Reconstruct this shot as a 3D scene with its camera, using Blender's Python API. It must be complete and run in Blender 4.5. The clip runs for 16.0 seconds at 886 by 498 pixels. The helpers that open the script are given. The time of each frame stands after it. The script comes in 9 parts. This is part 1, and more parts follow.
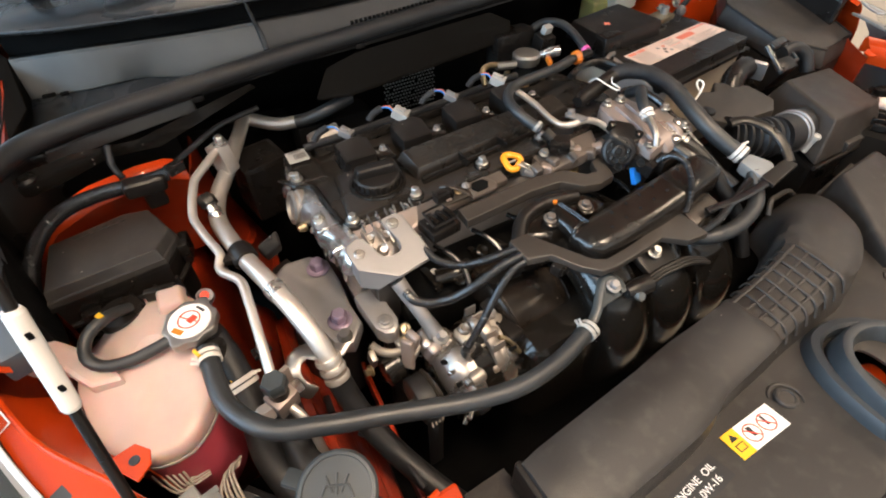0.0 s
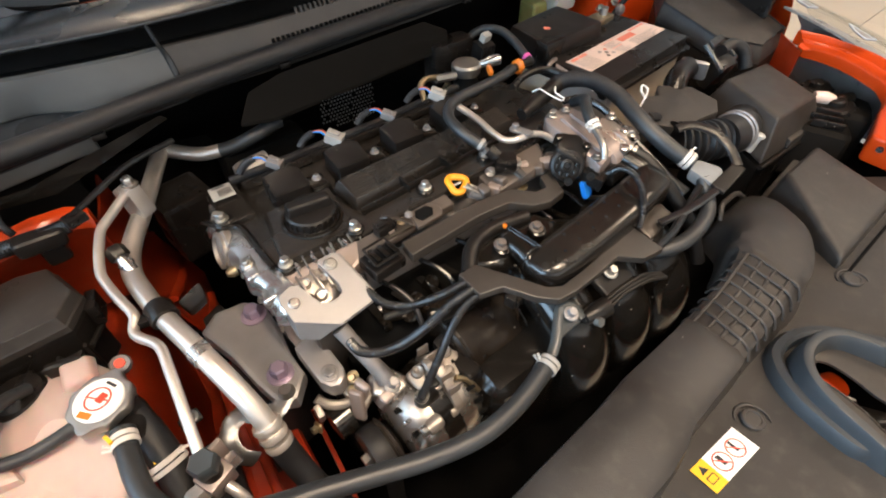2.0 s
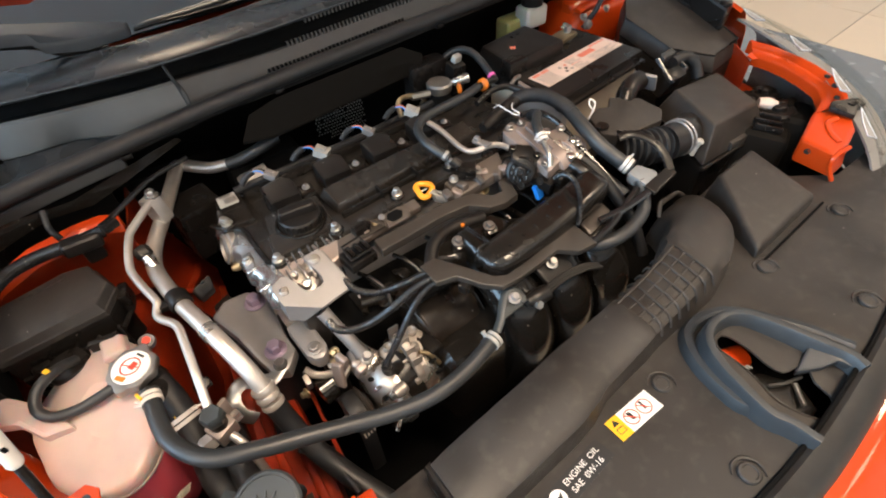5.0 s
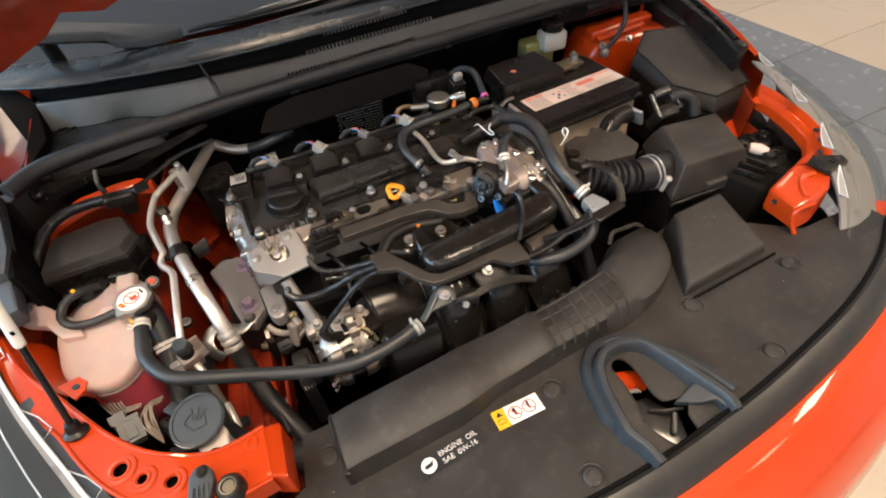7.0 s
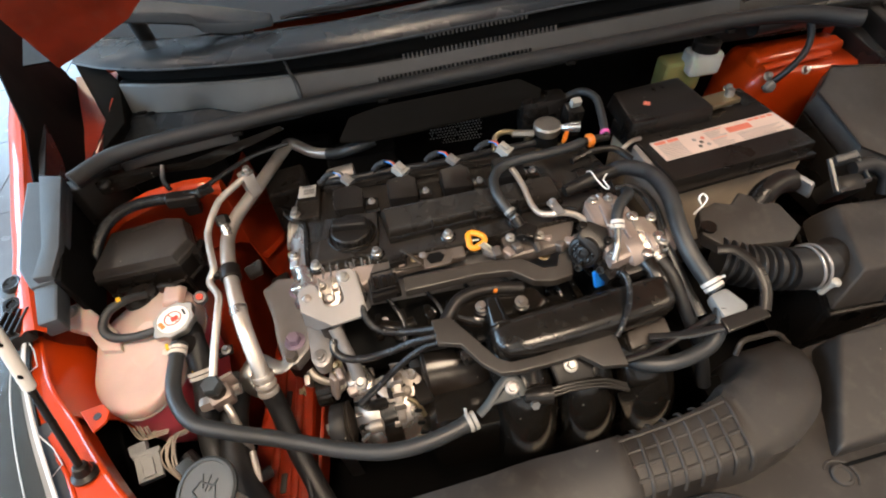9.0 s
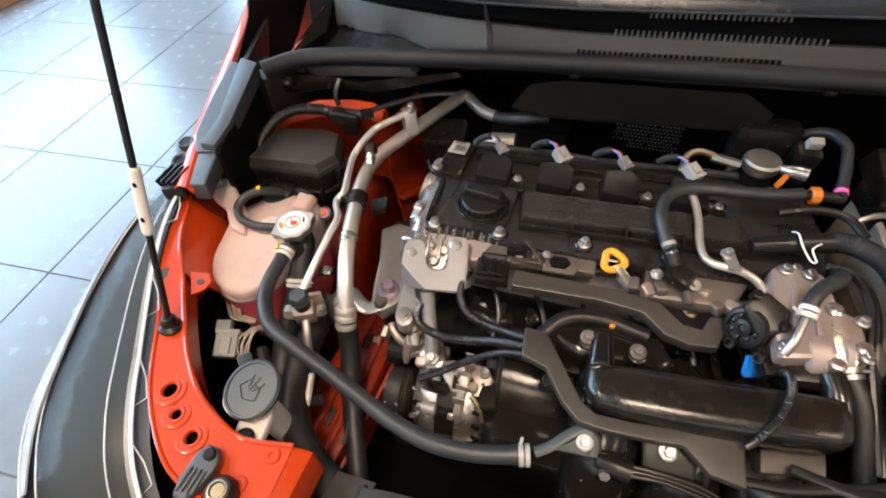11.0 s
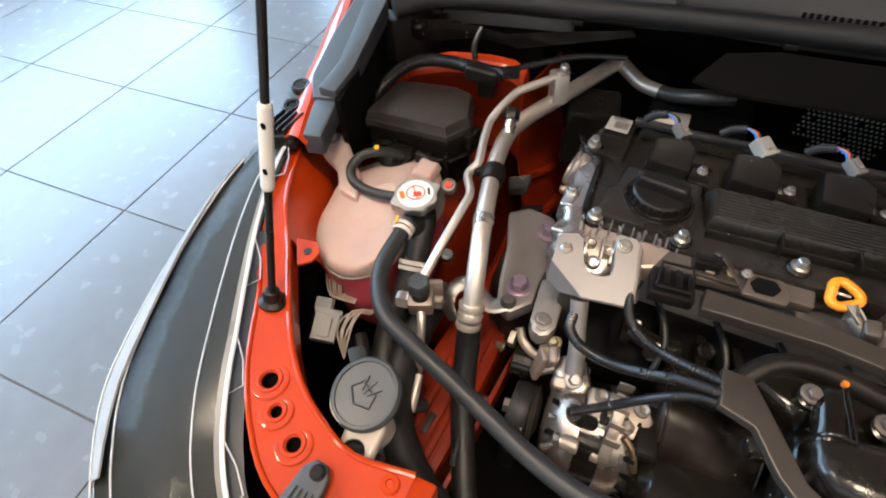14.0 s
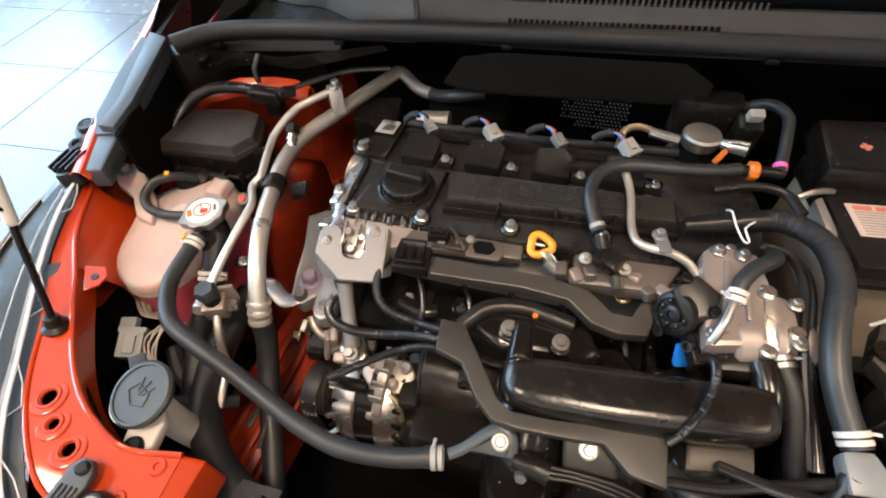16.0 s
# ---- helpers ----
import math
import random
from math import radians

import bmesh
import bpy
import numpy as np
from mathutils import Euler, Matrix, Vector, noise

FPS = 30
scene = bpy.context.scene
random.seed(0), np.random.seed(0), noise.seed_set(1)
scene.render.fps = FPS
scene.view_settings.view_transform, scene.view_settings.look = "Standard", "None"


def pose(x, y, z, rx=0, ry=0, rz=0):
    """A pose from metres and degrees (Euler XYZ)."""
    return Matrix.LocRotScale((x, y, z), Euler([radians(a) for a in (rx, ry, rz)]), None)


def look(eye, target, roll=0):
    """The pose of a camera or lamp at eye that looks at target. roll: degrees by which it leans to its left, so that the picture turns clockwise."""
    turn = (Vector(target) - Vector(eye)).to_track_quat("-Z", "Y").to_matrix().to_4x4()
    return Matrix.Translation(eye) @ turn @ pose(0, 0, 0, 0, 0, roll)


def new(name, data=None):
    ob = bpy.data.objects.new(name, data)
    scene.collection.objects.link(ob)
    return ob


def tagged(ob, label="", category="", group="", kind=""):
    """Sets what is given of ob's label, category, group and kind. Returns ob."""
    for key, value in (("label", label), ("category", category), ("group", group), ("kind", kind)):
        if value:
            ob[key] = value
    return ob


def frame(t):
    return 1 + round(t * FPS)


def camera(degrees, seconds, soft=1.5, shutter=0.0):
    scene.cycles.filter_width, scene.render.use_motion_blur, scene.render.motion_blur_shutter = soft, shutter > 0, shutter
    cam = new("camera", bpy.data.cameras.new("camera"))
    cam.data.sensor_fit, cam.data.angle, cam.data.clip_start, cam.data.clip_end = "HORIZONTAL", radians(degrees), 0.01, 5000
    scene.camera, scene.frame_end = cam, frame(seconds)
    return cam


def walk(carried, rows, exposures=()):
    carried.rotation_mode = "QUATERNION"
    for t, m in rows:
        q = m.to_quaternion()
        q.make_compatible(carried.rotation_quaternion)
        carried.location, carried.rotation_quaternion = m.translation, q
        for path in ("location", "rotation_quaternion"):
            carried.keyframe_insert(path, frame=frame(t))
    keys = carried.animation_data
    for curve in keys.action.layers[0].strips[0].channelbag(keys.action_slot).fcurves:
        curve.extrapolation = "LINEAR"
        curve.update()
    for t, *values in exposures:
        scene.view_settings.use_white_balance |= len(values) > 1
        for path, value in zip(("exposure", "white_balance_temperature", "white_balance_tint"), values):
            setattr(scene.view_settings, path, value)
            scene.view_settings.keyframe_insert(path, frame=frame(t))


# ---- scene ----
cam = camera(85.0, 16.0, soft=2.0)
PATH = [
    (0, (0.086, 0.143, 1.212), (0.785, 1.366, -0.208), -1.5),
    (0.5, (0.1, 0.167, 1.191), (0.832, 1.364, -0.235), -1.7),
    (1, (0.118, 0.182, 1.186), (0.881, 1.352, -0.245), -1.7),
    (1.5, (0.128, 0.19, 1.188), (0.918, 1.336, -0.248), -1.5),
    (2, (0.14, 0.187, 1.212), (0.96, 1.314, -0.223), -1.2),
    (2.5, (0.141, 0.172, 1.24), (0.982, 1.28, -0.198), -0.8),
    (3, (0.144, 0.162, 1.254), (0.978, 1.272, -0.185), -1.7),
    (3.5, (0.147, 0.159, 1.255), (0.987, 1.255, -0.192), -1.7),
    (4, (0.139, 0.145, 1.255), (0.978, 1.234, -0.198), -1.5),
    (4.2, (0.134, 0.134, 1.258), (0.968, 1.231, -0.192), -1.8),
    (6.3, (0.217, -0.026, 1.344), (0.814, 1.24, -0.085), -5.2),
    (6.5, (0.228, -0.042, 1.347), (0.811, 1.233, -0.08), -4.6),
    (7, (0.288, -0.083, 1.359), (0.781, 1.219, -0.076), -4.6),
    (7.5, (0.316, -0.082, 1.361), (0.727, 1.229, -0.093), -4.5),
    (8, (0.33, -0.009, 1.358), (0.671, 1.31, -0.106), -4.4),
    (8.5, (0.333, 0.057, 1.351), (0.605, 1.366, -0.136), -4.5),
    (8.7, (0.34, 0.078, 1.353), (0.567, 1.39, -0.139), -5.0),
    (10.8, (0.408, 0.152, 1.305), (0.004, 1.399, -0.207), -3.6),
    (11, (0.389, 0.155, 1.292), (-0.067, 1.392, -0.213), -3.9),
    (11.5, (0.321, 0.173, 1.26), (-0.22, 1.37, -0.248), -3.7),
    (12, (0.259, 0.199, 1.218), (-0.339, 1.36, -0.297), -4.0),
    (12.5, (0.224, 0.221, 1.188), (-0.381, 1.351, -0.348), -3.6),
    (13, (0.207, 0.225, 1.183), (-0.4, 1.333, -0.367), -3.6),
    (13.5, (0.216, 0.214, 1.198), (-0.386, 1.315, -0.359), -3.4),
    (14, (0.236, 0.194, 1.211), (-0.359, 1.301, -0.345), -2.9),
    (14.5, (0.283, 0.175, 1.237), (-0.305, 1.3, -0.309), -3.4),
    (15, (0.351, 0.167, 1.249), (-0.177, 1.336, -0.285), -3.3),
    (15.5, (0.419, 0.186, 1.254), (-0.045, 1.388, -0.276), -3.3),
    (16, (0.462, 0.207, 1.249), (0.066, 1.425, -0.287), -3.3),
]
walk(cam, [(t, look(eye, target, roll)) for t, eye, target, roll in PATH],
     [(0.0, 0.22, 6250, 10), (4.2, 0.20, 6250, 10), (6.5, 0.03, 6300, 10), (8.5, 0.08, 6250, 10), (11.0, 0.08, 6150, 10), (12.5, -0.08, 6050, 10), (14.5, -0.09, 6050, 10), (16.0, 0.10, 6150, 10)])

# ---- world and light ----
world = bpy.data.worlds.new("daylight")
world.use_nodes = True
wn = world.node_tree.nodes
sky = wn.new("ShaderNodeTexSky")
sky.sky_type, sky.sun_disc = "NISHITA", False
sky.sun_elevation, sky.sun_rotation = radians(38), radians(250)
wn["Background"].inputs["Strength"].default_value = 0.10
world.node_tree.links.new(sky.outputs["Color"], wn["Background"].inputs["Color"])
scene.world = world
scene.view_settings.exposure = 0.0


def area(name, place, target, sx, sy, watts, colour):
    d = bpy.data.lights.new(name, "AREA")
    d.shape, d.size, d.size_y, d.energy, d.color = "RECTANGLE", sx, sy, watts, colour
    ob = new(name, d)
    ob.matrix_world = look(place, target)
    return ob


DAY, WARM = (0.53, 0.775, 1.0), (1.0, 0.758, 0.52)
# daylight from unseen windows to the west and north
area("window_or_fill_light", (-6.9, 1.5, 2.4), (0, 1.5, 1.2), 9.0, 4.0, 1290, DAY)
area("window_or_fill_light", (-4.2, 8.4, 2.2), (-3.0, 0, 0.8), 4.6, 3.6, 330, DAY)
# warm front fill, added; no window is known on this side
area("window_or_fill_light", (0.5, -6.4, 1.8), (0.5, 0, 1.0), 8.0, 2.8, 60, (1.0, 0.93, 0.84))
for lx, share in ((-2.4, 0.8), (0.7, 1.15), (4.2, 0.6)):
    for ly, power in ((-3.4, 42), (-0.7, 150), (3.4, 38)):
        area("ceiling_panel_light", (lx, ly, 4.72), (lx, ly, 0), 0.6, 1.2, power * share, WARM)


# ---- materials ----
def material(name, colour, rough=0.5, metal=0.0, grain=300.0, bump=0.1, vary=0.15, coat=0.0, dirt=0.0, rvary=0.15, dust=0.0, **extra):
    """A surface with fine grain, broad stains in the colour and uneven gloss."""
    m = bpy.data.materials.new(name)
    m.use_nodes = True
    t = m.node_tree
    b = t.nodes["Principled BSDF"]
    geo = t.nodes.new("ShaderNodeTexCoord")
    fine, broad = t.nodes.new("ShaderNodeTexNoise"), t.nodes.new("ShaderNodeTexNoise")
    fine.inputs["Scale"].default_value, fine.inputs["Detail"].default_value = grain, 3
    broad.inputs["Scale"].default_value, broad.inputs["Detail"].default_value = 14, 5
    for n in (fine, broad):
        t.links.new(geo.outputs["Object"], n.inputs["Vector"])
    ramp = t.nodes.new("ShaderNodeMapRange")
    ramp.inputs["From Min"].default_value, ramp.inputs["From Max"].default_value = 0.3, 0.7
    ramp.inputs["To Min"].default_value, ramp.inputs["To Max"].default_value = 1 - vary, 1 + vary
    t.links.new(broad.outputs["Fac"], ramp.inputs["Value"])
    rnd = t.nodes.new("ShaderNodeObjectInfo")
    per = t.nodes.new("ShaderNodeMapRange")
    per.inputs["To Min"].default_value, per.inputs["To Max"].default_value = 0.94, 1.06
    t.links.new(rnd.outputs["Random"], per.inputs["Value"])
    mul = t.nodes.new("ShaderNodeMath")
    mul.operation = "MULTIPLY"
    t.links.new(ramp.outputs["Result"], mul.inputs[0])
    t.links.new(per.outputs["Result"], mul.inputs[1])
    hsv = t.nodes.new("ShaderNodeHueSaturation")
    hsv.inputs["Color"].default_value = (*colour, 1)
    t.links.new(mul.outputs["Value"], hsv.inputs["Value"])
    out = hsv.outputs["Color"]
    if dirt:
        speck = t.nodes.new("ShaderNodeTexNoise")
        speck.inputs["Scale"].default_value, speck.inputs["Detail"].default_value = 60, 8
        t.links.new(geo.outputs["Object"], speck.inputs["Vector"])
        lim = t.nodes.new("ShaderNodeMapRange")
        lim.inputs["From Min"].default_value, lim.inputs["From Max"].default_value = 0.52, 0.78
        lim.inputs["To Max"].default_value = dirt
        t.links.new(speck.outputs["Fac"], lim.inputs["Value"])
        mix = t.nodes.new("ShaderNodeMix")
        mix.data_type = "RGBA"
        mix.inputs[7].default_value = (0.20, 0.18, 0.15, 1)
        t.links.new(lim.outputs["Result"], mix.inputs[0])
        t.links.new(out, mix.inputs[6])
        out = mix.outputs[2]
    if dust:
        cell = t.nodes.new("ShaderNodeTexVoronoi")
        cell.inputs["Scale"].default_value = 170
        t.links.new(geo.outputs["Object"], cell.inputs["Vector"])
        near, some, both = (t.nodes.new("ShaderNodeMath") for _ in range(3))
        near.operation, some.operation, both.operation = "LESS_THAN", "GREATER_THAN", "MULTIPLY"
        near.inputs[1].default_value, some.inputs[1].default_value = 0.15, 1 - dust
        t.links.new(cell.outputs["Distance"], near.inputs[0])
        t.links.new(cell.outputs["Color"], some.inputs[0])
        t.links.new(near.outputs[0], both.inputs[0])
        t.links.new(some.outputs[0], both.inputs[1])
        mote = t.nodes.new("ShaderNodeMix")
        mote.data_type = "RGBA"
        mote.inputs[7].default_value = (0.32, 0.30, 0.27, 1)
        t.links.new(both.outputs[0], mote.inputs[0])
        t.links.new(out, mote.inputs[6])
        out = mote.outputs[2]
    t.links.new(out, b.inputs["Base Color"])
    rr = t.nodes.new("ShaderNodeMapRange")
    rr.inputs["From Min"].default_value, rr.inputs["From Max"].default_value = 0.3, 0.7
    rr.inputs["To Min"].default_value, rr.inputs["To Max"].default_value = max(0.02, rough * (1 - rvary)), min(1, rough * (1 + rvary))
    t.links.new(broad.outputs["Fac"], rr.inputs["Value"])
    t.links.new(rr.outputs["Result"], b.inputs["Roughness"])
    b.inputs["Metallic"].default_value = metal
    b.inputs["Coat Weight"].default_value = coat
    b.inputs["Coat Roughness"].default_value = 0.05
    for key, value in extra.items():
        b.inputs[key.replace("_", " ")].default_value = value
    if bump:
        bp = t.nodes.new("ShaderNodeBump")
        bp.inputs["Strength"].default_value, bp.inputs["Distance"].default_value = bump, 0.0006
        t.links.new(fine.outputs["Fac"], bp.inputs["Height"])
        t.links.new(bp.outputs["Normal"], b.inputs["Normal"])
    return m


M_COVER = material("grained_black_plastic", (0.026, 0.023, 0.021), 0.47, grain=900, bump=0.5, vary=0.2, dirt=0.10, Specular_IOR_Level=0.42, dust=0.05, rvary=0.3)
M_BLACK = material("black_plastic", (0.0100, 0.0086, 0.0078), 0.32, grain=600, bump=0.25, dirt=0.008, Specular_IOR_Level=0.28, rvary=0.35, dust=0.1)
M_GLOSS = material("glossy_black_plastic", (0.0080, 0.0068, 0.0057), 0.17, grain=140, bump=0.2, dirt=0.012, Specular_IOR_Level=0.42, rvary=0.3, dust=0.16)
# near-black, stands for deep shade in gaps as well as for black parts
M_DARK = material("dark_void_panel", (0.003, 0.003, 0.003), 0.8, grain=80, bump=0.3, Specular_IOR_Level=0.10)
M_EDGST = material("edge_strip_plastic", (0.020, 0.019, 0.018), 0.34, grain=900, bump=0.2, vary=0.15, dirt=0.05, Specular_IOR_Level=0.4)
M_RUBBER = material("black_rubber", (0.012, 0.012, 0.013), 0.45, grain=700, bump=0.25, dirt=0.05, Specular_IOR_Level=0.4, dust=0.06)
M_HOSE = material("grey_black_rubber_hose", (0.022, 0.024, 0.026), 0.42, grain=500, bump=0.22, dirt=0.05, dust=0.05)
M_SEAL = material("sponge_rubber_seal", (0.017, 0.0175, 0.0185), 0.48, grain=900, bump=0.3, dirt=0.03, Specular_IOR_Level=0.42)
M_RESO = material("worn_brown_black_plastic", (0.011, 0.0092, 0.0078), 0.20, grain=260, bump=0.35, vary=0.35, dirt=0.05, rvary=0.4, Specular_IOR_Level=0.45, dust=0.04)
M_VALVE = material("brown_black_satin_cover", (0.018, 0.0155, 0.0135), 0.27, grain=300, bump=0.3, vary=0.3, dirt=0.04, rvary=0.4, Specular_IOR_Level=0.5, dust=0.10)
M_LOOM = material("ribbed_loom_plastic", (0.012, 0.012, 0.013), 0.26, grain=300, bump=0.1, Specular_IOR_Level=0.6)
M_CLOTH = material("braided_sleeve", (0.010, 0.010, 0.012), 0.5, grain=1800, bump=0.8)
M_ALU = material("cast_aluminium", (0.46, 0.42, 0.385), 0.30, 0.90, grain=420, bump=0.45, vary=0.3, dirt=0.22, rvary=0.4)
M_ALU_D = material("machined_aluminium", (0.50, 0.48, 0.46), 0.26, 0.88, grain=300, bump=0.22, vary=0.15, dirt=0.08)
M_PIPE = material("aluminium_pipe", (0.56, 0.515, 0.47), 0.33, 0.68, grain=180, bump=0.18, vary=0.16, dirt=0.06)
M_PLATE = material("grey_pressed_steel", (0.235, 0.222, 0.22), 0.40, 0.45, grain=520, bump=0.2, vary=0.1, dirt=0.06)
M_ALT = material("brownish_cast_housing", (0.32, 0.285, 0.255), 0.40, 0.65, grain=420, bump=0.5, vary=0.25, dirt=0.2)
M_PINKC = material("warm_grey_casting", (0.30, 0.245, 0.225), 0.40, 0.40, grain=420, bump=0.35, vary=0.2, dirt=0.12)
M_LOBE = material("brown_black_worn_plastic", (0.014, 0.0105, 0.008), 0.21, grain=240, bump=0.25, vary=0.4, dirt=0.05, rvary=0.5, Specular_IOR_Level=0.28, dust=0.12)
M_BROWN = material("brown_black_cast_cover", (0.045, 0.038, 0.033), 0.36, 0.35, grain=420, bump=0.35, vary=0.25, dirt=0.06)
M_TAUPE = material("taupe_grey_casting", (0.105, 0.088, 0.078), 0.40, 0.30, grain=420, bump=0.3, vary=0.2, dirt=0.08)
M_FLATC = material("taupe_black_cover_plastic", (0.034, 0.029, 0.025), 0.42, grain=900, bump=0.3, vary=0.12, dirt=0.06, dust=0.03)
M_CASTG = material("grey_cast_mount", (0.27, 0.255, 0.25), 0.38, 0.50, grain=500, bump=0.4, dirt=0.1)
M_ZINC = material("zinc_plated_steel", (0.40, 0.385, 0.36), 0.36, 0.95, grain=300, bump=0.12)
M_BRASS = material("yellow_passivated_steel", (0.36, 0.29, 0.18), 0.35, 0.9, grain=300, bump=0.12)
M_PURPLE = material("violet_passivated_bolt", (0.34, 0.26, 0.34), 0.38, 0.6, grain=300, bump=0.12)
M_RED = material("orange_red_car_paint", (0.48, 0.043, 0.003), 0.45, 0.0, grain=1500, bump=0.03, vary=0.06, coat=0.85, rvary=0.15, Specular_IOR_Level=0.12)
# darker copy of the car paint, stands for shade inside the bay
M_RED_SHADE = material("orange_red_paint_shaded", (0.24, 0.020, 0.003), 0.34, 0.0, grain=700, bump=0.25, vary=0.35, coat=0.45, dirt=0.12)
M_TANK = material("milky_polypropylene", (0.50, 0.375, 0.345), 0.40, grain=120, bump=0.25, vary=0.12, Subsurface_Weight=0.35, Subsurface_Scale=0.03)
M_COOL = material("pink_coolant_behind_plastic", (0.52, 0.075, 0.11), 0.4, grain=200, bump=0.08, vary=0.1, Subsurface_Weight=0.2, Subsurface_Scale=0.02)
M_WHITE = material("white_plastic", (0.72, 0.70, 0.66), 0.45, grain=300, bump=0.1, vary=0.06)
M_PALE = material("pale_grey_connector", (0.32, 0.31, 0.29), 0.45, grain=300, bump=0.1)
M_WASH = material("washer_neck_plastic", (0.62, 0.58, 0.54), 0.5, grain=300, bump=0.1)
M_JOINT = material("pale_grey_hose_joint", (0.20, 0.21, 0.22), 0.42, grain=300, bump=0.1, dirt=0.05)
M_CAP = material("blue_grey_cap", (0.034, 0.040, 0.043), 0.40, grain=500, bump=0.2)
M_LABEL = material("white_paper_label", (0.80, 0.78, 0.75), 0.5, grain=300, bump=0.03, vary=0.03)
M_STICK = material("grey_paper_sticker", (0.42, 0.40, 0.37), 0.45, grain=300, bump=0.03, vary=0.05)
M_YEL = material("yellow_print", (0.80, 0.44, 0.01), 0.5, bump=0.03, vary=0.03)
M_YELP = material("yellow_plastic", (0.74, 0.27, 0.008), 0.35, bump=0.05, vary=0.05)
M_ORG = material("orange_plastic", (0.62, 0.16, 0.01), 0.4, bump=0.05, vary=0.05)
M_PINK = material("pink_band", (0.75, 0.12, 0.40), 0.4, bump=0.05)
M_BLUE = material("blue_plastic", (0.02, 0.22, 0.75), 0.4, bump=0.05)
M_REDPR = material("red_print", (0.70, 0.05, 0.02), 0.5, bump=0.03)
M_REDFADE = material("faded_red_print", (0.62, 0.17, 0.11), 0.5, bump=0.03)
M_BATLAB = material("pinkish_battery_label", (0.60, 0.47, 0.41), 0.5, grain=200, bump=0.05, vary=0.06)
M_BLKPR = material("black_print", (0.015, 0.015, 0.016), 0.5, bump=0.03)
M_WIRE_W = material("white_wire", (0.38, 0.33, 0.28), 0.4)
M_GREYWIN = material("grey_battery_case", (0.40, 0.33, 0.25), 0.42, grain=300, bump=0.1, dirt=0.05)
M_BRAKE = material("yellowed_fluid_bottle", (0.36, 0.33, 0.12), 0.35, grain=200, bump=0.05, Subsurface_Weight=0.2, Subsurface_Scale=0.02)
M_MILK = material("white_fluid_bottle", (0.52, 0.50, 0.44), 0.35, grain=200, bump=0.05, Subsurface_Weight=0.2, Subsurface_Scale=0.02)
# white and pale grey stand for glints and reflections on the lens
M_GLINT = material("white_lens_glint", (0.62, 0.64, 0.66), 0.25, grain=200, bump=0.05)
M_RIM_REFL = material("lens_rim_reflection", (0.36, 0.38, 0.40), 0.16, grain=200, bump=0.05, vary=0.2)
M_LAMPIN = material("dark_lamp_bezel", (0.032, 0.032, 0.027), 0.60, grain=30, bump=0.0, vary=0.16, rvary=0.05, Specular_IOR_Level=0.2)
# grey stands for the milky reflection on clear lenses
M_LENS_SHEEN = material("grey_lens_sheen", (0.21, 0.195, 0.18), 0.32, grain=60, bump=0.05, vary=0.18, rvary=0.3)
M_SCREEN = material("tinted_windscreen", (0.010, 0.013, 0.015), 0.06, grain=20, bump=0.0, coat=1.0)
M_STRUT = material("grey_cowl_plastic", (0.021, 0.023, 0.025), 0.26, grain=900, bump=0.2, dirt=0.01, Specular_IOR_Level=0.45, rvary=0.3, dust=0.03)
M_COWL = material("grey_cowl_face", (0.105, 0.106, 0.103), 0.40, grain=900, bump=0.2, dirt=0.03, rvary=0.3, dust=0.03)
M_GRILLE = material("brown_grey_grille_plastic", (0.052, 0.047, 0.043), 0.42, grain=900, bump=0.3, dirt=0.05, dust=0.03)
M_TRIM = material("blue_grey_trim_plastic", (0.040, 0.047, 0.055), 0.45, grain=900, bump=0.3, dirt=0.05)
# cover plastic again, blue tint puts reflected sky into its colour
M_COVER_SKY = material("black_plastic_sky_tint", (0.027, 0.031, 0.035), 0.45, grain=900, bump=0.3, dirt=0.05)
M_FOAM = material("brown_black_insulation", (0.006, 0.005, 0.004), 0.8, grain=500, bump=0.6, Specular_IOR_Level=0.10)
M_MESH = material("dull_heat_shield", (0.48, 0.48, 0.45), 0.4, 0.8, grain=100, bump=0.3)
M_TILE = material("dark_grey_porcelain_tile", (0.150, 0.163, 0.182), 0.25, Specular_IOR_Level=0.5, grain=250, bump=0.06, vary=0.06)
M_TILEB = material("beige_porcelain_tile", (0.50, 0.42, 0.32), 0.35, grain=250, bump=0.03, vary=0.04)
M_GROUT = material("grout", (0.10, 0.10, 0.10), 0.8, grain=400, bump=0.3)
M_WALL = material("painted_wall", (0.72, 0.70, 0.67), 0.7, grain=300, bump=0.15, vary=0.05)
M_CEIL = material("white_ceiling", (0.78, 0.77, 0.75), 0.8, grain=200, bump=0.1, vary=0.04)
M_WOOD = material("light_brown_wood", (0.36, 0.20, 0.11), 0.4, grain=60, bump=0.15, vary=0.25)
M_TYRE = material("tyre_rubber", (0.02, 0.02, 0.02), 0.7, grain=300, bump=0.3)


def thin_clear(name, tint, gloss):
    """A thin clear shell: straight through, with a faint sheen."""
    m = bpy.data.materials.new(name)
    m.use_nodes = True
    t = m.node_tree
    t.nodes.remove(t.nodes["Principled BSDF"])
    see, shine, mix = t.nodes.new("ShaderNodeBsdfTransparent"), t.nodes.new("ShaderNodeBsdfGlossy"), t.nodes.new("ShaderNodeMixShader")
    see.inputs["Color"].default_value = (*tint, 1)
    shine.inputs["Roughness"].default_value = 0.16
    mix.inputs[0].default_value = gloss
    t.links.new(see.outputs[0], mix.inputs[1])
    t.links.new(shine.outputs[0], mix.inputs[2])
    t.links.new(mix.outputs[0], t.nodes["Material Output"].inputs["Surface"])
    return m


M_LENS = thin_clear("clear_polycarbonate", (0.92, 0.93, 0.93), 0.010)


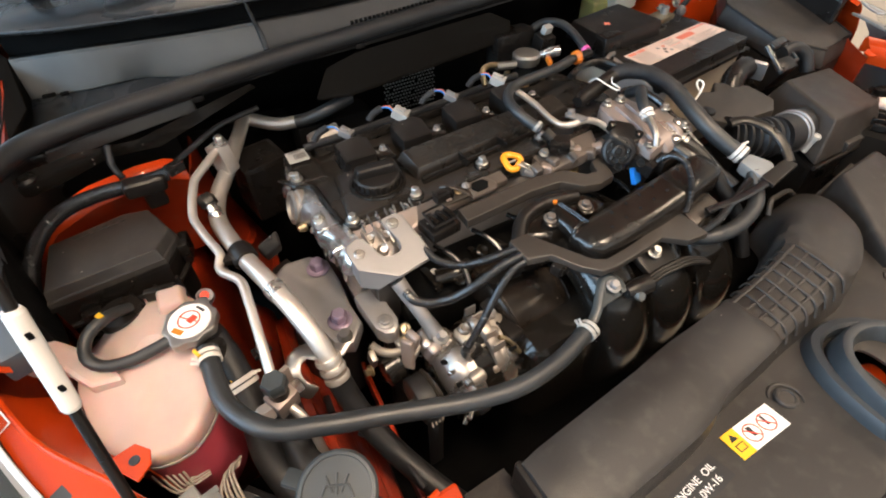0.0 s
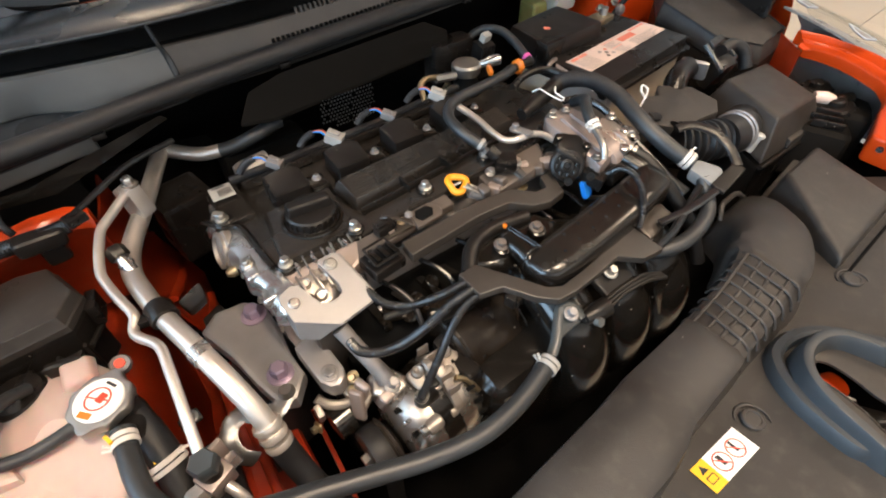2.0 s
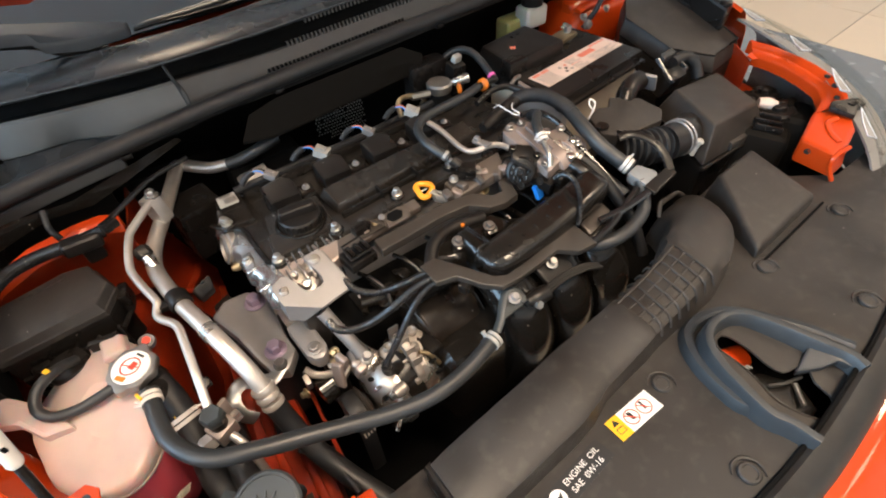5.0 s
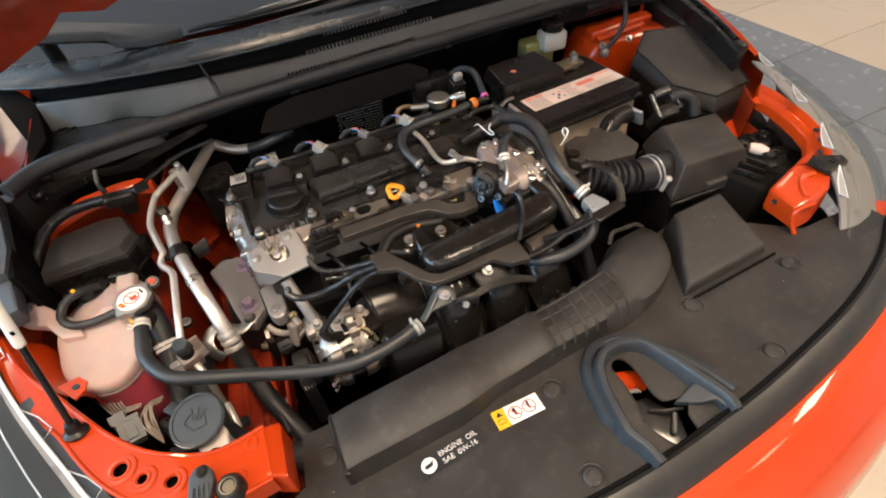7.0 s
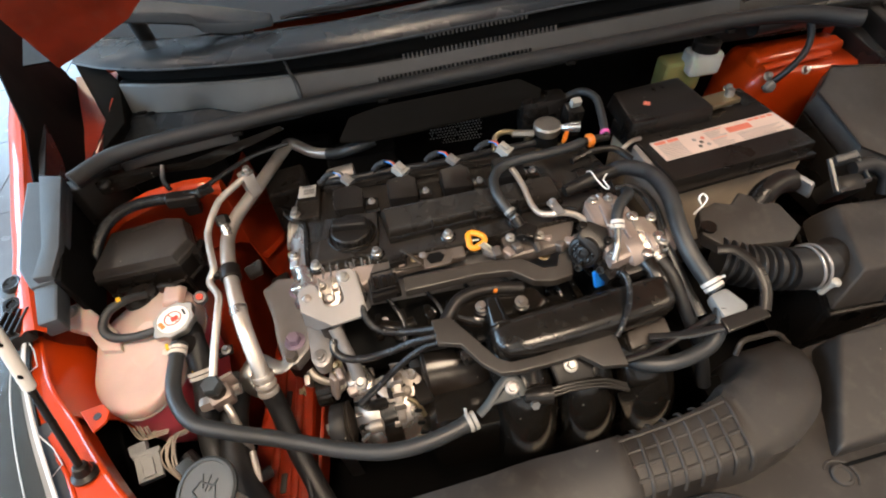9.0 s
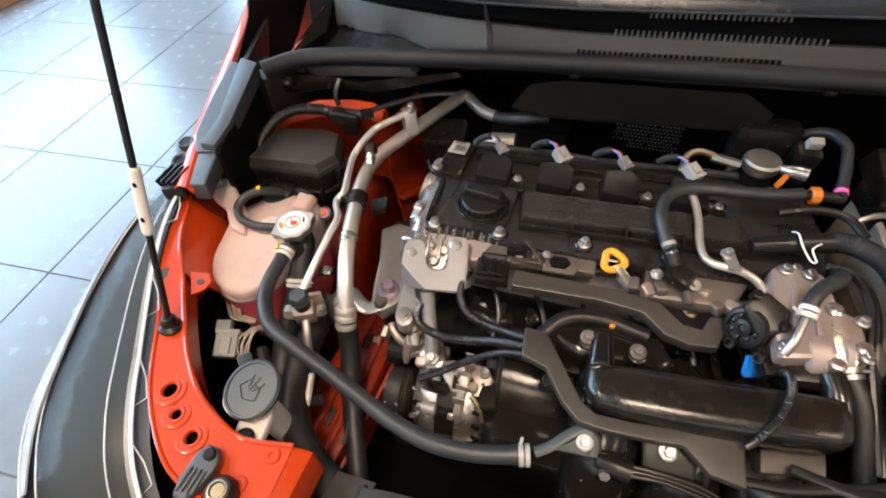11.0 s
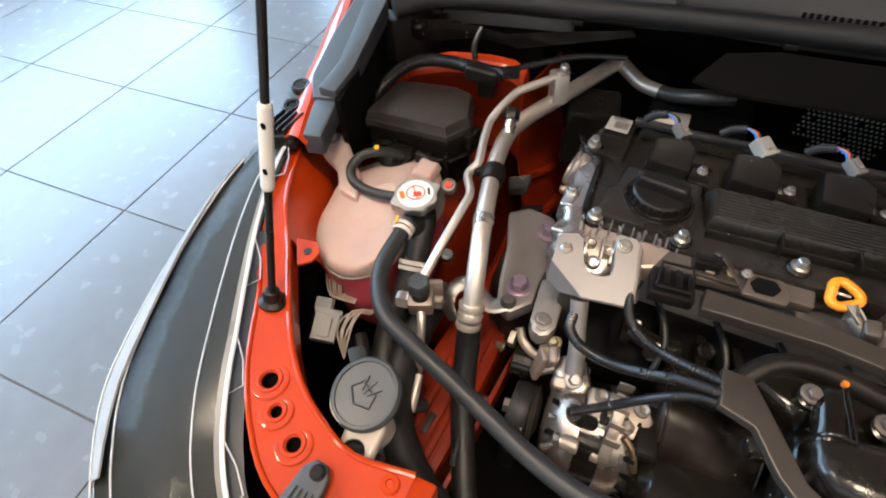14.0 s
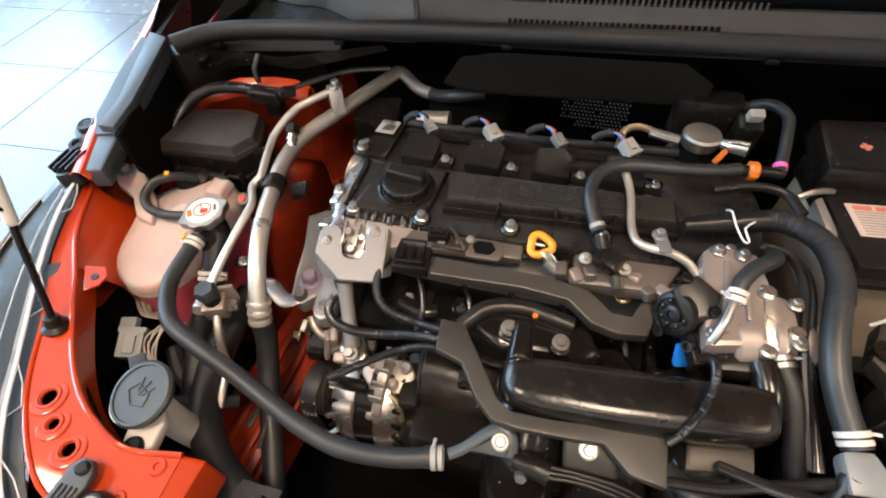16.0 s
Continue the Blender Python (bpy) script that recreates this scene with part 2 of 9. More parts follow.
# ---- building blocks ----
def V(*a):
    return Vector(a[0] if len(a) == 1 else a)


def thing(name, label, category, at=(0, 0, 0), group="", kind=""):
    ob = new(name)
    ob.empty_display_size = 0.05
    ob.location = at
    return tagged(ob, label, category, group, kind)


def mesh_from(bm, name, mat, off=None, smooth=35):
    if off is not None:
        bmesh.ops.translate(bm, vec=-V(off), verts=bm.verts[:])
    bmesh.ops.recalc_face_normals(bm, faces=bm.faces[:])
    for f in bm.faces:
        f.smooth = True
    lim, low = radians(smooth), radians(14)
    area_of = {f: f.calc_area() for f in bm.faces}
    for e in bm.edges:
        if len(e.link_faces) == 2:
            ang = e.calc_face_angle(0)
            a, b = (area_of[f] for f in e.link_faces)
            if ang > lim or (ang > low and max(a, b) > 7 * min(a, b)):
                e.smooth = False
    me = bpy.data.meshes.new(name)
    bm.to_mesh(me)
    bm.free()
    me.materials.append(mat)
    return me


def base_of(ob):
    while ob.parent:
        ob = ob.parent
    return ob.location


def part(name, bm, mat, parent, label="", smooth=35):
    """One mesh under a thing or under a part; bm is in world metres."""
    ob = new(name, mesh_from(bm, name, mat, base_of(parent), smooth))
    ob.parent = parent
    return tagged(ob, label)


def solo(name, bm, mat, label, category, group="", kind="", smooth=35):
    """A thing that is one mesh, its origin at its lowest middle."""
    lo = [min(v.co[i] for v in bm.verts) for i in range(3)]
    hi = [max(v.co[i] for v in bm.verts) for i in range(3)]
    at = V((lo[0] + hi[0]) / 2, (lo[1] + hi[1]) / 2, lo[2])
    ob = new(name, mesh_from(bm, name, mat, at, smooth))
    ob.location = at
    return tagged(ob, label, category, group, kind)


def spline(pts, step=0.006):
    """Points along a smooth line through pts."""
    p = [V(q) for q in pts]
    p = [2 * p[0] - p[1]] + p + [2 * p[-1] - p[-2]]
    out = []
    for i in range(1, len(p) - 2):
        a, b, c, d = p[i - 1:i + 3]
        n = max(2, int((c - b).length / step))
        for k in range(n):
            u = k / n
            out.append(0.5 * (2 * b + (c - a) * u + (2 * a - 5 * b + 4 * c - d) * u * u + (3 * b - 3 * c + d - a) * u ** 3))
    out.append(p[-2])
    return out


def frames_along(pts):
    """Parallel-carried side and up vectors along a line."""
    tang = [(pts[min(i + 1, len(pts) - 1)] - pts[max(i - 1, 0)]).normalized() for i in range(len(pts))]
    up = V(0, 0, 1) if abs(tang[0].z) < 0.9 else V(0, 1, 0)
    out = []
    for tv in tang:
        side = tv.cross(up)
        side = side.normalized() if side.length > 1e-6 else V(1, 0, 0)
        up = side.cross(tv).normalized()
        out.append((tv, side, up))
    return out


def tube(pts, r, seg=14, smooth=True, step=0.006, ribs=0.0, pitch=0.004, bm=None, caps=True, flat=1.0):
    """A round hose; r a number, or one per given share of the length. ribs: depth of rings of that pitch."""
    bm = bm or bmesh.new()
    line = spline(pts, min(step, pitch / 2) if ribs else step) if smooth else [V(q) for q in pts]
    fr = frames_along(line)
    loops, run = [], 0.0
    n = len(line)
    for i, (c, (tv, side, up)) in enumerate(zip(line, fr)):
        if i:
            run += (c - line[i - 1]).length
        rad = r if not isinstance(r, (list, tuple)) else float(np.interp(i / max(1, n - 1), np.linspace(0, 1, len(r)), r))
        if ribs:
            rad += ribs * (0.5 if int(run / pitch * 2) % 2 else -0.5)
        loops.append([bm.verts.new(c + side * math.cos(a) * rad + up * math.sin(a) * rad * flat) for a in (2 * math.pi * k / seg for k in range(seg))])
    for la, lb in zip(loops, loops[1:]):
        for k in range(seg):
            bm.faces.new((la[k], la[(k + 1) % seg], lb[(k + 1) % seg], lb[k]))
    if caps:
        bm.faces.new(loops[0][::-1])
        bm.faces.new(loops[-1])
    return bm


def axes(axis):
    """A matrix whose z goes along axis."""
    return V(axis).normalized().to_track_quat("Z", "Y").to_matrix().to_4x4()


def lathe(at, axis, profile, seg=24, bm=None, squash=1.0):
    """Rings of (radius, height along axis) from at."""
    bm = bm or bmesh.new()
    m = Matrix.Translation(at) @ axes(axis)
    loops = []
    for r, h in profile:
        r = max(r, 0.0002)
        loops.append([bm.verts.new(m @ V(r * math.cos(2 * math.pi * k / seg), r * math.sin(2 * math.pi * k / seg) * squash, h)) for k in range(seg)])
    for la, lb in zip(loops, loops[1:]):
        for k in range(seg):
            bm.faces.new((la[k], la[(k + 1) % seg], lb[(k + 1) % seg], lb[k]))
    bm.faces.new(loops[0][::-1])
    bm.faces.new(loops[-1])
    return bm


def soften(bm, width, seg=2, verts=None, limit=25):
    if width <= 0:
        return bm
    pool = bm.edges if verts is None else {e for v in verts for e in v.link_edges}
    es = [e for e in pool if len(e.link_faces) == 2 and e.calc_face_angle(0) > radians(limit)]
    bmesh.ops.bevel(bm, geom=es, offset=width, segments=seg, affect="EDGES", profile=0.6, clamp_overlap=True)
    return bm


def box(at, size, m=None, bevel=0.003, bm=None, taper=1.0, seg=2):
    """A box round its centre, turned by m; taper shrinks its top."""
    fresh = bmesh.new()
    vs = bmesh.ops.create_cube(fresh, size=1)["verts"]
    for v in vs:
        k = taper if v.co.z > 0 else 1
        v.co = V(v.co.x * size[0] * k, v.co.y * size[1] * k, v.co.z * size[2])
    bmesh.ops.recalc_face_normals(fresh, faces=fresh.faces[:])
    soften(fresh, bevel, seg)
    fresh.transform(Matrix.Translation(at) @ (m.to_4x4() if m else Matrix()))
    return merge(bm, fresh)


def merge(bm, fresh):
    if bm is None:
        return fresh
    tmp = bpy.data.meshes.new("tmp")
    fresh.to_mesh(tmp)
    fresh.free()
    bm.from_mesh(tmp)
    bpy.data.meshes.remove(tmp)
    return bm


def turn(rx=0, ry=0, rz=0):
    return Euler([radians(a) for a in (rx, ry, rz)]).to_matrix()


def slab(outline, depth, bevel=0.002, bm=None, seg=2):
    """A plate: its top outline in metres (x, y, z), and its depth downwards."""
    fresh = bmesh.new()
    top = [fresh.verts.new(V(p)) for p in outline]
    low = [fresh.verts.new(V(p) - V(0, 0, depth)) for p in outline]
    fresh.faces.new(top)
    fresh.faces.new(low[::-1])
    for i in range(len(top)):
        j = (i + 1) % len(top)
        fresh.faces.new((top[i], low[i], low[j], top[j]))
    bmesh.ops.recalc_face_normals(fresh, faces=fresh.faces[:])
    soften(fresh, bevel, seg)
    return merge(bm, fresh)


def at_z(pts, z):
    return [(x, y, z) for x, y in pts]


def loft(rings, bevel=0.0, bm=None, seg=2):
    """Closed rings of the same count, joined and capped."""
    fresh = bmesh.new()
    loops = [[fresh.verts.new(V(p)) for p in r] for r in rings]
    n = len(loops[0])
    for la, lb in zip(loops, loops[1:]):
        for k in range(n):
            fresh.faces.new((la[k], la[(k + 1) % n], lb[(k + 1) % n], lb[k]))
    fresh.faces.new(loops[0][::-1])
    fresh.faces.new(loops[-1])
    bmesh.ops.recalc_face_normals(fresh, faces=fresh.faces[:])
    soften(fresh, bevel, seg)
    return merge(bm, fresh)


def pierced(outer, holes, height, thick, bm=None):
    """A sheet with holes: outlines in (x, y), the top's height(x, y), and its thickness."""
    from mathutils.geometry import tessellate_polygon
    bm = bm or bmesh.new()
    loops = [[V(x, y, 0) for x, y in l] for l in [outer, *holes]]
    flat = [p for l in loops for p in l]
    top = [bm.verts.new((p.x, p.y, height(p.x, p.y))) for p in flat]
    low = [bm.verts.new((p.x, p.y, height(p.x, p.y) - thick)) for p in flat]
    for a, b, c in tessellate_polygon(loops):
        bm.faces.new((top[a], top[b], top[c]))
        bm.faces.new((low[c], low[b], low[a]))
    k = 0
    for l in loops:
        n = len(l)
        for i in range(n):
            j = (i + 1) % n
            bm.faces.new((top[k + i], low[k + i], low[k + j], top[k + j]))
        k += n
    return bm


def sheet(grid, thick=0.003, bm=None):
    """A curved sheet through rows of points, with thickness along its normals."""
    fresh = bmesh.new()
    vs = [[fresh.verts.new(V(p)) for p in row] for row in grid]
    for ra, rb in zip(vs, vs[1:]):
        for i in range(len(ra) - 1):
            fresh.faces.new((ra[i], ra[i + 1], rb[i + 1], rb[i]))
    bmesh.ops.recalc_face_normals(fresh, faces=fresh.faces[:])
    if thick:
        bmesh.ops.solidify(fresh, geom=fresh.faces[:], thickness=thick)
    return merge(bm, fresh)


def ring2d(cx, cy, rx, ry=None, n=20, start=0.0):
    ry = ry or rx
    return [(cx + rx * math.cos(start + 2 * math.pi * k / n), cy + ry * math.sin(start + 2 * math.pi * k / n)) for k in range(n)]


def arc_smooth(pts, step=0.012, closed=False):
    """A smoothed outline in (x, y) through pts."""
    p = [V(x, y, 0) for x, y in pts]
    if closed:
        n = len(p)
        out = []
        for i in range(n):
            a, b, c, d = p[i - 1], p[i], p[(i + 1) % n], p[(i + 2) % n]
            k = max(2, int((c - b).length / step))
            for q in range(k):
                u = q / k
                out.append(0.5 * (2 * b + (c - a) * u + (2 * a - 5 * b + 4 * c - d) * u * u + (3 * b - 3 * c + d - a) * u ** 3))
    else:
        out = spline(p, step)
    return [(q.x, q.y) for q in out]


def bolt_mesh(at, axis=(0, 0, 1), r=0.006, h=0.007, bm=None, washer=1.55):
    """A hexagon head on its flange."""
    bm = lathe(at, axis, [(r * washer, 0), (r * washer, 0.0015), (r * 1.25, 0.0025)], 16, bm)
    lathe(V(at) + V(axis).normalized() * 0.002, axis, [(r, 0), (r, h * 0.85), (r * 0.82, h)], 6, bm)
    return lathe(V(at) + V(axis).normalized() * (h * 0.9), axis, [(r * 0.6, 0), (r * 0.55, 0.0025)], 10, bm)


def bolt(at, parent, mat=None, axis=(0, 0, 1), r=0.006, h=0.007, label=""):
    return part("bolt", bolt_mesh(at, axis, r, h), mat or M_ZINC, parent, label)


def clamp(at, axis, r, label="silver spring hose clamp with two bent tangs", mat=None):
    """A spring band with two tangs round a hose."""
    bm = bmesh.new()
    m = Matrix.Translation(at) @ axes(axis)
    for dz in (-0.0062, 0.0048):
        tube([m @ V(r * math.cos(a), r * math.sin(a), dz) for a in np.linspace(0.3, 6.0, 26)], 0.0008, 6, False, bm=bm, flat=1.0)
    for z0, z1 in ((-0.0062, -0.0015), (0.0005, 0.0045)):
        lathe(at, axis, [(r - 0.001, z0), (r + 0.0006, z0), (r + 0.0006, z1), (r - 0.001, z1)], 26, bm=bm)
    for a in (0.3, 0.75):
        tube([m @ V(r * math.cos(a), r * math.sin(a), -0.004), m @ V((r + 0.007) * math.cos(a), (r + 0.007) * math.sin(a), -0.002)], 0.0017, 6, False, bm=bm)
    return solo("hose_clamp", bm, mat or M_ZINC, label, "hose clamp", "spring hose clamps")


def plug(at, along, up, size, mat, parent, name="connector", label=""):
    """A connector shell with a latch and a lip, its length along a direction."""
    z = V(along).normalized()
    x = V(up).cross(z).normalized()
    m = Matrix((x, z.cross(x), z)).transposed()
    sx, sy, sz = size
    bm = box(at, (sx, sy, sz), m, 0.0015)
    box(V(at) + m @ V(0, sy * 0.58, -sz * 0.1), (sx * 0.45, sy * 0.25, sz * 0.6), m, 0.001, bm)
    box(V(at) + m @ V(0, 0, sz * 0.42), (sx * 1.12, sy * 1.12, sz * 0.16), m, 0.001, bm)
    for k in (-0.3, 0.3):
        box(V(at) + m @ V(sx * k, sy * 0.5, 0), (sx * 0.08, sy * 0.12, sz * 0.8), m, 0, bm)
    return part(name, bm, mat, parent, label)


def writing(text, at, right, up, height, mat, parent, name="printed_text"):
    """Raised words with the built-in font, at the middle of their place."""
    cu = bpy.data.curves.new(name, "FONT")
    cu.body, cu.size, cu.align_x, cu.align_y, cu.extrude = text, height * 1.35, "CENTER", "CENTER", 0.00015
    tmp = bpy.data.objects.new("tmp_text", cu)
    scene.collection.objects.link(tmp)
    bpy.context.view_layer.update()
    me = bpy.data.meshes.new_from_object(tmp.evaluated_get(bpy.context.evaluated_depsgraph_get()))
    bpy.data.objects.remove(tmp)
    x = V(right).normalized()
    z = x.cross(V(up)).normalized()
    y = z.cross(x)
    m = Matrix((x, y, z)).transposed().to_4x4()
    m.translation = V(at) - base_of(parent)
    me.transform(m)
    me.materials.clear()
    me.materials.append(mat)
    ob = new(name, me)
    ob.parent = parent
    return ob


# ---- the showroom ----
def build_room():
    floor = solo("floor", slab(at_z([(-7, -6.5), (9, -6.5), (9, 8.5), (-7, 8.5)], -0.004), 0.1, 0), M_GROUT, "tiled showroom floor with thin grey joints", "floor", kind="structure")
    for name, pts in (("wall_south", [(-7, -6.7), (9, -6.7), (9, -6.5), (-7, -6.5)]), ("wall_east", [(9, -6.5), (9.2, -6.5), (9.2, 8.5), (9, 8.5)]),
                      ("wall_north", [(-7, 8.5), (9, 8.5), (9, 8.7), (-7, 8.7)]), ("wall_west", [(-7.2, -6.5), (-7, -6.5), (-7, 8.5), (-7.2, 8.5)])):
        solo(name, slab(at_z(pts, 4.8), 4.9, 0), M_WALL, "plain light painted showroom wall", "wall", kind="structure")
    solo("ceiling", slab(at_z([(-7.2, -6.7), (9.2, -6.7), (9.2, 8.7), (-7.2, 8.7)], 4.9), 0.1, 0), M_CEIL, "plain white showroom ceiling", "ceiling", kind="structure")
    return floor


FLOOR = build_room()


def build_body():
    car = thing("car", "orange-red car with its bonnet propped open on a tiled floor", "car", (0.545, 0.6, 0))
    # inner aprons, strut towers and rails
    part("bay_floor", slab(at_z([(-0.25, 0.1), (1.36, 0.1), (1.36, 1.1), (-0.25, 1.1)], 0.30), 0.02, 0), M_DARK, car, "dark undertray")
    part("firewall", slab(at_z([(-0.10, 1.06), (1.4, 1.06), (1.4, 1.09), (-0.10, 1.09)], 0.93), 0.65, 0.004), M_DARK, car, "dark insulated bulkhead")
    # black liners added to keep wheels and lit floor out of view
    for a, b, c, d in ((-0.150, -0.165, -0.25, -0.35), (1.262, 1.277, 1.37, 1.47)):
        part("splash_liner", slab(at_z([(a, 0.32), (b, 0.32), (b, 0.93), (a, 0.93)], 0.655), 0.40, 0.004), M_DARK, car, "black liner added to close a gap in the bay")
        part("splash_liner", slab(at_z([(a, 0.32), (c, 0.46), (d, 0.64), (d, 0.93), (a, 0.93)], 0.662), 0.004, 0.001), M_DARK, car, "black liner added to close a gap in the bay")
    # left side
    part("apron", slab([(-0.19, 0.44, 0.70), (-0.150, 0.44, 0.70), (-0.152, 0.62, 0.75), (-0.15, 0.90, 0.79), (-0.22, 0.90, 0.82), (-0.20, 0.62, 0.79)], 0.45, 0.008), M_RED_SHADE, car)
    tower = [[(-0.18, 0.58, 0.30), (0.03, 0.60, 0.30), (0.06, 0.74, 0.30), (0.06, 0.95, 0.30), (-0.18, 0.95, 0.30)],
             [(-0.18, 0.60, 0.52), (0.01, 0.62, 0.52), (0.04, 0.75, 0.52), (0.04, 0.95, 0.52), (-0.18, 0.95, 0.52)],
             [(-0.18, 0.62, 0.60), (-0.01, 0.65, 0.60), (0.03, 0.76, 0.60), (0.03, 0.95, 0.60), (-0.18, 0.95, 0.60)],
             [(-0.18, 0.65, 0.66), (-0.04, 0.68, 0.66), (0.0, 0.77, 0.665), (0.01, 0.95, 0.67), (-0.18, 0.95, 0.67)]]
    part("strut_tower", loft(tower, 0.03, seg=3), M_RED_SHADE, car)
    part("tower_brace", slab([(0.00, 0.66, 0.46), (0.07, 0.70, 0.42), (0.09, 0.86, 0.42), (0.03, 0.90, 0.48)], 0.12, 0.02), M_RED_SHADE, car)
    part("pedal_actuator", box((0.155, 0.845, 0.735), (0.075, 0.07, 0.10), turn(0, 0, 10), 0.008), M_BLACK, car, "black box at the bulkhead")
    # near-black stands for the unlit bulkhead behind the pipes
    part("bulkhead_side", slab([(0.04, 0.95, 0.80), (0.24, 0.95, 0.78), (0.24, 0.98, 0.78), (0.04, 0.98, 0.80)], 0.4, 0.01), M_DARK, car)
    arch = [(-0.150, 0.70, 0.775), (-0.140, 0.745, 0.806), (-0.11, 0.775, 0.824), (-0.06, 0.792, 0.834), (0.00, 0.80, 0.838), (0.035, 0.804, 0.835), (0.055, 0.806, 0.824)]
    rows = [[V(p) + V(0, dy, dz) for p in arch] for dy, dz in ((-0.006, -0.020), (-0.004, -0.012), (-0.002, -0.005), (0.004, 0.0), (0.012, 0.003), (0.020, -0.004), (0.024, -0.03))]
    part("tower_flange", sheet(rows, 0.003), M_RED, car)
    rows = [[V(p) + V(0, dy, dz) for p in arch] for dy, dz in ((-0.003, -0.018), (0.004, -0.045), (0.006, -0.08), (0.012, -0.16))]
    part("tower_wall", sheet(rows, 0.003), M_RED_SHADE, car)
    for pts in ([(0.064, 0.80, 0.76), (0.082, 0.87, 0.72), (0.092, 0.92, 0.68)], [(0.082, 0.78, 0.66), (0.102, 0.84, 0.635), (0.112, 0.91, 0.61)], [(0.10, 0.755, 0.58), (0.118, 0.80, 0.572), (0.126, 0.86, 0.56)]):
        part("tower_bead", tube(pts, 0.008, 10, flat=0.6), M_RED_SHADE, car)
    part("tower_side", sheet([[(0.056, 0.806, 0.80), (0.066, 0.86, 0.80), (0.075, 0.93, 0.80)], [(0.062, 0.79, 0.70), (0.08, 0.86, 0.70), (0.085, 0.94, 0.70)], [(0.085, 0.77, 0.62), (0.105, 0.85, 0.62), (0.11, 0.94, 0.62)], [(0.115, 0.74, 0.54), (0.13, 0.83, 0.54), (0.135, 0.94, 0.54)]], 0.003), M_RED_SHADE, car)
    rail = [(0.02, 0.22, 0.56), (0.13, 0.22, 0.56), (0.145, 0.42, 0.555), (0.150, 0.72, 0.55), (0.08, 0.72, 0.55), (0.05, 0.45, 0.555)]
    part("side_rail", slab(rail, 0.12, 0.012), M_RED_SHADE, car)
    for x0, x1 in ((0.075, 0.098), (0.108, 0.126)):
        part("rail_ridge", tube([(x0, 0.24, 0.563), (x0 + 0.012, 0.42, 0.560), (x1, 0.70, 0.556)], 0.007, 10, flat=0.6), M_RED_SHADE, car)
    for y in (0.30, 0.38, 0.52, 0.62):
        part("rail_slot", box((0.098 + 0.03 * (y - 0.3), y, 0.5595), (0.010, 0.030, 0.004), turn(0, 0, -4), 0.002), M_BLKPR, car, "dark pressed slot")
    part("rail_flange", slab([(0.150, 0.25, 0.585), (0.156, 0.25, 0.585), (0.176, 0.55, 0.575), (0.170, 0.55, 0.575)], 0.05, 0.001), M_RED_SHADE, car)
    # right side
    part("apron", slab([(1.318, 0.58, 0.73), (1.37, 0.58, 0.73), (1.40, 0.62, 0.74), (1.42, 0.95, 0.75), (1.345, 0.95, 0.75), (1.318, 0.62, 0.74)], 0.5, 0.008), M_RED, car)
    rt = [[(1.04 + k, 0.85 + k * 0.4, z0), (1.34, 0.85, z0), (1.34, 1.0, z0), (1.04 + k, 1.0, z0)] for z0, k in ((0.3, 0.04), (0.70, 0.045), (0.79, 0.055), (0.83, 0.075))]
    part("strut_tower", loft(rt, 0.022, seg=3), M_RED, car)
    part("tower_rib", slab([(1.110, 0.900, 0.842), (1.30, 0.905, 0.850), (1.30, 0.94, 0.852), (1.110, 0.94, 0.846)], 0.03, 0.010, seg=3), M_RED, car)
    part("tower_bead", tube([(1.11, 0.884, 0.834), (1.17, 0.884, 0.838), (1.25, 0.888, 0.842)], 0.010, 12, flat=0.5), M_RED, car)
    for x in (1.12, 1.20):
        part("tower_stud", bolt_mesh((x, 0.872, 0.820), (0, -0.7, 0.7), 0.006, 0.008), M_ZINC, car)
    part("side_rail", slab(at_z([(0.86, 0.22), (1.02, 0.22), (1.02, 0.75), (0.86, 0.75)], 0.46), 0.12, 0.012), M_DARK, car)
    part("inner_panel", slab([(1.22, 0.50, 0.70), (1.30, 0.50, 0.72), (1.30, 0.62, 0.74), (1.22, 0.62, 0.72)], 0.35, 0.01), M_RED, car)
    # black fillers stand for the dark gaps beside both headlamps
    part("splash_liner", slab(at_z([(1.03, 0.16), (1.20, 0.15), (1.28, 0.30), (1.31, 0.46), (1.24, 0.48), (1.19, 0.44), (1.05, 0.34)], 0.655), 0.20, 0.004), M_DARK, car, "black liner added to close a gap in the bay")
    part("splash_liner", slab(at_z([(-0.215, 0.59), (-0.150, 0.57), (-0.10, 0.44), (-0.04, 0.34), (0.04, 0.25), (0.16, 0.20), (0.10, 0.13), (-0.03, 0.18), (-0.10, 0.26), (-0.16, 0.38)], 0.665), 0.20, 0.004), M_DARK, car, "black liner added to close a gap in the bay")
    # left headlamp carrier: a pressed strip with holes
    h_l = lambda x, y: 0.776 + 0.065 * (y - 0.361) - 0.075 * (x + 0.067)
    left = arc_smooth([(-0.192, 0.560), (-0.160, 0.478), (-0.113, 0.402), (-0.086, 0.365), (-0.066, 0.328), (-0.040, 0.286), (-0.004, 0.246), (0.036, 0.216), (0.088, 0.202), (0.152, 0.208)], 0.015)
    right = arc_smooth([(-0.174, 0.564), (-0.143, 0.494), (-0.114, 0.453), (-0.094, 0.429), (-0.064, 0.387), (-0.025, 0.338), (0.012, 0.303), (0.049, 0.282), (0.094, 0.268), (0.152, 0.278)], 0.015)
    holes = [ring2d(-0.016, 0.291, 0.0085, n=16), ring2d(0.008, 0.269, 0.0060, n=16), ring2d(0.040, 0.252, 0.0072, n=16)]
    carrier = part("lamp_carrier", pierced(left + right[::-1], holes, h_l, 0.003), M_RED, car, "orange-red pressed headlamp carrier with round holes")
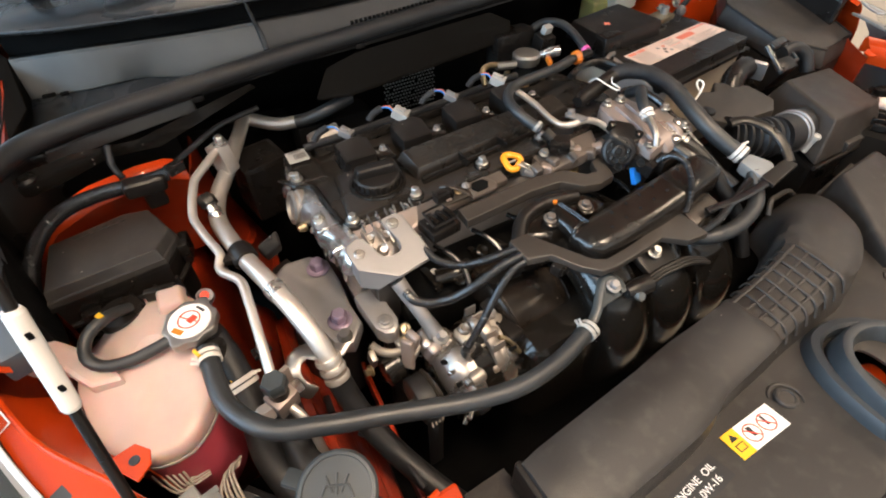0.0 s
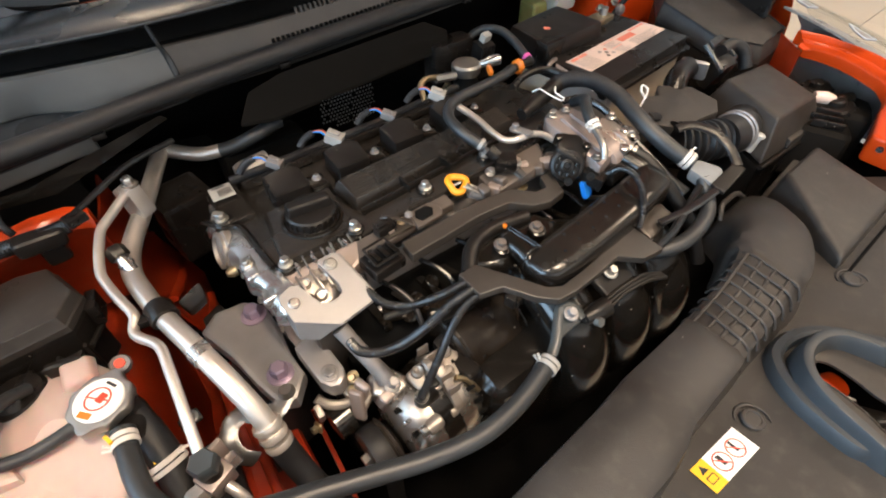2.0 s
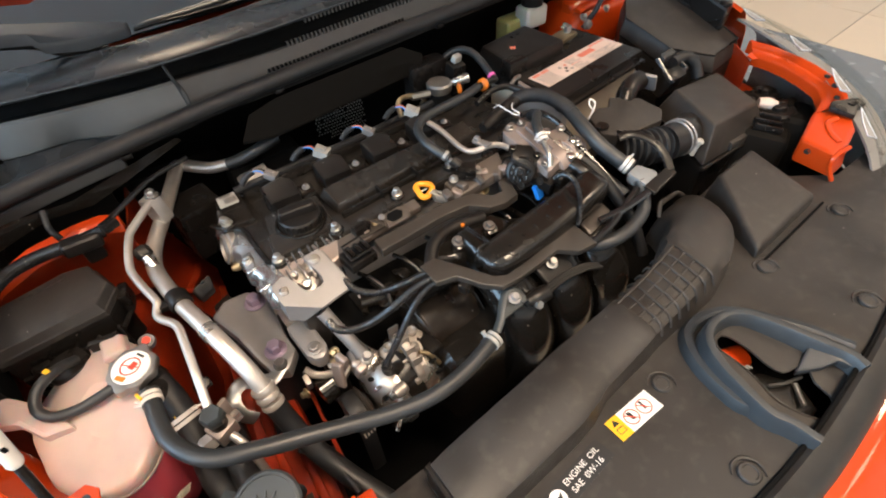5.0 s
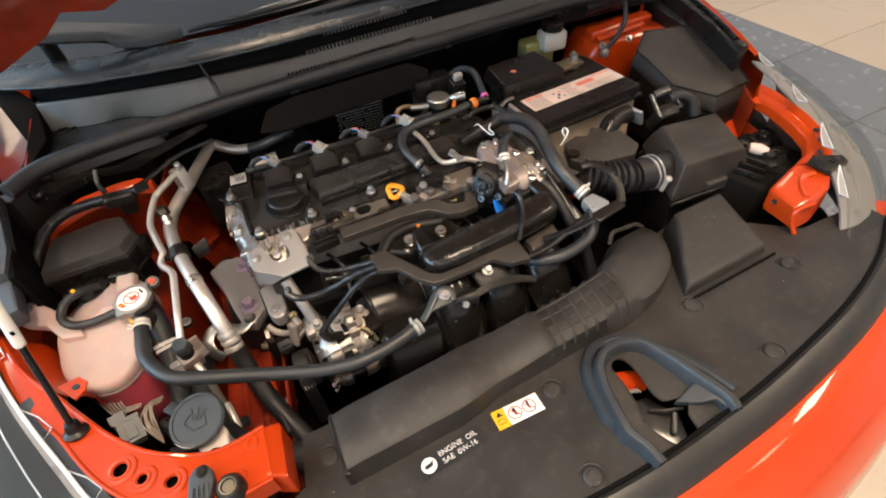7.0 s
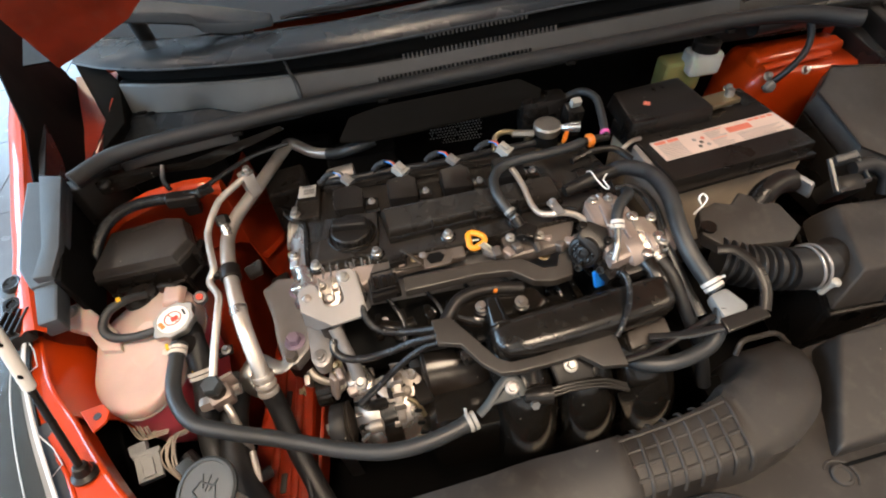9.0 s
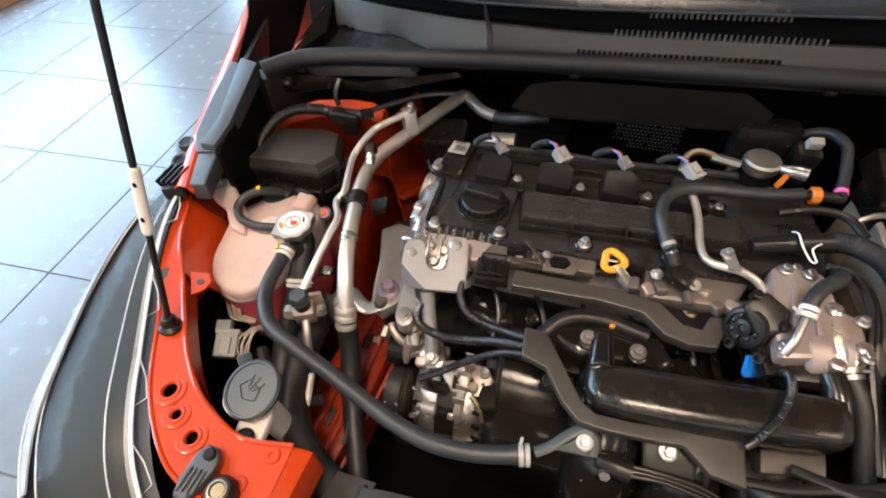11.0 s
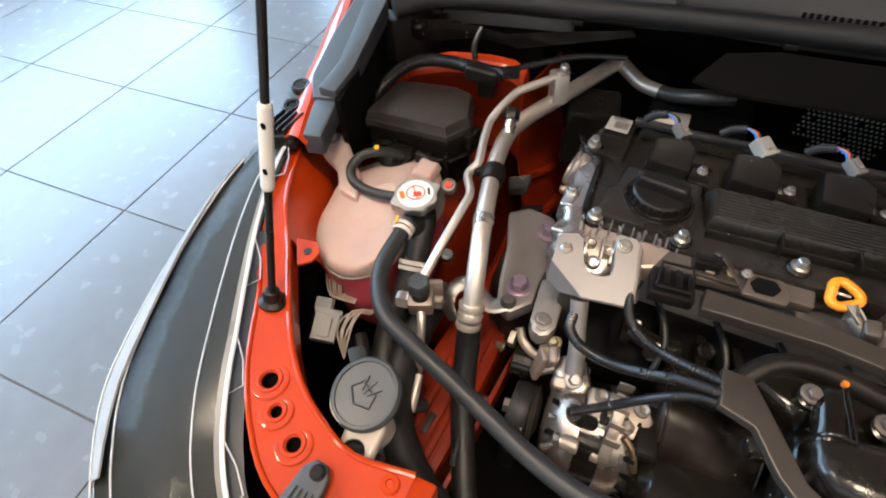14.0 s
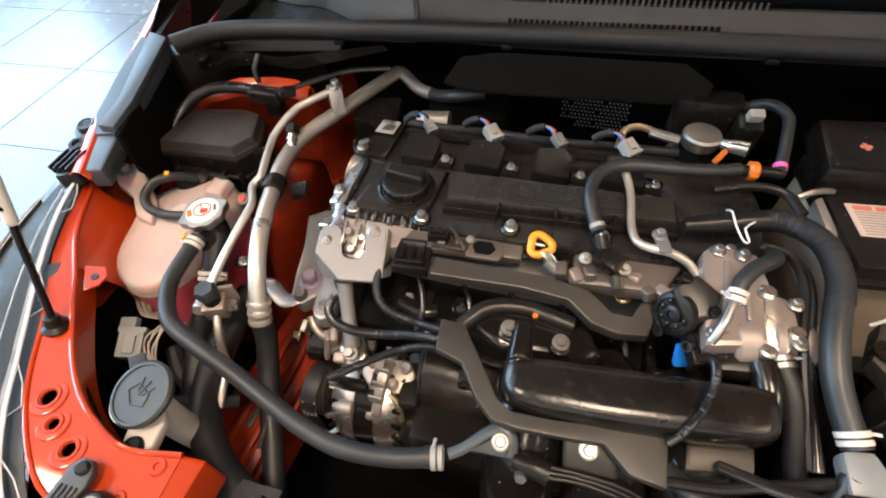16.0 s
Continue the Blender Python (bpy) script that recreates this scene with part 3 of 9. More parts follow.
    for edge, drop in ((left, 0.035), (right, 0.045)):
        rows = [[(x, y, h_l(x, y) - 0.002) for x, y in edge], [(x, y, h_l(x, y) - drop * 0.5) for x, y in edge], [(x, y, h_l(x, y) - drop) for x, y in edge]]
        part("flange", sheet(rows, 0.002), M_RED, carrier)
    part("edge_bead", tube([(x, y, h_l(x, y) - 0.0005) for x, y in right], 0.0032, 8, False), M_RED, carrier)
    low = [p for p in right if p[1] > 0.43]
    rows = [[(x + dx, y + dy, h_l(x, y) - dz) for x, y in low] for dx, dy, dz in ((0.002, 0.0, 0.004), (0.010, 0.004, 0.030), (0.026, 0.014, 0.060), (0.030, 0.016, 0.14))]
    part("edge_bead", tube([(x, y, h_l(x, y)) for x, y in left if y < 0.40], 0.0028, 8, False), M_RED, carrier)
    part("inner_wall", sheet(rows, 0.002), M_RED, carrier)
    # black plate added so the carrier holes look shaded inside
    part("under_shield", slab([(-0.055, 0.30, 0.752), (0.0, 0.235, 0.748), (0.07, 0.205, 0.742), (0.075, 0.262, 0.742), (0.0, 0.315, 0.75)], 0.004, 0.001), M_DARK, carrier, "black backing that keeps the carrier holes dark")
    for hx, hy, hr in ((-0.016, 0.291, 0.0085), (0.008, 0.269, 0.006), (0.040, 0.252, 0.0072)):
        part("dimple", tube([(hx + (hr + 0.008) * math.cos(a), hy + (hr + 0.008) * math.sin(a), h_l(hx, hy) - 0.0012) for a in np.linspace(0, 2 * math.pi, 24)], 0.0040, 8, False, flat=0.6), M_RED, carrier)
        part("rim", tube([(hx + (hr + 0.003) * math.cos(a), hy + (hr + 0.003) * math.sin(a), h_l(hx, hy)) for a in np.linspace(0, 2 * math.pi, 22)], 0.0025, 6, False), M_RED, carrier)
    part("lug", slab([(-0.094, 0.444, 0.7805), (-0.070, 0.412, 0.7785), (-0.058, 0.424, 0.778), (-0.057, 0.438, 0.778), (-0.068, 0.450, 0.779)], 0.003, 0.001), M_RED, carrier)
    part("lug_hole", lathe((-0.070, 0.433, 0.7775), (0, 0, 1), [(0.0048, 0), (0.0048, 0.0024), (0.004, 0.0022)], 14), M_BLKPR, carrier, "dark drilled hole")
    for k, (dx, dy) in enumerate(((0.115, 0.226), (0.135, 0.262))):
        part("boss", lathe((dx, dy, h_l(dx, dy) - 0.001), (0, 0, 1), [(0.010, 0), (0.008, 0.003), (0.004, 0.003), (0.003, 0.0)], 14), M_RED, carrier)
    part("end_fold", slab([(0.145, 0.212, 0.752), (0.168, 0.205, 0.742), (0.172, 0.282, 0.742), (0.146, 0.278, 0.755)], 0.06, 0.004), M_RED, carrier)
    # right headlamp carrier
    inn = [(1.255, 0.517, 0.803), (1.242, 0.478, 0.810), (1.226, 0.440, 0.815), (1.217, 0.399, 0.812), (1.206, 0.364, 0.807), (1.186, 0.343, 0.800), (1.150, 0.334, 0.791)]
    out = [(1.294, 0.551, 0.818), (1.280, 0.500, 0.826), (1.260, 0.445, 0.832), (1.240, 0.395, 0.834), (1.226, 0.355, 0.831), (1.212, 0.322, 0.824), (1.190, 0.296, 0.810)]
    rows = [[V(a).lerp(V(b), f) + V(0, 0, dz) for a, b in zip(inn, out)] for f, dz in ((0.02, -0.020), (0.0, -0.004), (0.06, 0.0), (0.30, 0.002), (0.5, -0.001), (0.72, 0.002), (0.94, 0.0), (1.0, -0.005), (1.0, -0.03))]
    carrier = part("lamp_carrier", sheet(rows, 0.0025), M_RED, car, "orange-red pressed headlamp carrier")
    part("end_fold", loft([[(1.070, 0.310, 0.735), (1.150, 0.330, 0.748), (1.176, 0.300, 0.756), (1.150, 0.258, 0.748), (1.100, 0.240, 0.742), (1.064, 0.240, 0.738)],
                           [(1.068, 0.311, 0.784), (1.150, 0.336, 0.791), (1.190, 0.298, 0.806), (1.152, 0.262, 0.790), (1.104, 0.252, 0.786), (1.060, 0.251, 0.784)]], 0.008, seg=3), M_RED, carrier)
    part("fold_lip", tube([(1.066, 0.236, 0.736), (1.060, 0.248, 0.760), (1.062, 0.250, 0.780), (1.096, 0.246, 0.786)], 0.004, 8), M_RED, carrier)
    part("fold_bead", tube([(1.096, 0.262, 0.788), (1.108, 0.282, 0.790), (1.130, 0.300, 0.793), (1.150, 0.296, 0.798)], 0.005, 10, flat=0.6), M_RED, carrier)
    for p, q, f in zip(inn, inn[1:], range(9)):
        if f in (1, 2, 4):
            part("dent", tube([V(p) + V(0.014, 0.002, 0.006), V(q) + V(0.016, 0.004, 0.008)], 0.003, 8, flat=0.5), M_RED, carrier)
    for x, y, z, ax in ((1.212, 0.360, 0.832, (0.1, 0, 1)), (1.200, 0.339, 0.826, (0.1, 0, 1)), (1.182, 0.321, 0.816, (0.1, 0, 1)), (1.0655, 0.291, 0.767, (-1, 0, 0.05))):
        part("hole", lathe(V(x, y, z) - V(ax).normalized() * 0.003, ax, [(0.0050, 0.0), (0.0050, 0.0042), (0.0038, 0.0040), (0.003, 0.002)], 14), M_BLKPR, carrier, "dark drilled hole")
    part("inner_wing", sheet([[(1.250, 0.515, z), (1.282, 0.575, z + 0.01), (1.312, 0.66, z + 0.02), (1.330, 0.80, z + 0.03)] for z in (0.795, 0.70, 0.56, 0.40)], 0.002), M_RED_SHADE, car, "orange-red inner wing panel")
    part("lug", slab([(1.264, 0.528, 0.806), (1.250, 0.526, 0.803), (1.244, 0.512, 0.802), (1.252, 0.502, 0.804), (1.262, 0.506, 0.806)], 0.003, 0.001), M_RED, carrier)
    # fenders
    fl = [(-0.160, 0.545, 0.838), (-0.187, 0.62, 0.852), (-0.212, 0.70, 0.858), (-0.240, 0.77, 0.862), (-0.285, 0.90, 0.872), (-0.33, 1.03, 0.885), (-0.40, 1.25, 0.90)]
    rows = [[V(p) + V(dx, 0, dz) for p in fl] for dx, dz in ((0.022, -0.010), (0.012, 0.0), (0.0, 0.0), (-0.018, -0.012), (-0.05, -0.06), (-0.075, -0.16), (-0.08, -0.34))]
    part("fender", sheet(rows, 0.0015), M_RED, car, "glossy orange-red front wing")
    fr = [(1.318, 0.60, 0.860), (1.338, 0.67, 0.872), (1.374, 0.80, 0.886), (1.428, 1.00, 0.90), (1.50, 1.25, 0.91)]
    rows = [[V(p) + V(dx, 0, dz) for p in fr] for dx, dz in ((-0.006, -0.006), (0.0, 0.0), (0.018, -0.012), (0.05, -0.06), (0.075, -0.16), (0.08, -0.34))]
    part("fender", sheet(rows, 0.0015), M_RED, car, "glossy orange-red front wing")
    # bumper cover below the black lip
    front = [(-0.32, 0.28, 0.48), (-0.25, 0.17, 0.52), (-0.13, 0.075, 0.58), (0.06, 0.020, 0.66), (0.30, -0.008, 0.702), (0.545, -0.020, 0.712), (0.75, -0.010, 0.722), (0.92, 0.020, 0.728), (1.06, 0.062, 0.732), (1.20, 0.130, 0.735), (1.30, 0.21, 0.73)]
    front = spline(front, 0.03)
    rows = []
    for d, dz in ((-0.05, -0.006), (-0.02, 0.0), (0.0, 0.0), (0.012, -0.006), (0.05, -0.030), (0.085, -0.075), (0.105, -0.15), (0.11, -0.30), (0.09, -0.45)):
        row = []
        for i, p in enumerate(front):
            a, b = front[max(0, i - 1)], front[min(len(front) - 1, i + 1)]
            n = V(b.y - a.y, -(b.x - a.x), 0).normalized()
            row.append(p + n * d + V(0, 0, dz))
        rows.append(row)
    part("bumper_cover", sheet(rows, 0.002), M_RED, car, "glossy orange-red bumper cover")
    # bonnet, standing open above the bay
    rear = [(-0.125, 0.930, 1.034), (-0.084, 0.945, 1.047), (0.002, 0.950, 1.084), (0.04, 0.953, 1.114), (0.10, 0.956, 1.105), (0.25, 0.97, 1.16), (0.545, 0.985, 1.20), (0.84, 0.97, 1.17), (1.0, 0.96, 1.12), (1.15, 0.95, 1.05), (1.28, 0.92, 1.0)]
    rows = [[V(p) + V(0, -0.60, 0.80) * k + V(0, 0.05, 0.03) * math.sin(k * math.pi) for p in rear] for k in (0.0, 0.02, 0.2, 0.4, 0.6, 0.8, 0.98)]
    part("bonnet", sheet(rows, 0.02), M_RED, car, "orange-red bonnet standing open")
    # darker red puts the shade under the bonnet into its colour
    inner = [[V(p) + V(0, -0.60, 0.80) * k + V(0, 0.05, 0.03) * math.sin(k * math.pi) + V(0, -0.022, -0.016) for p in rear] for k in (0.0, 0.02, 0.2, 0.4, 0.6, 0.8, 0.98)]
    part("bonnet_frame", sheet(inner, 0.004), M_RED_SHADE, car, "inner bonnet frame in darker orange-red for shade")
    # unseen liner, added to keep the red bonnet out of reflections
    liner = [[V(p) + V(0, -0.60, 0.80) * k + V(0, 0.05, 0.03) * math.sin(k * math.pi) + V(0, -0.034, -0.026) for p in rear[3:-3]] for k in (0.12, 0.3, 0.5, 0.7, 0.9)]
    part("bonnet_liner", sheet(liner, 0.006), M_FOAM, car, "unseen dark liner under the bonnet, added against red reflections")
    # windscreen
    rows = [[(x, 1.03 + 0.02 * math.cos((x - 0.545) * 2) + dy, 0.985 + 0.03 * (x - 0.2) * 0.6 + dz) for x in np.linspace(-0.25, 1.4, 12)] for dy, dz in ((0, 0), (0.3, 0.17), (0.7, 0.42))]
    part("windscreen", sheet(rows, 0.005), M_SCREEN, car, "dark tinted windscreen")
    # hidden lower body and wheels that carry it
    rings = []
    for y, w, zb, zw, zt, r in ((1.26, 0.86, 0.30, 0.86, 0.93, 0.80), (1.80, 0.90, 0.26, 0.92, 1.40, 0.58), (2.5, 0.90, 0.26, 0.94, 1.45, 0.58), (3.2, 0.90, 0.26, 0.96, 1.42, 0.57), (3.85, 0.88, 0.28, 0.98, 1.06, 0.62), (4.25, 0.82, 0.34, 0.95, 1.02, 0.62), (4.36, 0.74, 0.42, 0.78, 0.84, 0.60)):
        half = [(w - 0.05, zb), (w, zb + 0.12), (w, zw - 0.12), (w - 0.04, zw), (r + 0.04, zt - 0.05), (r - 0.10, zt)]
        rings.append([(0.545 + x, y, z) for x, z in half] + [(0.545 - x, y, z) for x, z in half[::-1]])
    body = part("rear_body", loft(rings, 0.012), M_RED, car, "orange-red body shell behind the bonnet")
    for side in (-1, 1):
        for y0, y1 in ((1.90, 2.48), (2.56, 3.14)):
            part("side_window", loft([[(0.545 + side * (w + dx), y, z) for dx in (0, 0.012)] + [(0.545 + side * (w2 + dx), y, z2) for dx in (0.012, 0)] for y, w, z, w2, z2 in ((y0, 0.855, 0.96, 0.650, 1.345), (y1, 0.855, 0.98, 0.650, 1.35))], 0), M_SCREEN, body, "dark side window")
    for x, y in ((-0.27, 0.62), (1.36, 0.62), (-0.27, 3.30), (1.36, 3.30)):
        wheel = part("wheel", lathe((x - 0.1, y, 0.315), (1, 0, 0), [(0.20, 0), (0.30, 0.005), (0.315, 0.03), (0.315, 0.17), (0.30, 0.195), (0.20, 0.2)], 36), M_TYRE, car, "black tyre on its wheel")
        part("rim", lathe((x - 0.105, y, 0.315), (1, 0, 0), [(0.05, 0), (0.19, 0.01), (0.205, 0.0), (0.205, 0.21), (0.05, 0.2)], 30), M_ALU, wheel)
    return car


CAR = build_body()


# ---- cowl, seal, wipers ----
SEAL = [(-0.135, 0.776, 0.899), (-0.088, 0.820, 0.902), (-0.003, 0.843, 0.904), (0.106, 0.855, 0.907), (0.21, 0.866, 0.911), (0.36, 0.872, 0.917), (0.55, 0.875, 0.925), (0.70, 0.876, 0.931), (0.85, 0.878, 0.937), (1.0, 0.880, 0.943), (1.12, 0.862, 0.946), (1.20, 0.815, 0.945)]

FLAP = [(-0.137, 0.790, 0.864), (-0.124, 0.793, 0.876), (-0.100, 0.797, 0.882), (-0.053, 0.806, 0.884), (-0.017, 0.812, 0.879), (0.018, 0.818, 0.874), (0.110, 0.835, 0.887), (0.179, 0.847, 0.896), (0.186, 0.848, 0.889), (0.108, 0.834, 0.871), (0.038, 0.822, 0.855), (-0.007, 0.814, 0.864), (-0.020, 0.811, 0.866), (-0.080, 0.801, 0.854), (-0.114, 0.795, 0.852)]


def build_cowl():
    seal = thing("bonnet_seal", "long black sponge rubber bonnet seal along the cowl", "seal", SEAL[6])
    part("bulb", tube(SEAL, 0.0135, 16, step=0.012), M_SEAL, seal)
    part("base_strip", tube([V(p) + V(0, 0.004, -0.013) for p in SEAL], 0.006, 8, step=0.02), M_RUBBER, seal)
    for x, y, z in SEAL[1:-1:2]:
        part("seal_clip", box((x, y - 0.003, z - 0.017), (0.016, 0.010, 0.008), None, 0.002), M_BLACK, seal)
    cowl = thing("cowl_panel", "dark grey plastic cowl panel with rows of air slots", "cowl", (0.545, 0.92, 0.90))

    # one long pressing: a slotted lower face, a dark step and a glossy upper face behind its lip
    lip = spline([(-0.151, 0.992, 0.985), (-0.09, 0.955, 0.985), (-0.014, 0.925, 0.985), (0.077, 0.907, 0.985), (0.16, 0.896, 0.985), (0.22, 0.893, 0.985), (0.31, 0.896, 0.985), (0.40, 0.904, 0.985), (0.48, 0.911, 0.986), (0.60, 0.916, 0.990), (0.80, 0.920, 0.998), (1.02, 0.922, 1.004)], 0.012)
    edge = spline([(-0.096, 0.975, 0.944), (-0.012, 0.928, 0.955), (0.063, 0.909, 0.956), (0.156, 0.896, 0.955), (0.22, 0.895, 0.954), (0.32, 0.897, 0.951), (0.407, 0.900, 0.951), (0.55, 0.902, 0.956), (0.80, 0.904, 0.966), (1.02, 0.906, 0.973)], 0.012)
    foot = spline([(-0.078, 0.962, 0.896), (-0.006, 0.922, 0.908), (0.051, 0.917, 0.910), (0.12, 0.892, 0.905), (0.208, 0.883, 0.908), (0.32, 0.880, 0.910), (0.407, 0.880, 0.912), (0.55, 0.881, 0.919), (0.80, 0.884, 0.931), (1.02, 0.886, 0.938)], 0.012)

    def at(pts, x):
        return V(x, *(float(np.interp(x, [p[0] for p in pts], [p[k] for p in pts])) for k in (1, 2)))

    def strip(xs, *rows):
        return [[at(pts, x) + V(0, dy, dz) for x in xs] for pts, dy, dz in rows]
    left = [-0.09 + i * 0.0205 for i in range(16)]
    right = [0.219 + i * 0.02 for i in range(41)]
    whole = [-0.148 + i * 0.0195 for i in range(60)]
    part("lower_panel", sheet(strip(left, (foot, 0.004, -0.004), (foot, 0, 0), (edge, -0.001, -0.014), (edge, 0.001, -0.002), (edge, 0.006, 0.001)), 0.003), M_COWL, cowl)
    part("grille_panel", sheet(strip(right, (foot, 0.004, -0.02), (foot, 0, 0), (edge, -0.003, -0.008), (edge, 0.0, 0.0), (edge, 0.005, 0.001)), 0.003), M_GRILLE, cowl, "dark grey slotted grille")
    # shade below the lip is put into this step's colour
    part("recess", sheet(strip(whole[3:], (edge, 0.005, -0.002), (edge, 0.030, -0.006), (lip, 0.036, -0.006), (lip, 0.006, -0.001)), 0.003), M_DARK, cowl, "step in near-black that stands for shade")
    part("upper_panel", sheet(strip(whole, (lip, 0.004, -0.004), (lip, 0.0, 0.0), (lip, 0.004, 0.003), (lip, 0.030, 0.010), (lip, 0.075, 0.014), (lip, 0.11, 0.004), (lip, 0.18, -0.04)), 0.003), M_STRUT, cowl)
    part("panel_lip", tube(strip(whole, (lip, -0.001, 0.001))[0], 0.0016, 6, False), M_TRIM, cowl, "thin pale edge")
    part("seam_rib", tube([at(foot, 0.222) + V(0, -0.002, 0), at(edge, 0.220) + V(0, -0.004, -0.012), at(edge, 0.216) + V(0, -0.004, 0.004), at(lip, 0.211) + V(0, -0.001, 0)], [0.003, 0.0042, 0.003, 0.002], 8, flat=0.5), M_STRUT, cowl)
    # slots in the face, teeth on its edge and under the lip
    slot = mesh_from(box((0, 0, 0), (0.0042, 0.004, 0.0092), turn(-26), 0.0008), "slot", M_DARK)
    tooth = mesh_from(box((0, 0, 0), (0.0034, 0.004, 0.0085), turn(-12), 0.0006), "tooth", M_GRILLE)
    for i in range(36):
        x = 0.359 + i * 0.0077
        for me, p, nm in ((slot, at(foot, x) + (at(edge, x) - at(foot, x)) * 0.42 + V(0, -0.0012, 0), "slot"), (tooth, at(edge, x + 0.048) + V(0, 0.002, 0.004), "tooth")):
            ob = new(nm, me)
            ob.parent = cowl
            ob.location = p - cowl.location
    for i in range(24):
        ob = new("tooth", tooth)
        ob.parent = cowl
        ob.location = at(lip, 0.45 + i * 0.0077) + V(0, 0.003, -0.005) - cowl.location
    part("clip_slot", box((-0.066, 0.945, 0.902), (0.016, 0.006, 0.004), None, 0.001), M_DARK, cowl)
    part("clip_slot", box((-0.047, 0.936, 0.9035), (0.010, 0.006, 0.004), None, 0.001), M_DARK, cowl)
    # dark pocket between the seal and the pressing
    part("plenum_floor", sheet([[(-0.10, 0.985, 0.90), (-0.006, 0.926, 0.905), (0.06, 0.918, 0.906), (0.12, 0.898, 0.900), (0.22, 0.886, 0.90)], [(-0.115, 0.92, 0.878), (-0.01, 0.885, 0.882), (0.06, 0.882, 0.886), (0.12, 0.880, 0.890), (0.22, 0.876, 0.895)], [(-0.128, 0.805, 0.886), (-0.01, 0.843, 0.888), (0.06, 0.852, 0.890), (0.12, 0.858, 0.893), (0.22, 0.868, 0.895)]], 0.003), M_STRUT, cowl, "dark blue-grey pocket floor")
    part("pocket_boss", slab([(-0.030, 0.870, 0.893), (0.000, 0.878, 0.894), (0.000, 0.892, 0.896), (-0.022, 0.892, 0.896)], 0.008, 0.003), M_BLACK, cowl)
    # end wall towards the wing and pocket by the hinge
    part("end_wall", slab([(-0.215, 0.790, 0.880), (-0.140, 0.775, 0.880), (-0.085, 0.826, 0.892), (-0.090, 0.838, 0.892), (-0.140, 0.800, 0.884), (-0.212, 0.804, 0.882)], 0.12, 0.003), M_BLACK, cowl)
    part("end_wall", slab([(-0.206, 0.806, 0.884), (-0.196, 0.806, 0.884), (-0.236, 0.935, 0.888), (-0.276, 1.04, 0.889), (-0.288, 1.04, 0.889)], 0.10, 0.003), M_BLACK, cowl)
    # insulation black stands for the dark corner beside the hinge
    part("end_wall", slab([(-0.134, 0.815, 0.892), (-0.122, 0.815, 0.892), (-0.094, 0.93, 0.895), (-0.090, 0.985, 0.945), (-0.13, 1.02, 0.985), (-0.152, 1.0, 0.980), (-0.124, 0.93, 0.895)], 0.10, 0.003), M_FOAM, cowl)
    # red well behind the bay for the bonnet hinge
    # rear end raised above the wing to keep window light off the well
    part("hinge_liner", sheet([[(-0.212, 0.80, 0.878), (-0.246, 0.92, 0.915), (-0.285, 1.03, 1.00), (-0.34, 1.22, 1.06)], [(-0.196, 0.81, 0.82), (-0.23, 0.93, 0.82), (-0.265, 1.08, 0.82), (-0.30, 1.22, 0.86)], [(-0.190, 0.81, 0.78), (-0.22, 0.93, 0.78), (-0.25, 1.08, 0.78), (-0.28, 1.22, 0.82)]], 0.003), M_DARK, cowl, "black liner along the wing, raised to block window light")
    part("hinge_well", sheet([[(-0.196, 0.81, 0.79), (-0.225, 0.93, 0.795), (-0.26, 1.08, 0.81), (-0.29, 1.22, 0.86)], [(-0.15, 0.82, 0.785), (-0.16, 0.93, 0.79), (-0.17, 1.08, 0.80), (-0.18, 1.22, 0.86)], [(-0.125, 0.83, 0.80), (-0.115, 0.93, 0.81), (-0.115, 1.08, 0.83), (-0.115, 1.22, 0.88)], [(-0.118, 0.84, 0.90), (-0.110, 0.93, 0.92), (-0.110, 1.08, 0.95), (-0.110, 1.22, 0.98)]], 0.003), M_RED_SHADE, cowl, "orange-red hinge well")
    part("rear_shield", slab([(1.03, 0.945, 0.915), (1.20, 0.935, 0.92), (1.37, 0.93, 0.92), (1.43, 1.04, 0.95), (1.03, 1.05, 0.95)], 0.055, 0.012, seg=3), M_BLACK, cowl)
    part("side_shield", slab([(1.290, 0.66, 0.842), (1.310, 0.66, 0.850), (1.36, 0.96, 0.872), (1.31, 0.96, 0.868)], 0.06, 0.006), M_BLACK, cowl)
    # two-lobed flap hanging below the seal
    part("side_flap", slab(FLAP, 0.004, 0.0015), M_GLOSS, cowl)
    part("push_clip", lathe((-0.106, 0.792, 0.872), (0, -0.2, 1), [(0.010, 0), (0.010, 0.003), (0.006, 0.006), (0.005, 0.004)], 16), M_BLACK, cowl)
    part("side_baffle", slab([(-0.135, 0.822, 0.890), (-0.05, 0.843, 0.892), (0.06, 0.858, 0.896), (0.10, 0.862, 0.897), (0.10, 0.870, 0.897), (0.06, 0.866, 0.896), (-0.05, 0.851, 0.892), (-0.135, 0.830, 0.890)], 0.030, 0.002), M_COWL, cowl, "dark blue-grey wall below the cowl")
    # black sheet added where bright floor would show through
    part("bulkhead_panel", slab([(-0.135, 0.832, 0.872), (-0.05, 0.853, 0.874), (0.06, 0.868, 0.878), (0.06, 0.874, 0.878), (-0.05, 0.861, 0.874), (-0.135, 0.840, 0.872)], 0.18, 0.002), M_DARK, cowl, "black sheet added to close the gap below the cowl")
    # broad insulated flap below the seal
    part("insulation_flap", slab([(0.270, 0.850, 0.846), (0.295, 0.856, 0.884), (0.350, 0.858, 0.896), (0.60, 0.860, 0.906), (0.640, 0.850, 0.886), (0.636, 0.844, 0.862), (0.45, 0.842, 0.850), (0.32, 0.842, 0.842)], 0.006, 0.003), M_FOAM, cowl, "brown-black fibrous insulation flap")
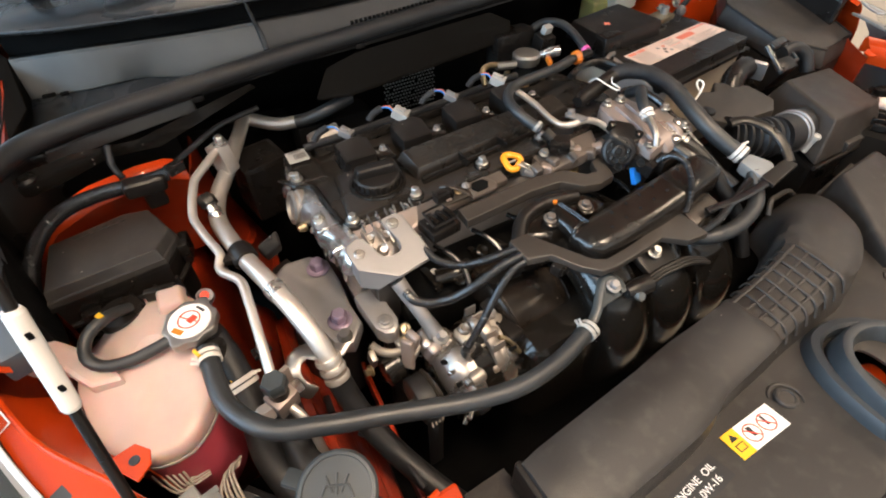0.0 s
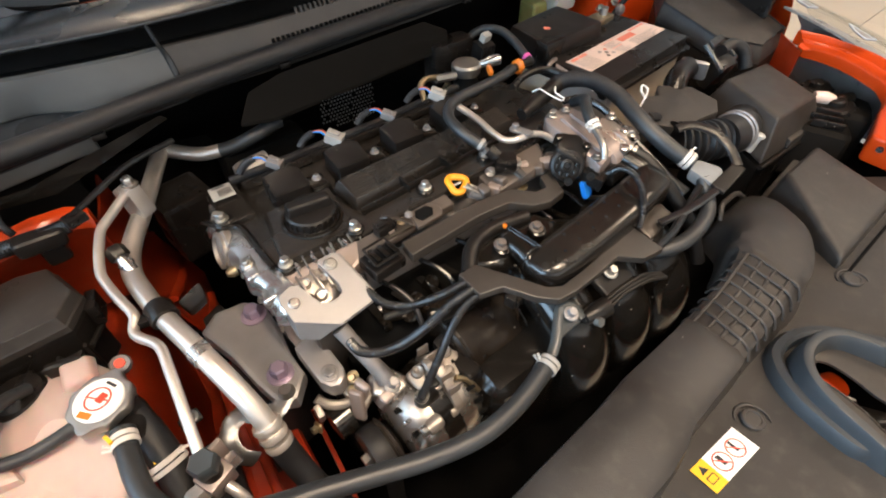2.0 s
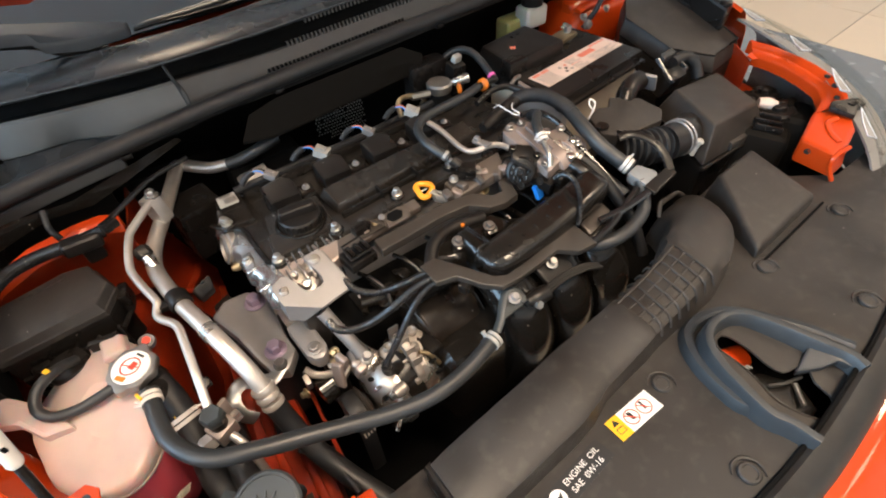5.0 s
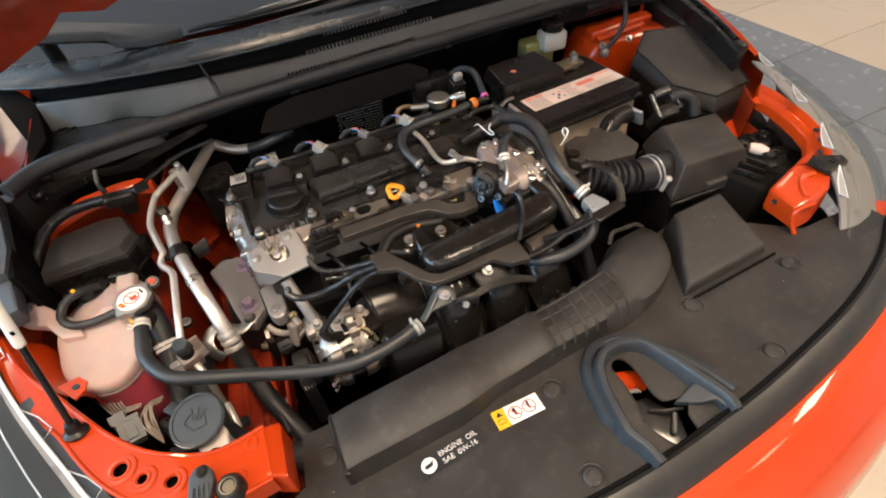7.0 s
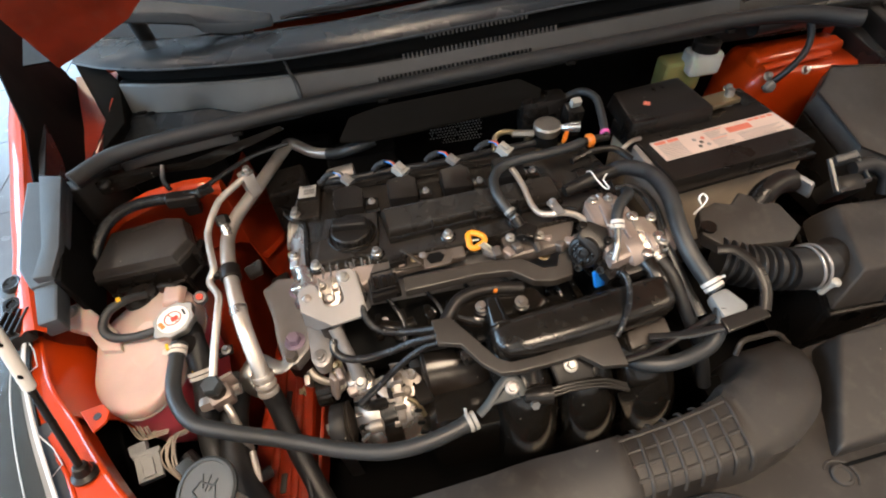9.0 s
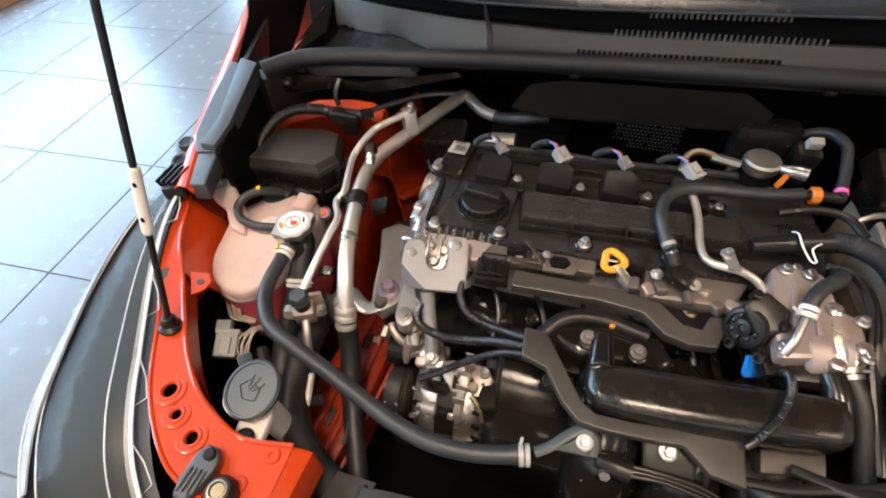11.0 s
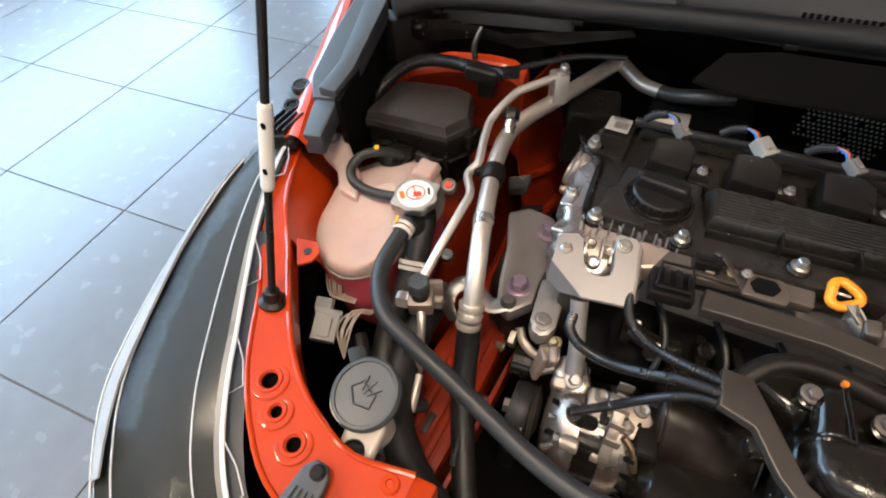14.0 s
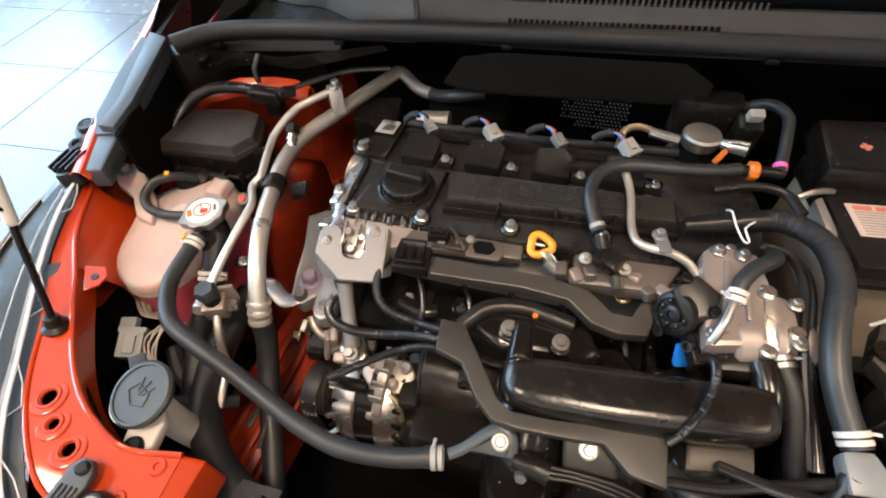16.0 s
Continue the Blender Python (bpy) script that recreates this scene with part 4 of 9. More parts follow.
    # wipers: the driver's arm with its broad cap, and the long blade behind it
    w = thing("wiper", "blue-grey windscreen wiper arm with a broad cap", "wiper", (0.03, 0.99, 1.0), "wipers")
    part("cap", slab([(-0.055, 0.975, 1.062), (0.0, 0.975, 1.054), (0.070, 0.975, 1.040), (0.080, 0.975, 1.024), (0.13, 0.975, 1.017), (0.195, 0.985, 1.016), (0.200, 0.990, 1.022), (0.13, 1.000, 1.038), (0.066, 1.000, 1.053), (-0.01, 1.000, 1.070), (-0.05, 1.000, 1.074)], 0.016, 0.004, seg=3), M_TRIM, w)
    part("arm", tube([(-0.16, 0.995, 1.05), (-0.06, 0.992, 1.045), (0.06, 0.992, 1.025), (0.10, 0.990, 1.003), (0.16, 0.990, 0.996)], [0.006, 0.008, 0.009, 0.008, 0.005], 10, flat=0.6), M_BLACK, w)
    part("pivot_cap", lathe((-0.03, 1.03, 0.985), (0, -0.2, 1), [(0.014, 0), (0.014, 0.05), (0.008, 0.056)], 18), M_BLACK, w)
    w = thing("wiper", "black windscreen wiper with a long broad blade", "wiper", (0.30, 1.03, 0.99), "wipers")
    part("blade", tube([(0.205, 1.030, 0.997), (0.24, 1.030, 1.000), (0.32, 1.030, 1.001), (0.46, 1.026, 1.010), (0.72, 1.028, 1.030), (0.98, 1.03, 1.045)], [0.006, 0.016, 0.020, 0.020, 0.018, 0.012], 12, flat=0.6), M_GLOSS, w)
    part("arm", tube([(0.20, 0.985, 0.992), (0.30, 0.985, 0.990), (0.46, 0.985, 1.000), (0.72, 0.99, 1.020), (0.98, 1.0, 1.035)], [0.008, 0.012, 0.012, 0.010, 0.008], 10, flat=0.5), M_SEAL, w)
    part("pivot_cap", lathe((0.97, 1.015, 1.0), (0, -0.2, 1), [(0.016, 0), (0.016, 0.02), (0.010, 0.026)], 18), M_BLACK, w)
    return cowl


COWL = build_cowl()


def build_fender_trim():
    t = thing("fender_cover", "dark grey plastic cover strip along the wing", "trim", (-0.18, 0.7, 0.80))
    part("body", slab([(-0.216, 0.802, 0.893), (-0.152, 0.788, 0.894), (-0.129, 0.654, 0.869), (-0.132, 0.611, 0.857), (-0.166, 0.606, 0.853), (-0.190, 0.640, 0.859), (-0.206, 0.72, 0.876)], 0.020, 0.003), M_TRIM, t)
    part("ridge", slab([(-0.188, 0.796, 0.906), (-0.152, 0.788, 0.904), (-0.128, 0.654, 0.878), (-0.131, 0.611, 0.867), (-0.157, 0.611, 0.867), (-0.155, 0.66, 0.877)], 0.014, 0.003), M_TRIM, t)
    part("nose", slab([(-0.166, 0.613, 0.852), (-0.132, 0.612, 0.852), (-0.120, 0.554, 0.841), (-0.148, 0.551, 0.837)], 0.030, 0.004), M_TRIM, t)
    part("clip_lobe", lathe((-0.199, 0.628, 0.836), (0, -0.15, 1), [(0.022, 0), (0.022, 0.008), (0.019, 0.010), (0.003, 0.010)], 24), M_TRIM, t)
    part("inner_wall", slab([(-0.168, 0.789, 0.882), (-0.160, 0.788, 0.882), (-0.128, 0.654, 0.869), (-0.122, 0.606, 0.858), (-0.132, 0.606, 0.858), (-0.140, 0.654, 0.868)], 0.11, 0.003), M_DARK, t, "black inner wall of the cover")
    part("push_clip", lathe((-0.199, 0.626, 0.846), (0, -0.15, 1), [(0.0145, 0), (0.0145, 0.003), (0.011, 0.007), (0.008, 0.006)], 20), M_BLACK, t)
    part("tab", slab([(-0.212, 0.604, 0.842), (-0.176, 0.602, 0.845), (-0.160, 0.548, 0.834), (-0.196, 0.540, 0.826)], 0.022, 0.003), M_BLACK, t)
    part("tab_eye", lathe((-0.191, 0.592, 0.842), (0, -0.15, 1), [(0.011, 0), (0.011, 0.003), (0.007, 0.003), (0.006, 0.0005), (0.001, 0.0005)], 18), M_BLACK, t)
    for k in range(4):
        part("rib", box((-0.196 + k * 0.009, 0.562 + k * 0.001, 0.836), (0.003, 0.036, 0.014), turn(12, 0, -14), 0.001), M_BLACK, t)
    r = thing("fender_cover", "black plastic cover strip along the wing", "trim", (1.34, 0.75, 0.80))
    part("body", slab([(1.314, 0.622, 0.870), (1.278, 0.616, 0.866), (1.296, 0.72, 0.886), (1.345, 0.98, 0.906), (1.405, 0.98, 0.906), (1.336, 0.74, 0.888), (1.306, 0.665, 0.876)], 0.05, 0.006), M_BLACK, r)
    part("ridge", tube([(1.300, 0.650, 0.876), (1.322, 0.74, 0.890), (1.372, 0.96, 0.908)], 0.005, 8), M_BLACK, r)
    part("push_clip", lathe((1.294, 0.630, 0.869), (0, 0, 1), [(0.013, 0), (0.013, 0.006), (0.009, 0.009)], 16), M_BLACK, r)


build_fender_trim()


def headlamp(sign, inner, label, fill):
    """A lamp between its inner top edge and its outer foot; sign gives the side."""
    lamp = thing("headlamp", label, "headlamp", inner[2], "headlamps")
    line = spline(inner, 0.02)
    prof = ((0.0, 0.0), (0.035, -0.003), (0.080, -0.010), (0.125, -0.022), (0.158, -0.042), (0.172, -0.085), (0.180, -0.20)) if fill > 0.95 else ((0.0, 0.0), (0.035, -0.006), (0.075, -0.022), (0.115, -0.050), (0.145, -0.090), (0.165, -0.150), (0.172, -0.23))

    def rows(shrink, drop, stop=7, d0=0.0):
        out = []
        for d, dz in prof[:stop]:
            row = []
            for i, p in enumerate(line):
                a, b = line[max(0, i - 1)], line[min(len(line) - 1, i + 1)]
                n = V(b.y - a.y, -(b.x - a.x), 0).normalized() * sign
                k = 0.55 + 0.45 * math.sin(math.pi * min(1.0, 0.12 + i / (len(line) - 1) * 0.75))
                if fill > 0.95:
                    k *= 0.64 + 0.34 * min(1.0, i / (len(line) - 1) / 0.60)
                row.append(p + n * ((d + d0) * k * shrink) + V(0, 0, dz * shrink - drop))
            out.append(row)
        return out
    part("housing", sheet(rows(fill, 0.022 if fill < 0.95 else 0.009), 0.004), M_LAMPIN if fill > 0.95 else M_LENS_SHEEN, lamp, "dark lamp bezel" if fill > 0.95 else "lamp shell in grey that stands for reflections on the lens")
    lens = part("lens", sheet(rows(1.0, 0.0), 0.0022), M_LENS, lamp, "clear polycarbonate lens")
    lens.visible_shadow = False
    r = rows(0.999 if fill > 0.95 else 0.93, 0.003 if fill > 0.95 else 0.010)
    # white lines stand for glints on the guides and the lens edge
    for k, rad in ((1, 0.0009), (3, 0.0010), (4, 0.0012)):
        part("light_guide", tube(r[k][1:-1], rad, 8, step=0.02), M_GLINT if fill > 0.95 else M_LENS, lamp, "bright light guide strip")
    part("chrome_edge", tube(rows(1.0, 0.002)[5], 0.0075 if fill > 0.95 else 0.0016, 8, step=0.02), M_GLINT if fill > 0.95 else M_LENS, lamp)
    if fill > 0.95:
        # pale band puts the window's reflection on the outer lens curve
        r2, r3, r4, r5, band = *rows(1.003, -0.0035)[2:6], [[], [], []]
        for i in range(1, int(len(r4) * 0.80)):
            f = math.sin(math.pi * min(1.0, i / (len(r4) * 0.80)))
            band[0].append(r4[i].lerp(r3[i], 0.35 + 0.65 * f).lerp(r2[i], 0.10 * f))
            band[1].append(r4[i].lerp(r3[i], 0.25 + 0.25 * f))
            band[2].append(r4[i].lerp(r5[i], 0.35))
        part("lens_rim", sheet(band, 0.002), M_RIM_REFL, lamp, "pale band standing for a reflection along the lens rim")
    r0 = rows(1.0, -0.001)[0]
    if fill > 0.95:
        q0, q1 = rows(1.0, -0.0015)[:2]
        part("inner_band", sheet([[a.lerp(b, f) for a, b in zip(q0, q1)] for f in (0.04, 0.15, 0.26)], 0.0015), M_LENS_SHEEN, lamp, "grey band standing for sheen on the inner lens edge")
        part("bezel_plate", sheet([[p + V(k, k * 0.7, -0.010 - k * 0.1) for p in q0[6:]] for k in (-0.004, 0.004, 0.012)], 0.0015), M_TRIM, lamp, "dark grey plate beside the lens")
    part("inner_frame", tube([p + V(0, 0, 0.001) for p in r0], 0.0026, 8, step=0.02, flat=0.6), M_GLINT if fill > 0.95 else M_LENS, lamp)
    for f in (0.10, 0.42, 0.62, 0.84):
        p = r0[int(f * (len(r0) - 1))]
        i = int(f * (len(r0) - 1))
        along = (r0[min(i + 1, len(r0) - 1)] - r0[max(i - 1, 0)]).normalized()
        inw = V(-along.y, along.x, 0) * sign
        q = [p - along * 0.032 + inw * 0.001, p + along * 0.030 + inw * 0.001, p + along * 0.022 + inw * 0.016, p - along * 0.004 + inw * 0.012]
        tab = slab(q, 0.003, 0.0)
        ct = part("clip_tab", tab, M_LENS if fill > 0.95 else M_LENS_SHEEN, lamp, "clear plastic fixing tab")
        part("tab_edge", tube(q + q[:1], 0.0008, 6, False), M_GLINT, ct)
    return lamp


headlamp(1, [(-0.185, 0.575, 0.815), (-0.165, 0.50, 0.806), (-0.135, 0.43, 0.796), (-0.104, 0.368, 0.784), (-0.072, 0.310, 0.775), (-0.045, 0.262, 0.768), (-0.005, 0.205, 0.752), (0.06, 0.140, 0.715)], "clear headlamp with dark bezel and light strips", 0.998)
headlamp(-1, [(1.318, 0.605, 0.862), (1.285, 0.51, 0.858), (1.246, 0.42, 0.852), (1.215, 0.355, 0.842), (1.180, 0.290, 0.820), (1.155, 0.235, 0.79), (1.12, 0.185, 0.75)], "clear headlamp with a painted grey sheen beside the orange-red carrier", 0.90)


# ---- front shroud, duct and covers ----
def shroud_z(x, y):
    return 0.700 + 0.062 * (x - 0.4) + 0.12 * (0.18 - y)


FRONT = arc_smooth([(-0.02, 0.135), (0.08, 0.072), (0.30, 0.030), (0.545, 0.018), (0.72, 0.030), (0.84, 0.047), (1.0, 0.080), (1.13, 0.125), (1.22, 0.175)], 0.03)


def build_shroud():
    s = thing("radiator_shroud", "grained black plastic radiator cover held by push clips", "shroud", (0.55, 0.15, 0.66))
    back = [(1.22, 0.235), (1.09, 0.238), (1.03, 0.300), (1.03, 0.38), (0.86, 0.36), (0.80, 0.26), (0.60, 0.215), (0.24, 0.195), (0.235, 0.285), (0.185, 0.285), (0.175, 0.21), (0.10, 0.17)]
    hole = arc_smooth([(0.592, 0.034), (0.588, 0.080), (0.592, 0.130), (0.608, 0.166), (0.640, 0.182), (0.672, 0.178), (0.695, 0.150), (0.712, 0.100), (0.722, 0.050), (0.700, 0.030), (0.64, 0.026)], 0.010, True)
    part("panel", pierced(FRONT + back, [hole], shroud_z, 0.004), M_COVER, s)
    lip = [V(x, y, shroud_z(x, y)) for x, y in FRONT]
    rows = []
    for d, dz in ((-0.012, 0.001), (-0.004, 0.006), (0.012, 0.003), (0.026, -0.008), (0.032, -0.025)):
        rows.append([p + V((lip[min(i + 1, len(lip) - 1)] - lip[max(i - 1, 0)]).y, -(lip[min(i + 1, len(lip) - 1)] - lip[max(i - 1, 0)]).x, 0).normalized() * d + V(0, 0, dz) for i, p in enumerate(lip)])
    part("edge_strip", sheet(rows, 0.003), M_EDGST, s, "grey-black plastic edge strip")
    # dark tube laid on for the shade in the joint
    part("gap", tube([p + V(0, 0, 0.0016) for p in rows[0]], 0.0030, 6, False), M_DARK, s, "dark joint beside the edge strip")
    # latch opening: two-stepped rim, a sunk plate with a slot, a ledge and the latch below
    outer = [V(x, y, shroud_z(x, y)) for x, y in arc_smooth([(0.573, 0.082), (0.566, 0.100), (0.571, 0.136), (0.580, 0.166), (0.596, 0.193), (0.622, 0.212), (0.660, 0.212), (0.694, 0.192), (0.720, 0.150), (0.737, 0.105), (0.747, 0.060)], 0.008)]
    crest = [V(x, y, 0.7525) for x, y in arc_smooth([(0.583, 0.023), (0.580, 0.049), (0.572, 0.072), (0.577, 0.107), (0.585, 0.142), (0.600, 0.171), (0.625, 0.187), (0.658, 0.188), (0.687, 0.172), (0.706, 0.133), (0.719, 0.093), (0.731, 0.056), (0.727, 0.034)], 0.008)]

    def along(pts, f):
        run = [0.0]
        for p, q in zip(pts, pts[1:]):
            run.append(run[-1] + (q - p).length)
        return V(*(float(np.interp(f * run[-1], run, [p[k] for p in pts])) for k in range(3)))

    def inward(pts, f, d):
        t = along(pts, min(1, f + 0.02)) - along(pts, max(0, f - 0.02))
        return along(pts, f) + V(t.y, -t.x, 0).normalized() * d
    steps = [k / 60 for k in range(61)]
    rows = [[inward(outer, f, d) + V(0, 0, h) for f in steps] for d, h in ((0.0, -0.004), (0.001, 0.010), (0.004, 0.0165), (0.012, 0.0185), (0.016, 0.016), (0.018, 0.006))]
    part("latch_step", sheet(rows, 0.002), M_COVER_SKY, s, "lower step of the latch rim, tinted blue for reflected sky")
    rows = [[inward(crest, f, d) + V(0, 0, h) for f in steps] for d, h in ((-0.003, -0.034), (-0.001, -0.006), (0.001, -0.001), (0.004, 0.0), (0.010, -0.001), (0.013, -0.005), (0.016, -0.026))]
    part("latch_rim", sheet(rows, 0.002), M_COVER_SKY, s, "raised rim round the latch opening, tinted blue for reflected sky")
    slot = arc_smooth([(0.622, 0.160), (0.631, 0.169), (0.643, 0.168), (0.650, 0.156), (0.652, 0.134), (0.650, 0.110), (0.655, 0.092), (0.678, 0.086), (0.686, 0.076), (0.674, 0.062), (0.671, 0.042), (0.656, 0.030), (0.634, 0.034), (0.618, 0.060), (0.614, 0.082), (0.621, 0.108), (0.623, 0.136)], 0.007, True)
    inner = [(p.x, p.y) for p in (inward(crest, f, 0.010) for f in steps)]
    part("pan", pierced(inner, [slot], lambda x, y: 0.7265 + 0.05 * (y - 0.09), 0.003), M_COVER, s, "sunk plate with a slot for the latch")
    part("ledge", loft([[(x, y, z - 0.012) for x, y, z in ((0.668, 0.083, 0.727), (0.703, 0.092, 0.738), (0.720, 0.083, 0.742), (0.733, 0.038, 0.744), (0.720, 0.030, 0.742), (0.712, 0.060, 0.740), (0.694, 0.066, 0.734))],
                        [(0.668, 0.083, 0.727), (0.703, 0.092, 0.738), (0.720, 0.083, 0.742), (0.733, 0.038, 0.744), (0.720, 0.030, 0.742), (0.712, 0.060, 0.740), (0.694, 0.066, 0.734)]], 0.003), M_COVER_SKY, s, "ledge beside the latch slot, tinted blue for reflected sky")
    part("slot_lip", tube([(x, y, 0.7268 + 0.05 * (y - 0.09)) for x, y in slot + slot[:1]], 0.0012, 6, False), M_COVER, s)
    # near-black sheets stand for the shade below the latch slot
    part("well", loft([[(0.645 + (x - 0.645) * k, 0.10 + (y - 0.10) * k, z) for x, y in slot[::3]] for k, z in ((1.5, 0.60), (1.5, 0.605))]), M_DARK, s, "near-black sheet standing for the dark space below the slot")
    part("undertray", slab([(0.45, 0.0, 0.62), (0.85, 0.0, 0.62), (0.85, 0.26, 0.62), (0.45, 0.26, 0.62)], 0.004, 0), M_DARK, s, "black sheet added to hide the lit floor below the opening")
    part("red_beam", tube([(0.600, 0.152, 0.690), (0.636, 0.150, 0.695), (0.670, 0.140, 0.690)], 0.016, 14, flat=0.7), M_RED, s, "orange-red crossbeam below the opening")
    latch = part("latch", slab([(0.630, 0.118, 0.700), (0.652, 0.112, 0.704), (0.676, 0.074, 0.704), (0.664, 0.040, 0.700), (0.640, 0.040, 0.698), (0.626, 0.080, 0.698)], 0.014, 0.003), M_GLOSS, s, "oiled black latch")
    part("hook", tube([(0.640, 0.094, 0.708), (0.652, 0.084, 0.714), (0.668, 0.078, 0.716), (0.680, 0.076, 0.712)], 0.0026, 8), M_RUBBER, latch)
    part("spring", tube([(0.668 - 0.004 * k, 0.076 - 0.0045 * k, 0.7085) for k in range(6)], 0.0030, 8, ribs=0.0016, pitch=0.003), M_ZINC, latch)
    for k in range(4):
        part("stamped_mark", box((0.634 + 0.004 * k, 0.128 - 0.0016 * k, 0.7085), (0.0022, 0.008, 0.0006), turn(0, 0, 20), 0), M_PALE, latch)
    # push clips with their recessed seats
    for x, y in ((0.536, 0.176), (0.808, 0.199), (0.836, 0.080), (0.512, 0.050), (0.215, 0.234), (0.998, 0.19)):
        z = shroud_z(x, y)
        clip = part("push_clip", lathe((x, y, z), (0, 0, 1), [(0.0125, 0), (0.0125, 0.0030), (0.0110, 0.0044), (0.0085, 0.0046), (0.0078, 0.0034), (0.001, 0.0036)], 28), M_COVER, s)
        arc = [(x + 0.0172 * math.cos(a), y + 0.0172 * math.sin(a)) for a in np.linspace(-0.9, 2.5, 22)]
        part("seat", tube([(u, v, shroud_z(u, v) + 0.0008) for u, v in arc], [0.0008, 0.0022, 0.0028, 0.0022, 0.0008], 8, False), M_COVER, clip)
    # faint raised lines on the panel
    return s


SHROUD = build_shroud()


def build_labels():
    n = V(-0.062, 0.12, 1).normalized()

    def label_base(name, lab, pts, mat, cat="label"):
        ob = thing(name, lab, cat, pts[0])
        part("backing", slab([V(p) + n * 0.0012 for p in pts], 0.0008, 0), mat, ob)
        return ob

    def on(x, y, h=0.0016):
        return V(x, y, shroud_z(x, y)) + n * h
    # warning label: yellow end, white body with two round symbols
    a, b = V(0.4410, 0.1855, 0), V(0.5130, 0.1845, 0)
    u = (b - a).normalized()
    v = V(u.y, -u.x, 0)
    W, H = 0.0715, 0.029
    def q(s, t, h=0.0016):
        p = a + u * s + v * t
        return on(p.x, p.y, h)
    warn = thing("warning_label", "white and yellow warning label with two red prohibition symbols", "label", q(0, 0))
    part("white_field", slab([q(0.019, 0), q(W, 0), q(W, H), q(0.019, H)], 0.0006, 0), M_LABEL, warn)
    part("yellow_field", slab([q(0, 0), q(0.0188, 0), q(0.0188, H), q(0, H)], 0.0006, 0), M_YEL, warn)
    for s0 in (0.0315, 0.0535):
        part("red_ring", tube([q(s0 + 0.0095 * math.cos(k), H / 2 + 0.0095 * math.sin(k), 0.002) for k in np.linspace(0, 2 * math.pi, 28)], 0.0007, 6, False), M_REDPR, warn)
        part("red_bar", tube([q(s0 - 0.0066, H / 2 - 0.0066, 0.002), q(s0 + 0.0066, H / 2 + 0.0066, 0.002)], 0.0007, 6, False), M_REDPR, warn)
    part("symbol", slab([q(0.029, 0.007, 0.002), q(0.034, 0.008, 0.002), q(0.034, 0.019, 0.002), q(0.030, 0.018, 0.002)], 0.0004, 0), M_BLKPR, warn)
    part("symbol", slab([q(0.052, 0.006, 0.002), q(0.055, 0.006, 0.002), q(0.055, 0.018, 0.002), q(0.052, 0.018, 0.002)], 0.0004, 0), M_BLKPR, warn)
    part("symbol", slab([q(0.0095, 0.003, 0.002), q(0.0145, 0.011, 0.002), q(0.0045, 0.011, 0.002)], 0.0004, 0), M_BLKPR, warn)
    part("symbol", tube([q(0.0045, 0.015, 0.002), q(0.0145, 0.015, 0.002), q(0.0145, 0.022, 0.002), q(0.0045, 0.022, 0.002), q(0.0045, 0.015, 0.002)], 0.0006, 5, False), M_BLKPR, warn)
    # oil label
    oil = thing("oil_label", "black label reading engine oil SAE 0W-16 with a white oil can", "label", q(-0.05, 0.02))
    a, b = V(0.3175, 0.1700, 0), V(0.4180, 0.1800, 0)
    u = (b - a).normalized()
    v = V(u.y, -u.x, 0)
    part("backing", slab([q(0, 0), q(0.101, 0), q(0.101, 0.028), q(0, 0.028)], 0.0006, 0), M_BLKPR, oil)
    part("disc", lathe(q(0.0165, 0.0140, 0.0016), n, [(0.0108, 0), (0.0108, 0.0006)], 28), M_LABEL, oil, "white disc")
    part("oil_can", slab([q(0.009, 0.015, 0.0024), q(0.012, 0.012, 0.0024), q(0.020, 0.012, 0.0024), q(0.0245, 0.009, 0.0024), q(0.021, 0.017, 0.0024), q(0.012, 0.018, 0.0024)], 0.0003, 0), M_BLKPR, oil)
    along, down = q(0.09, 0.01) - q(0.03, 0.01), q(0.05, 0.02) - q(0.05, 0.0)
    writing("ENGINE  OIL", q(0.0635, 0.0085, 0.0019), along, -down, 0.0078, M_LABEL, oil)
    writing("SAE  0W-16", q(0.0615, 0.0200, 0.0019), along, -down, 0.0078, M_LABEL, oil)


build_labels()


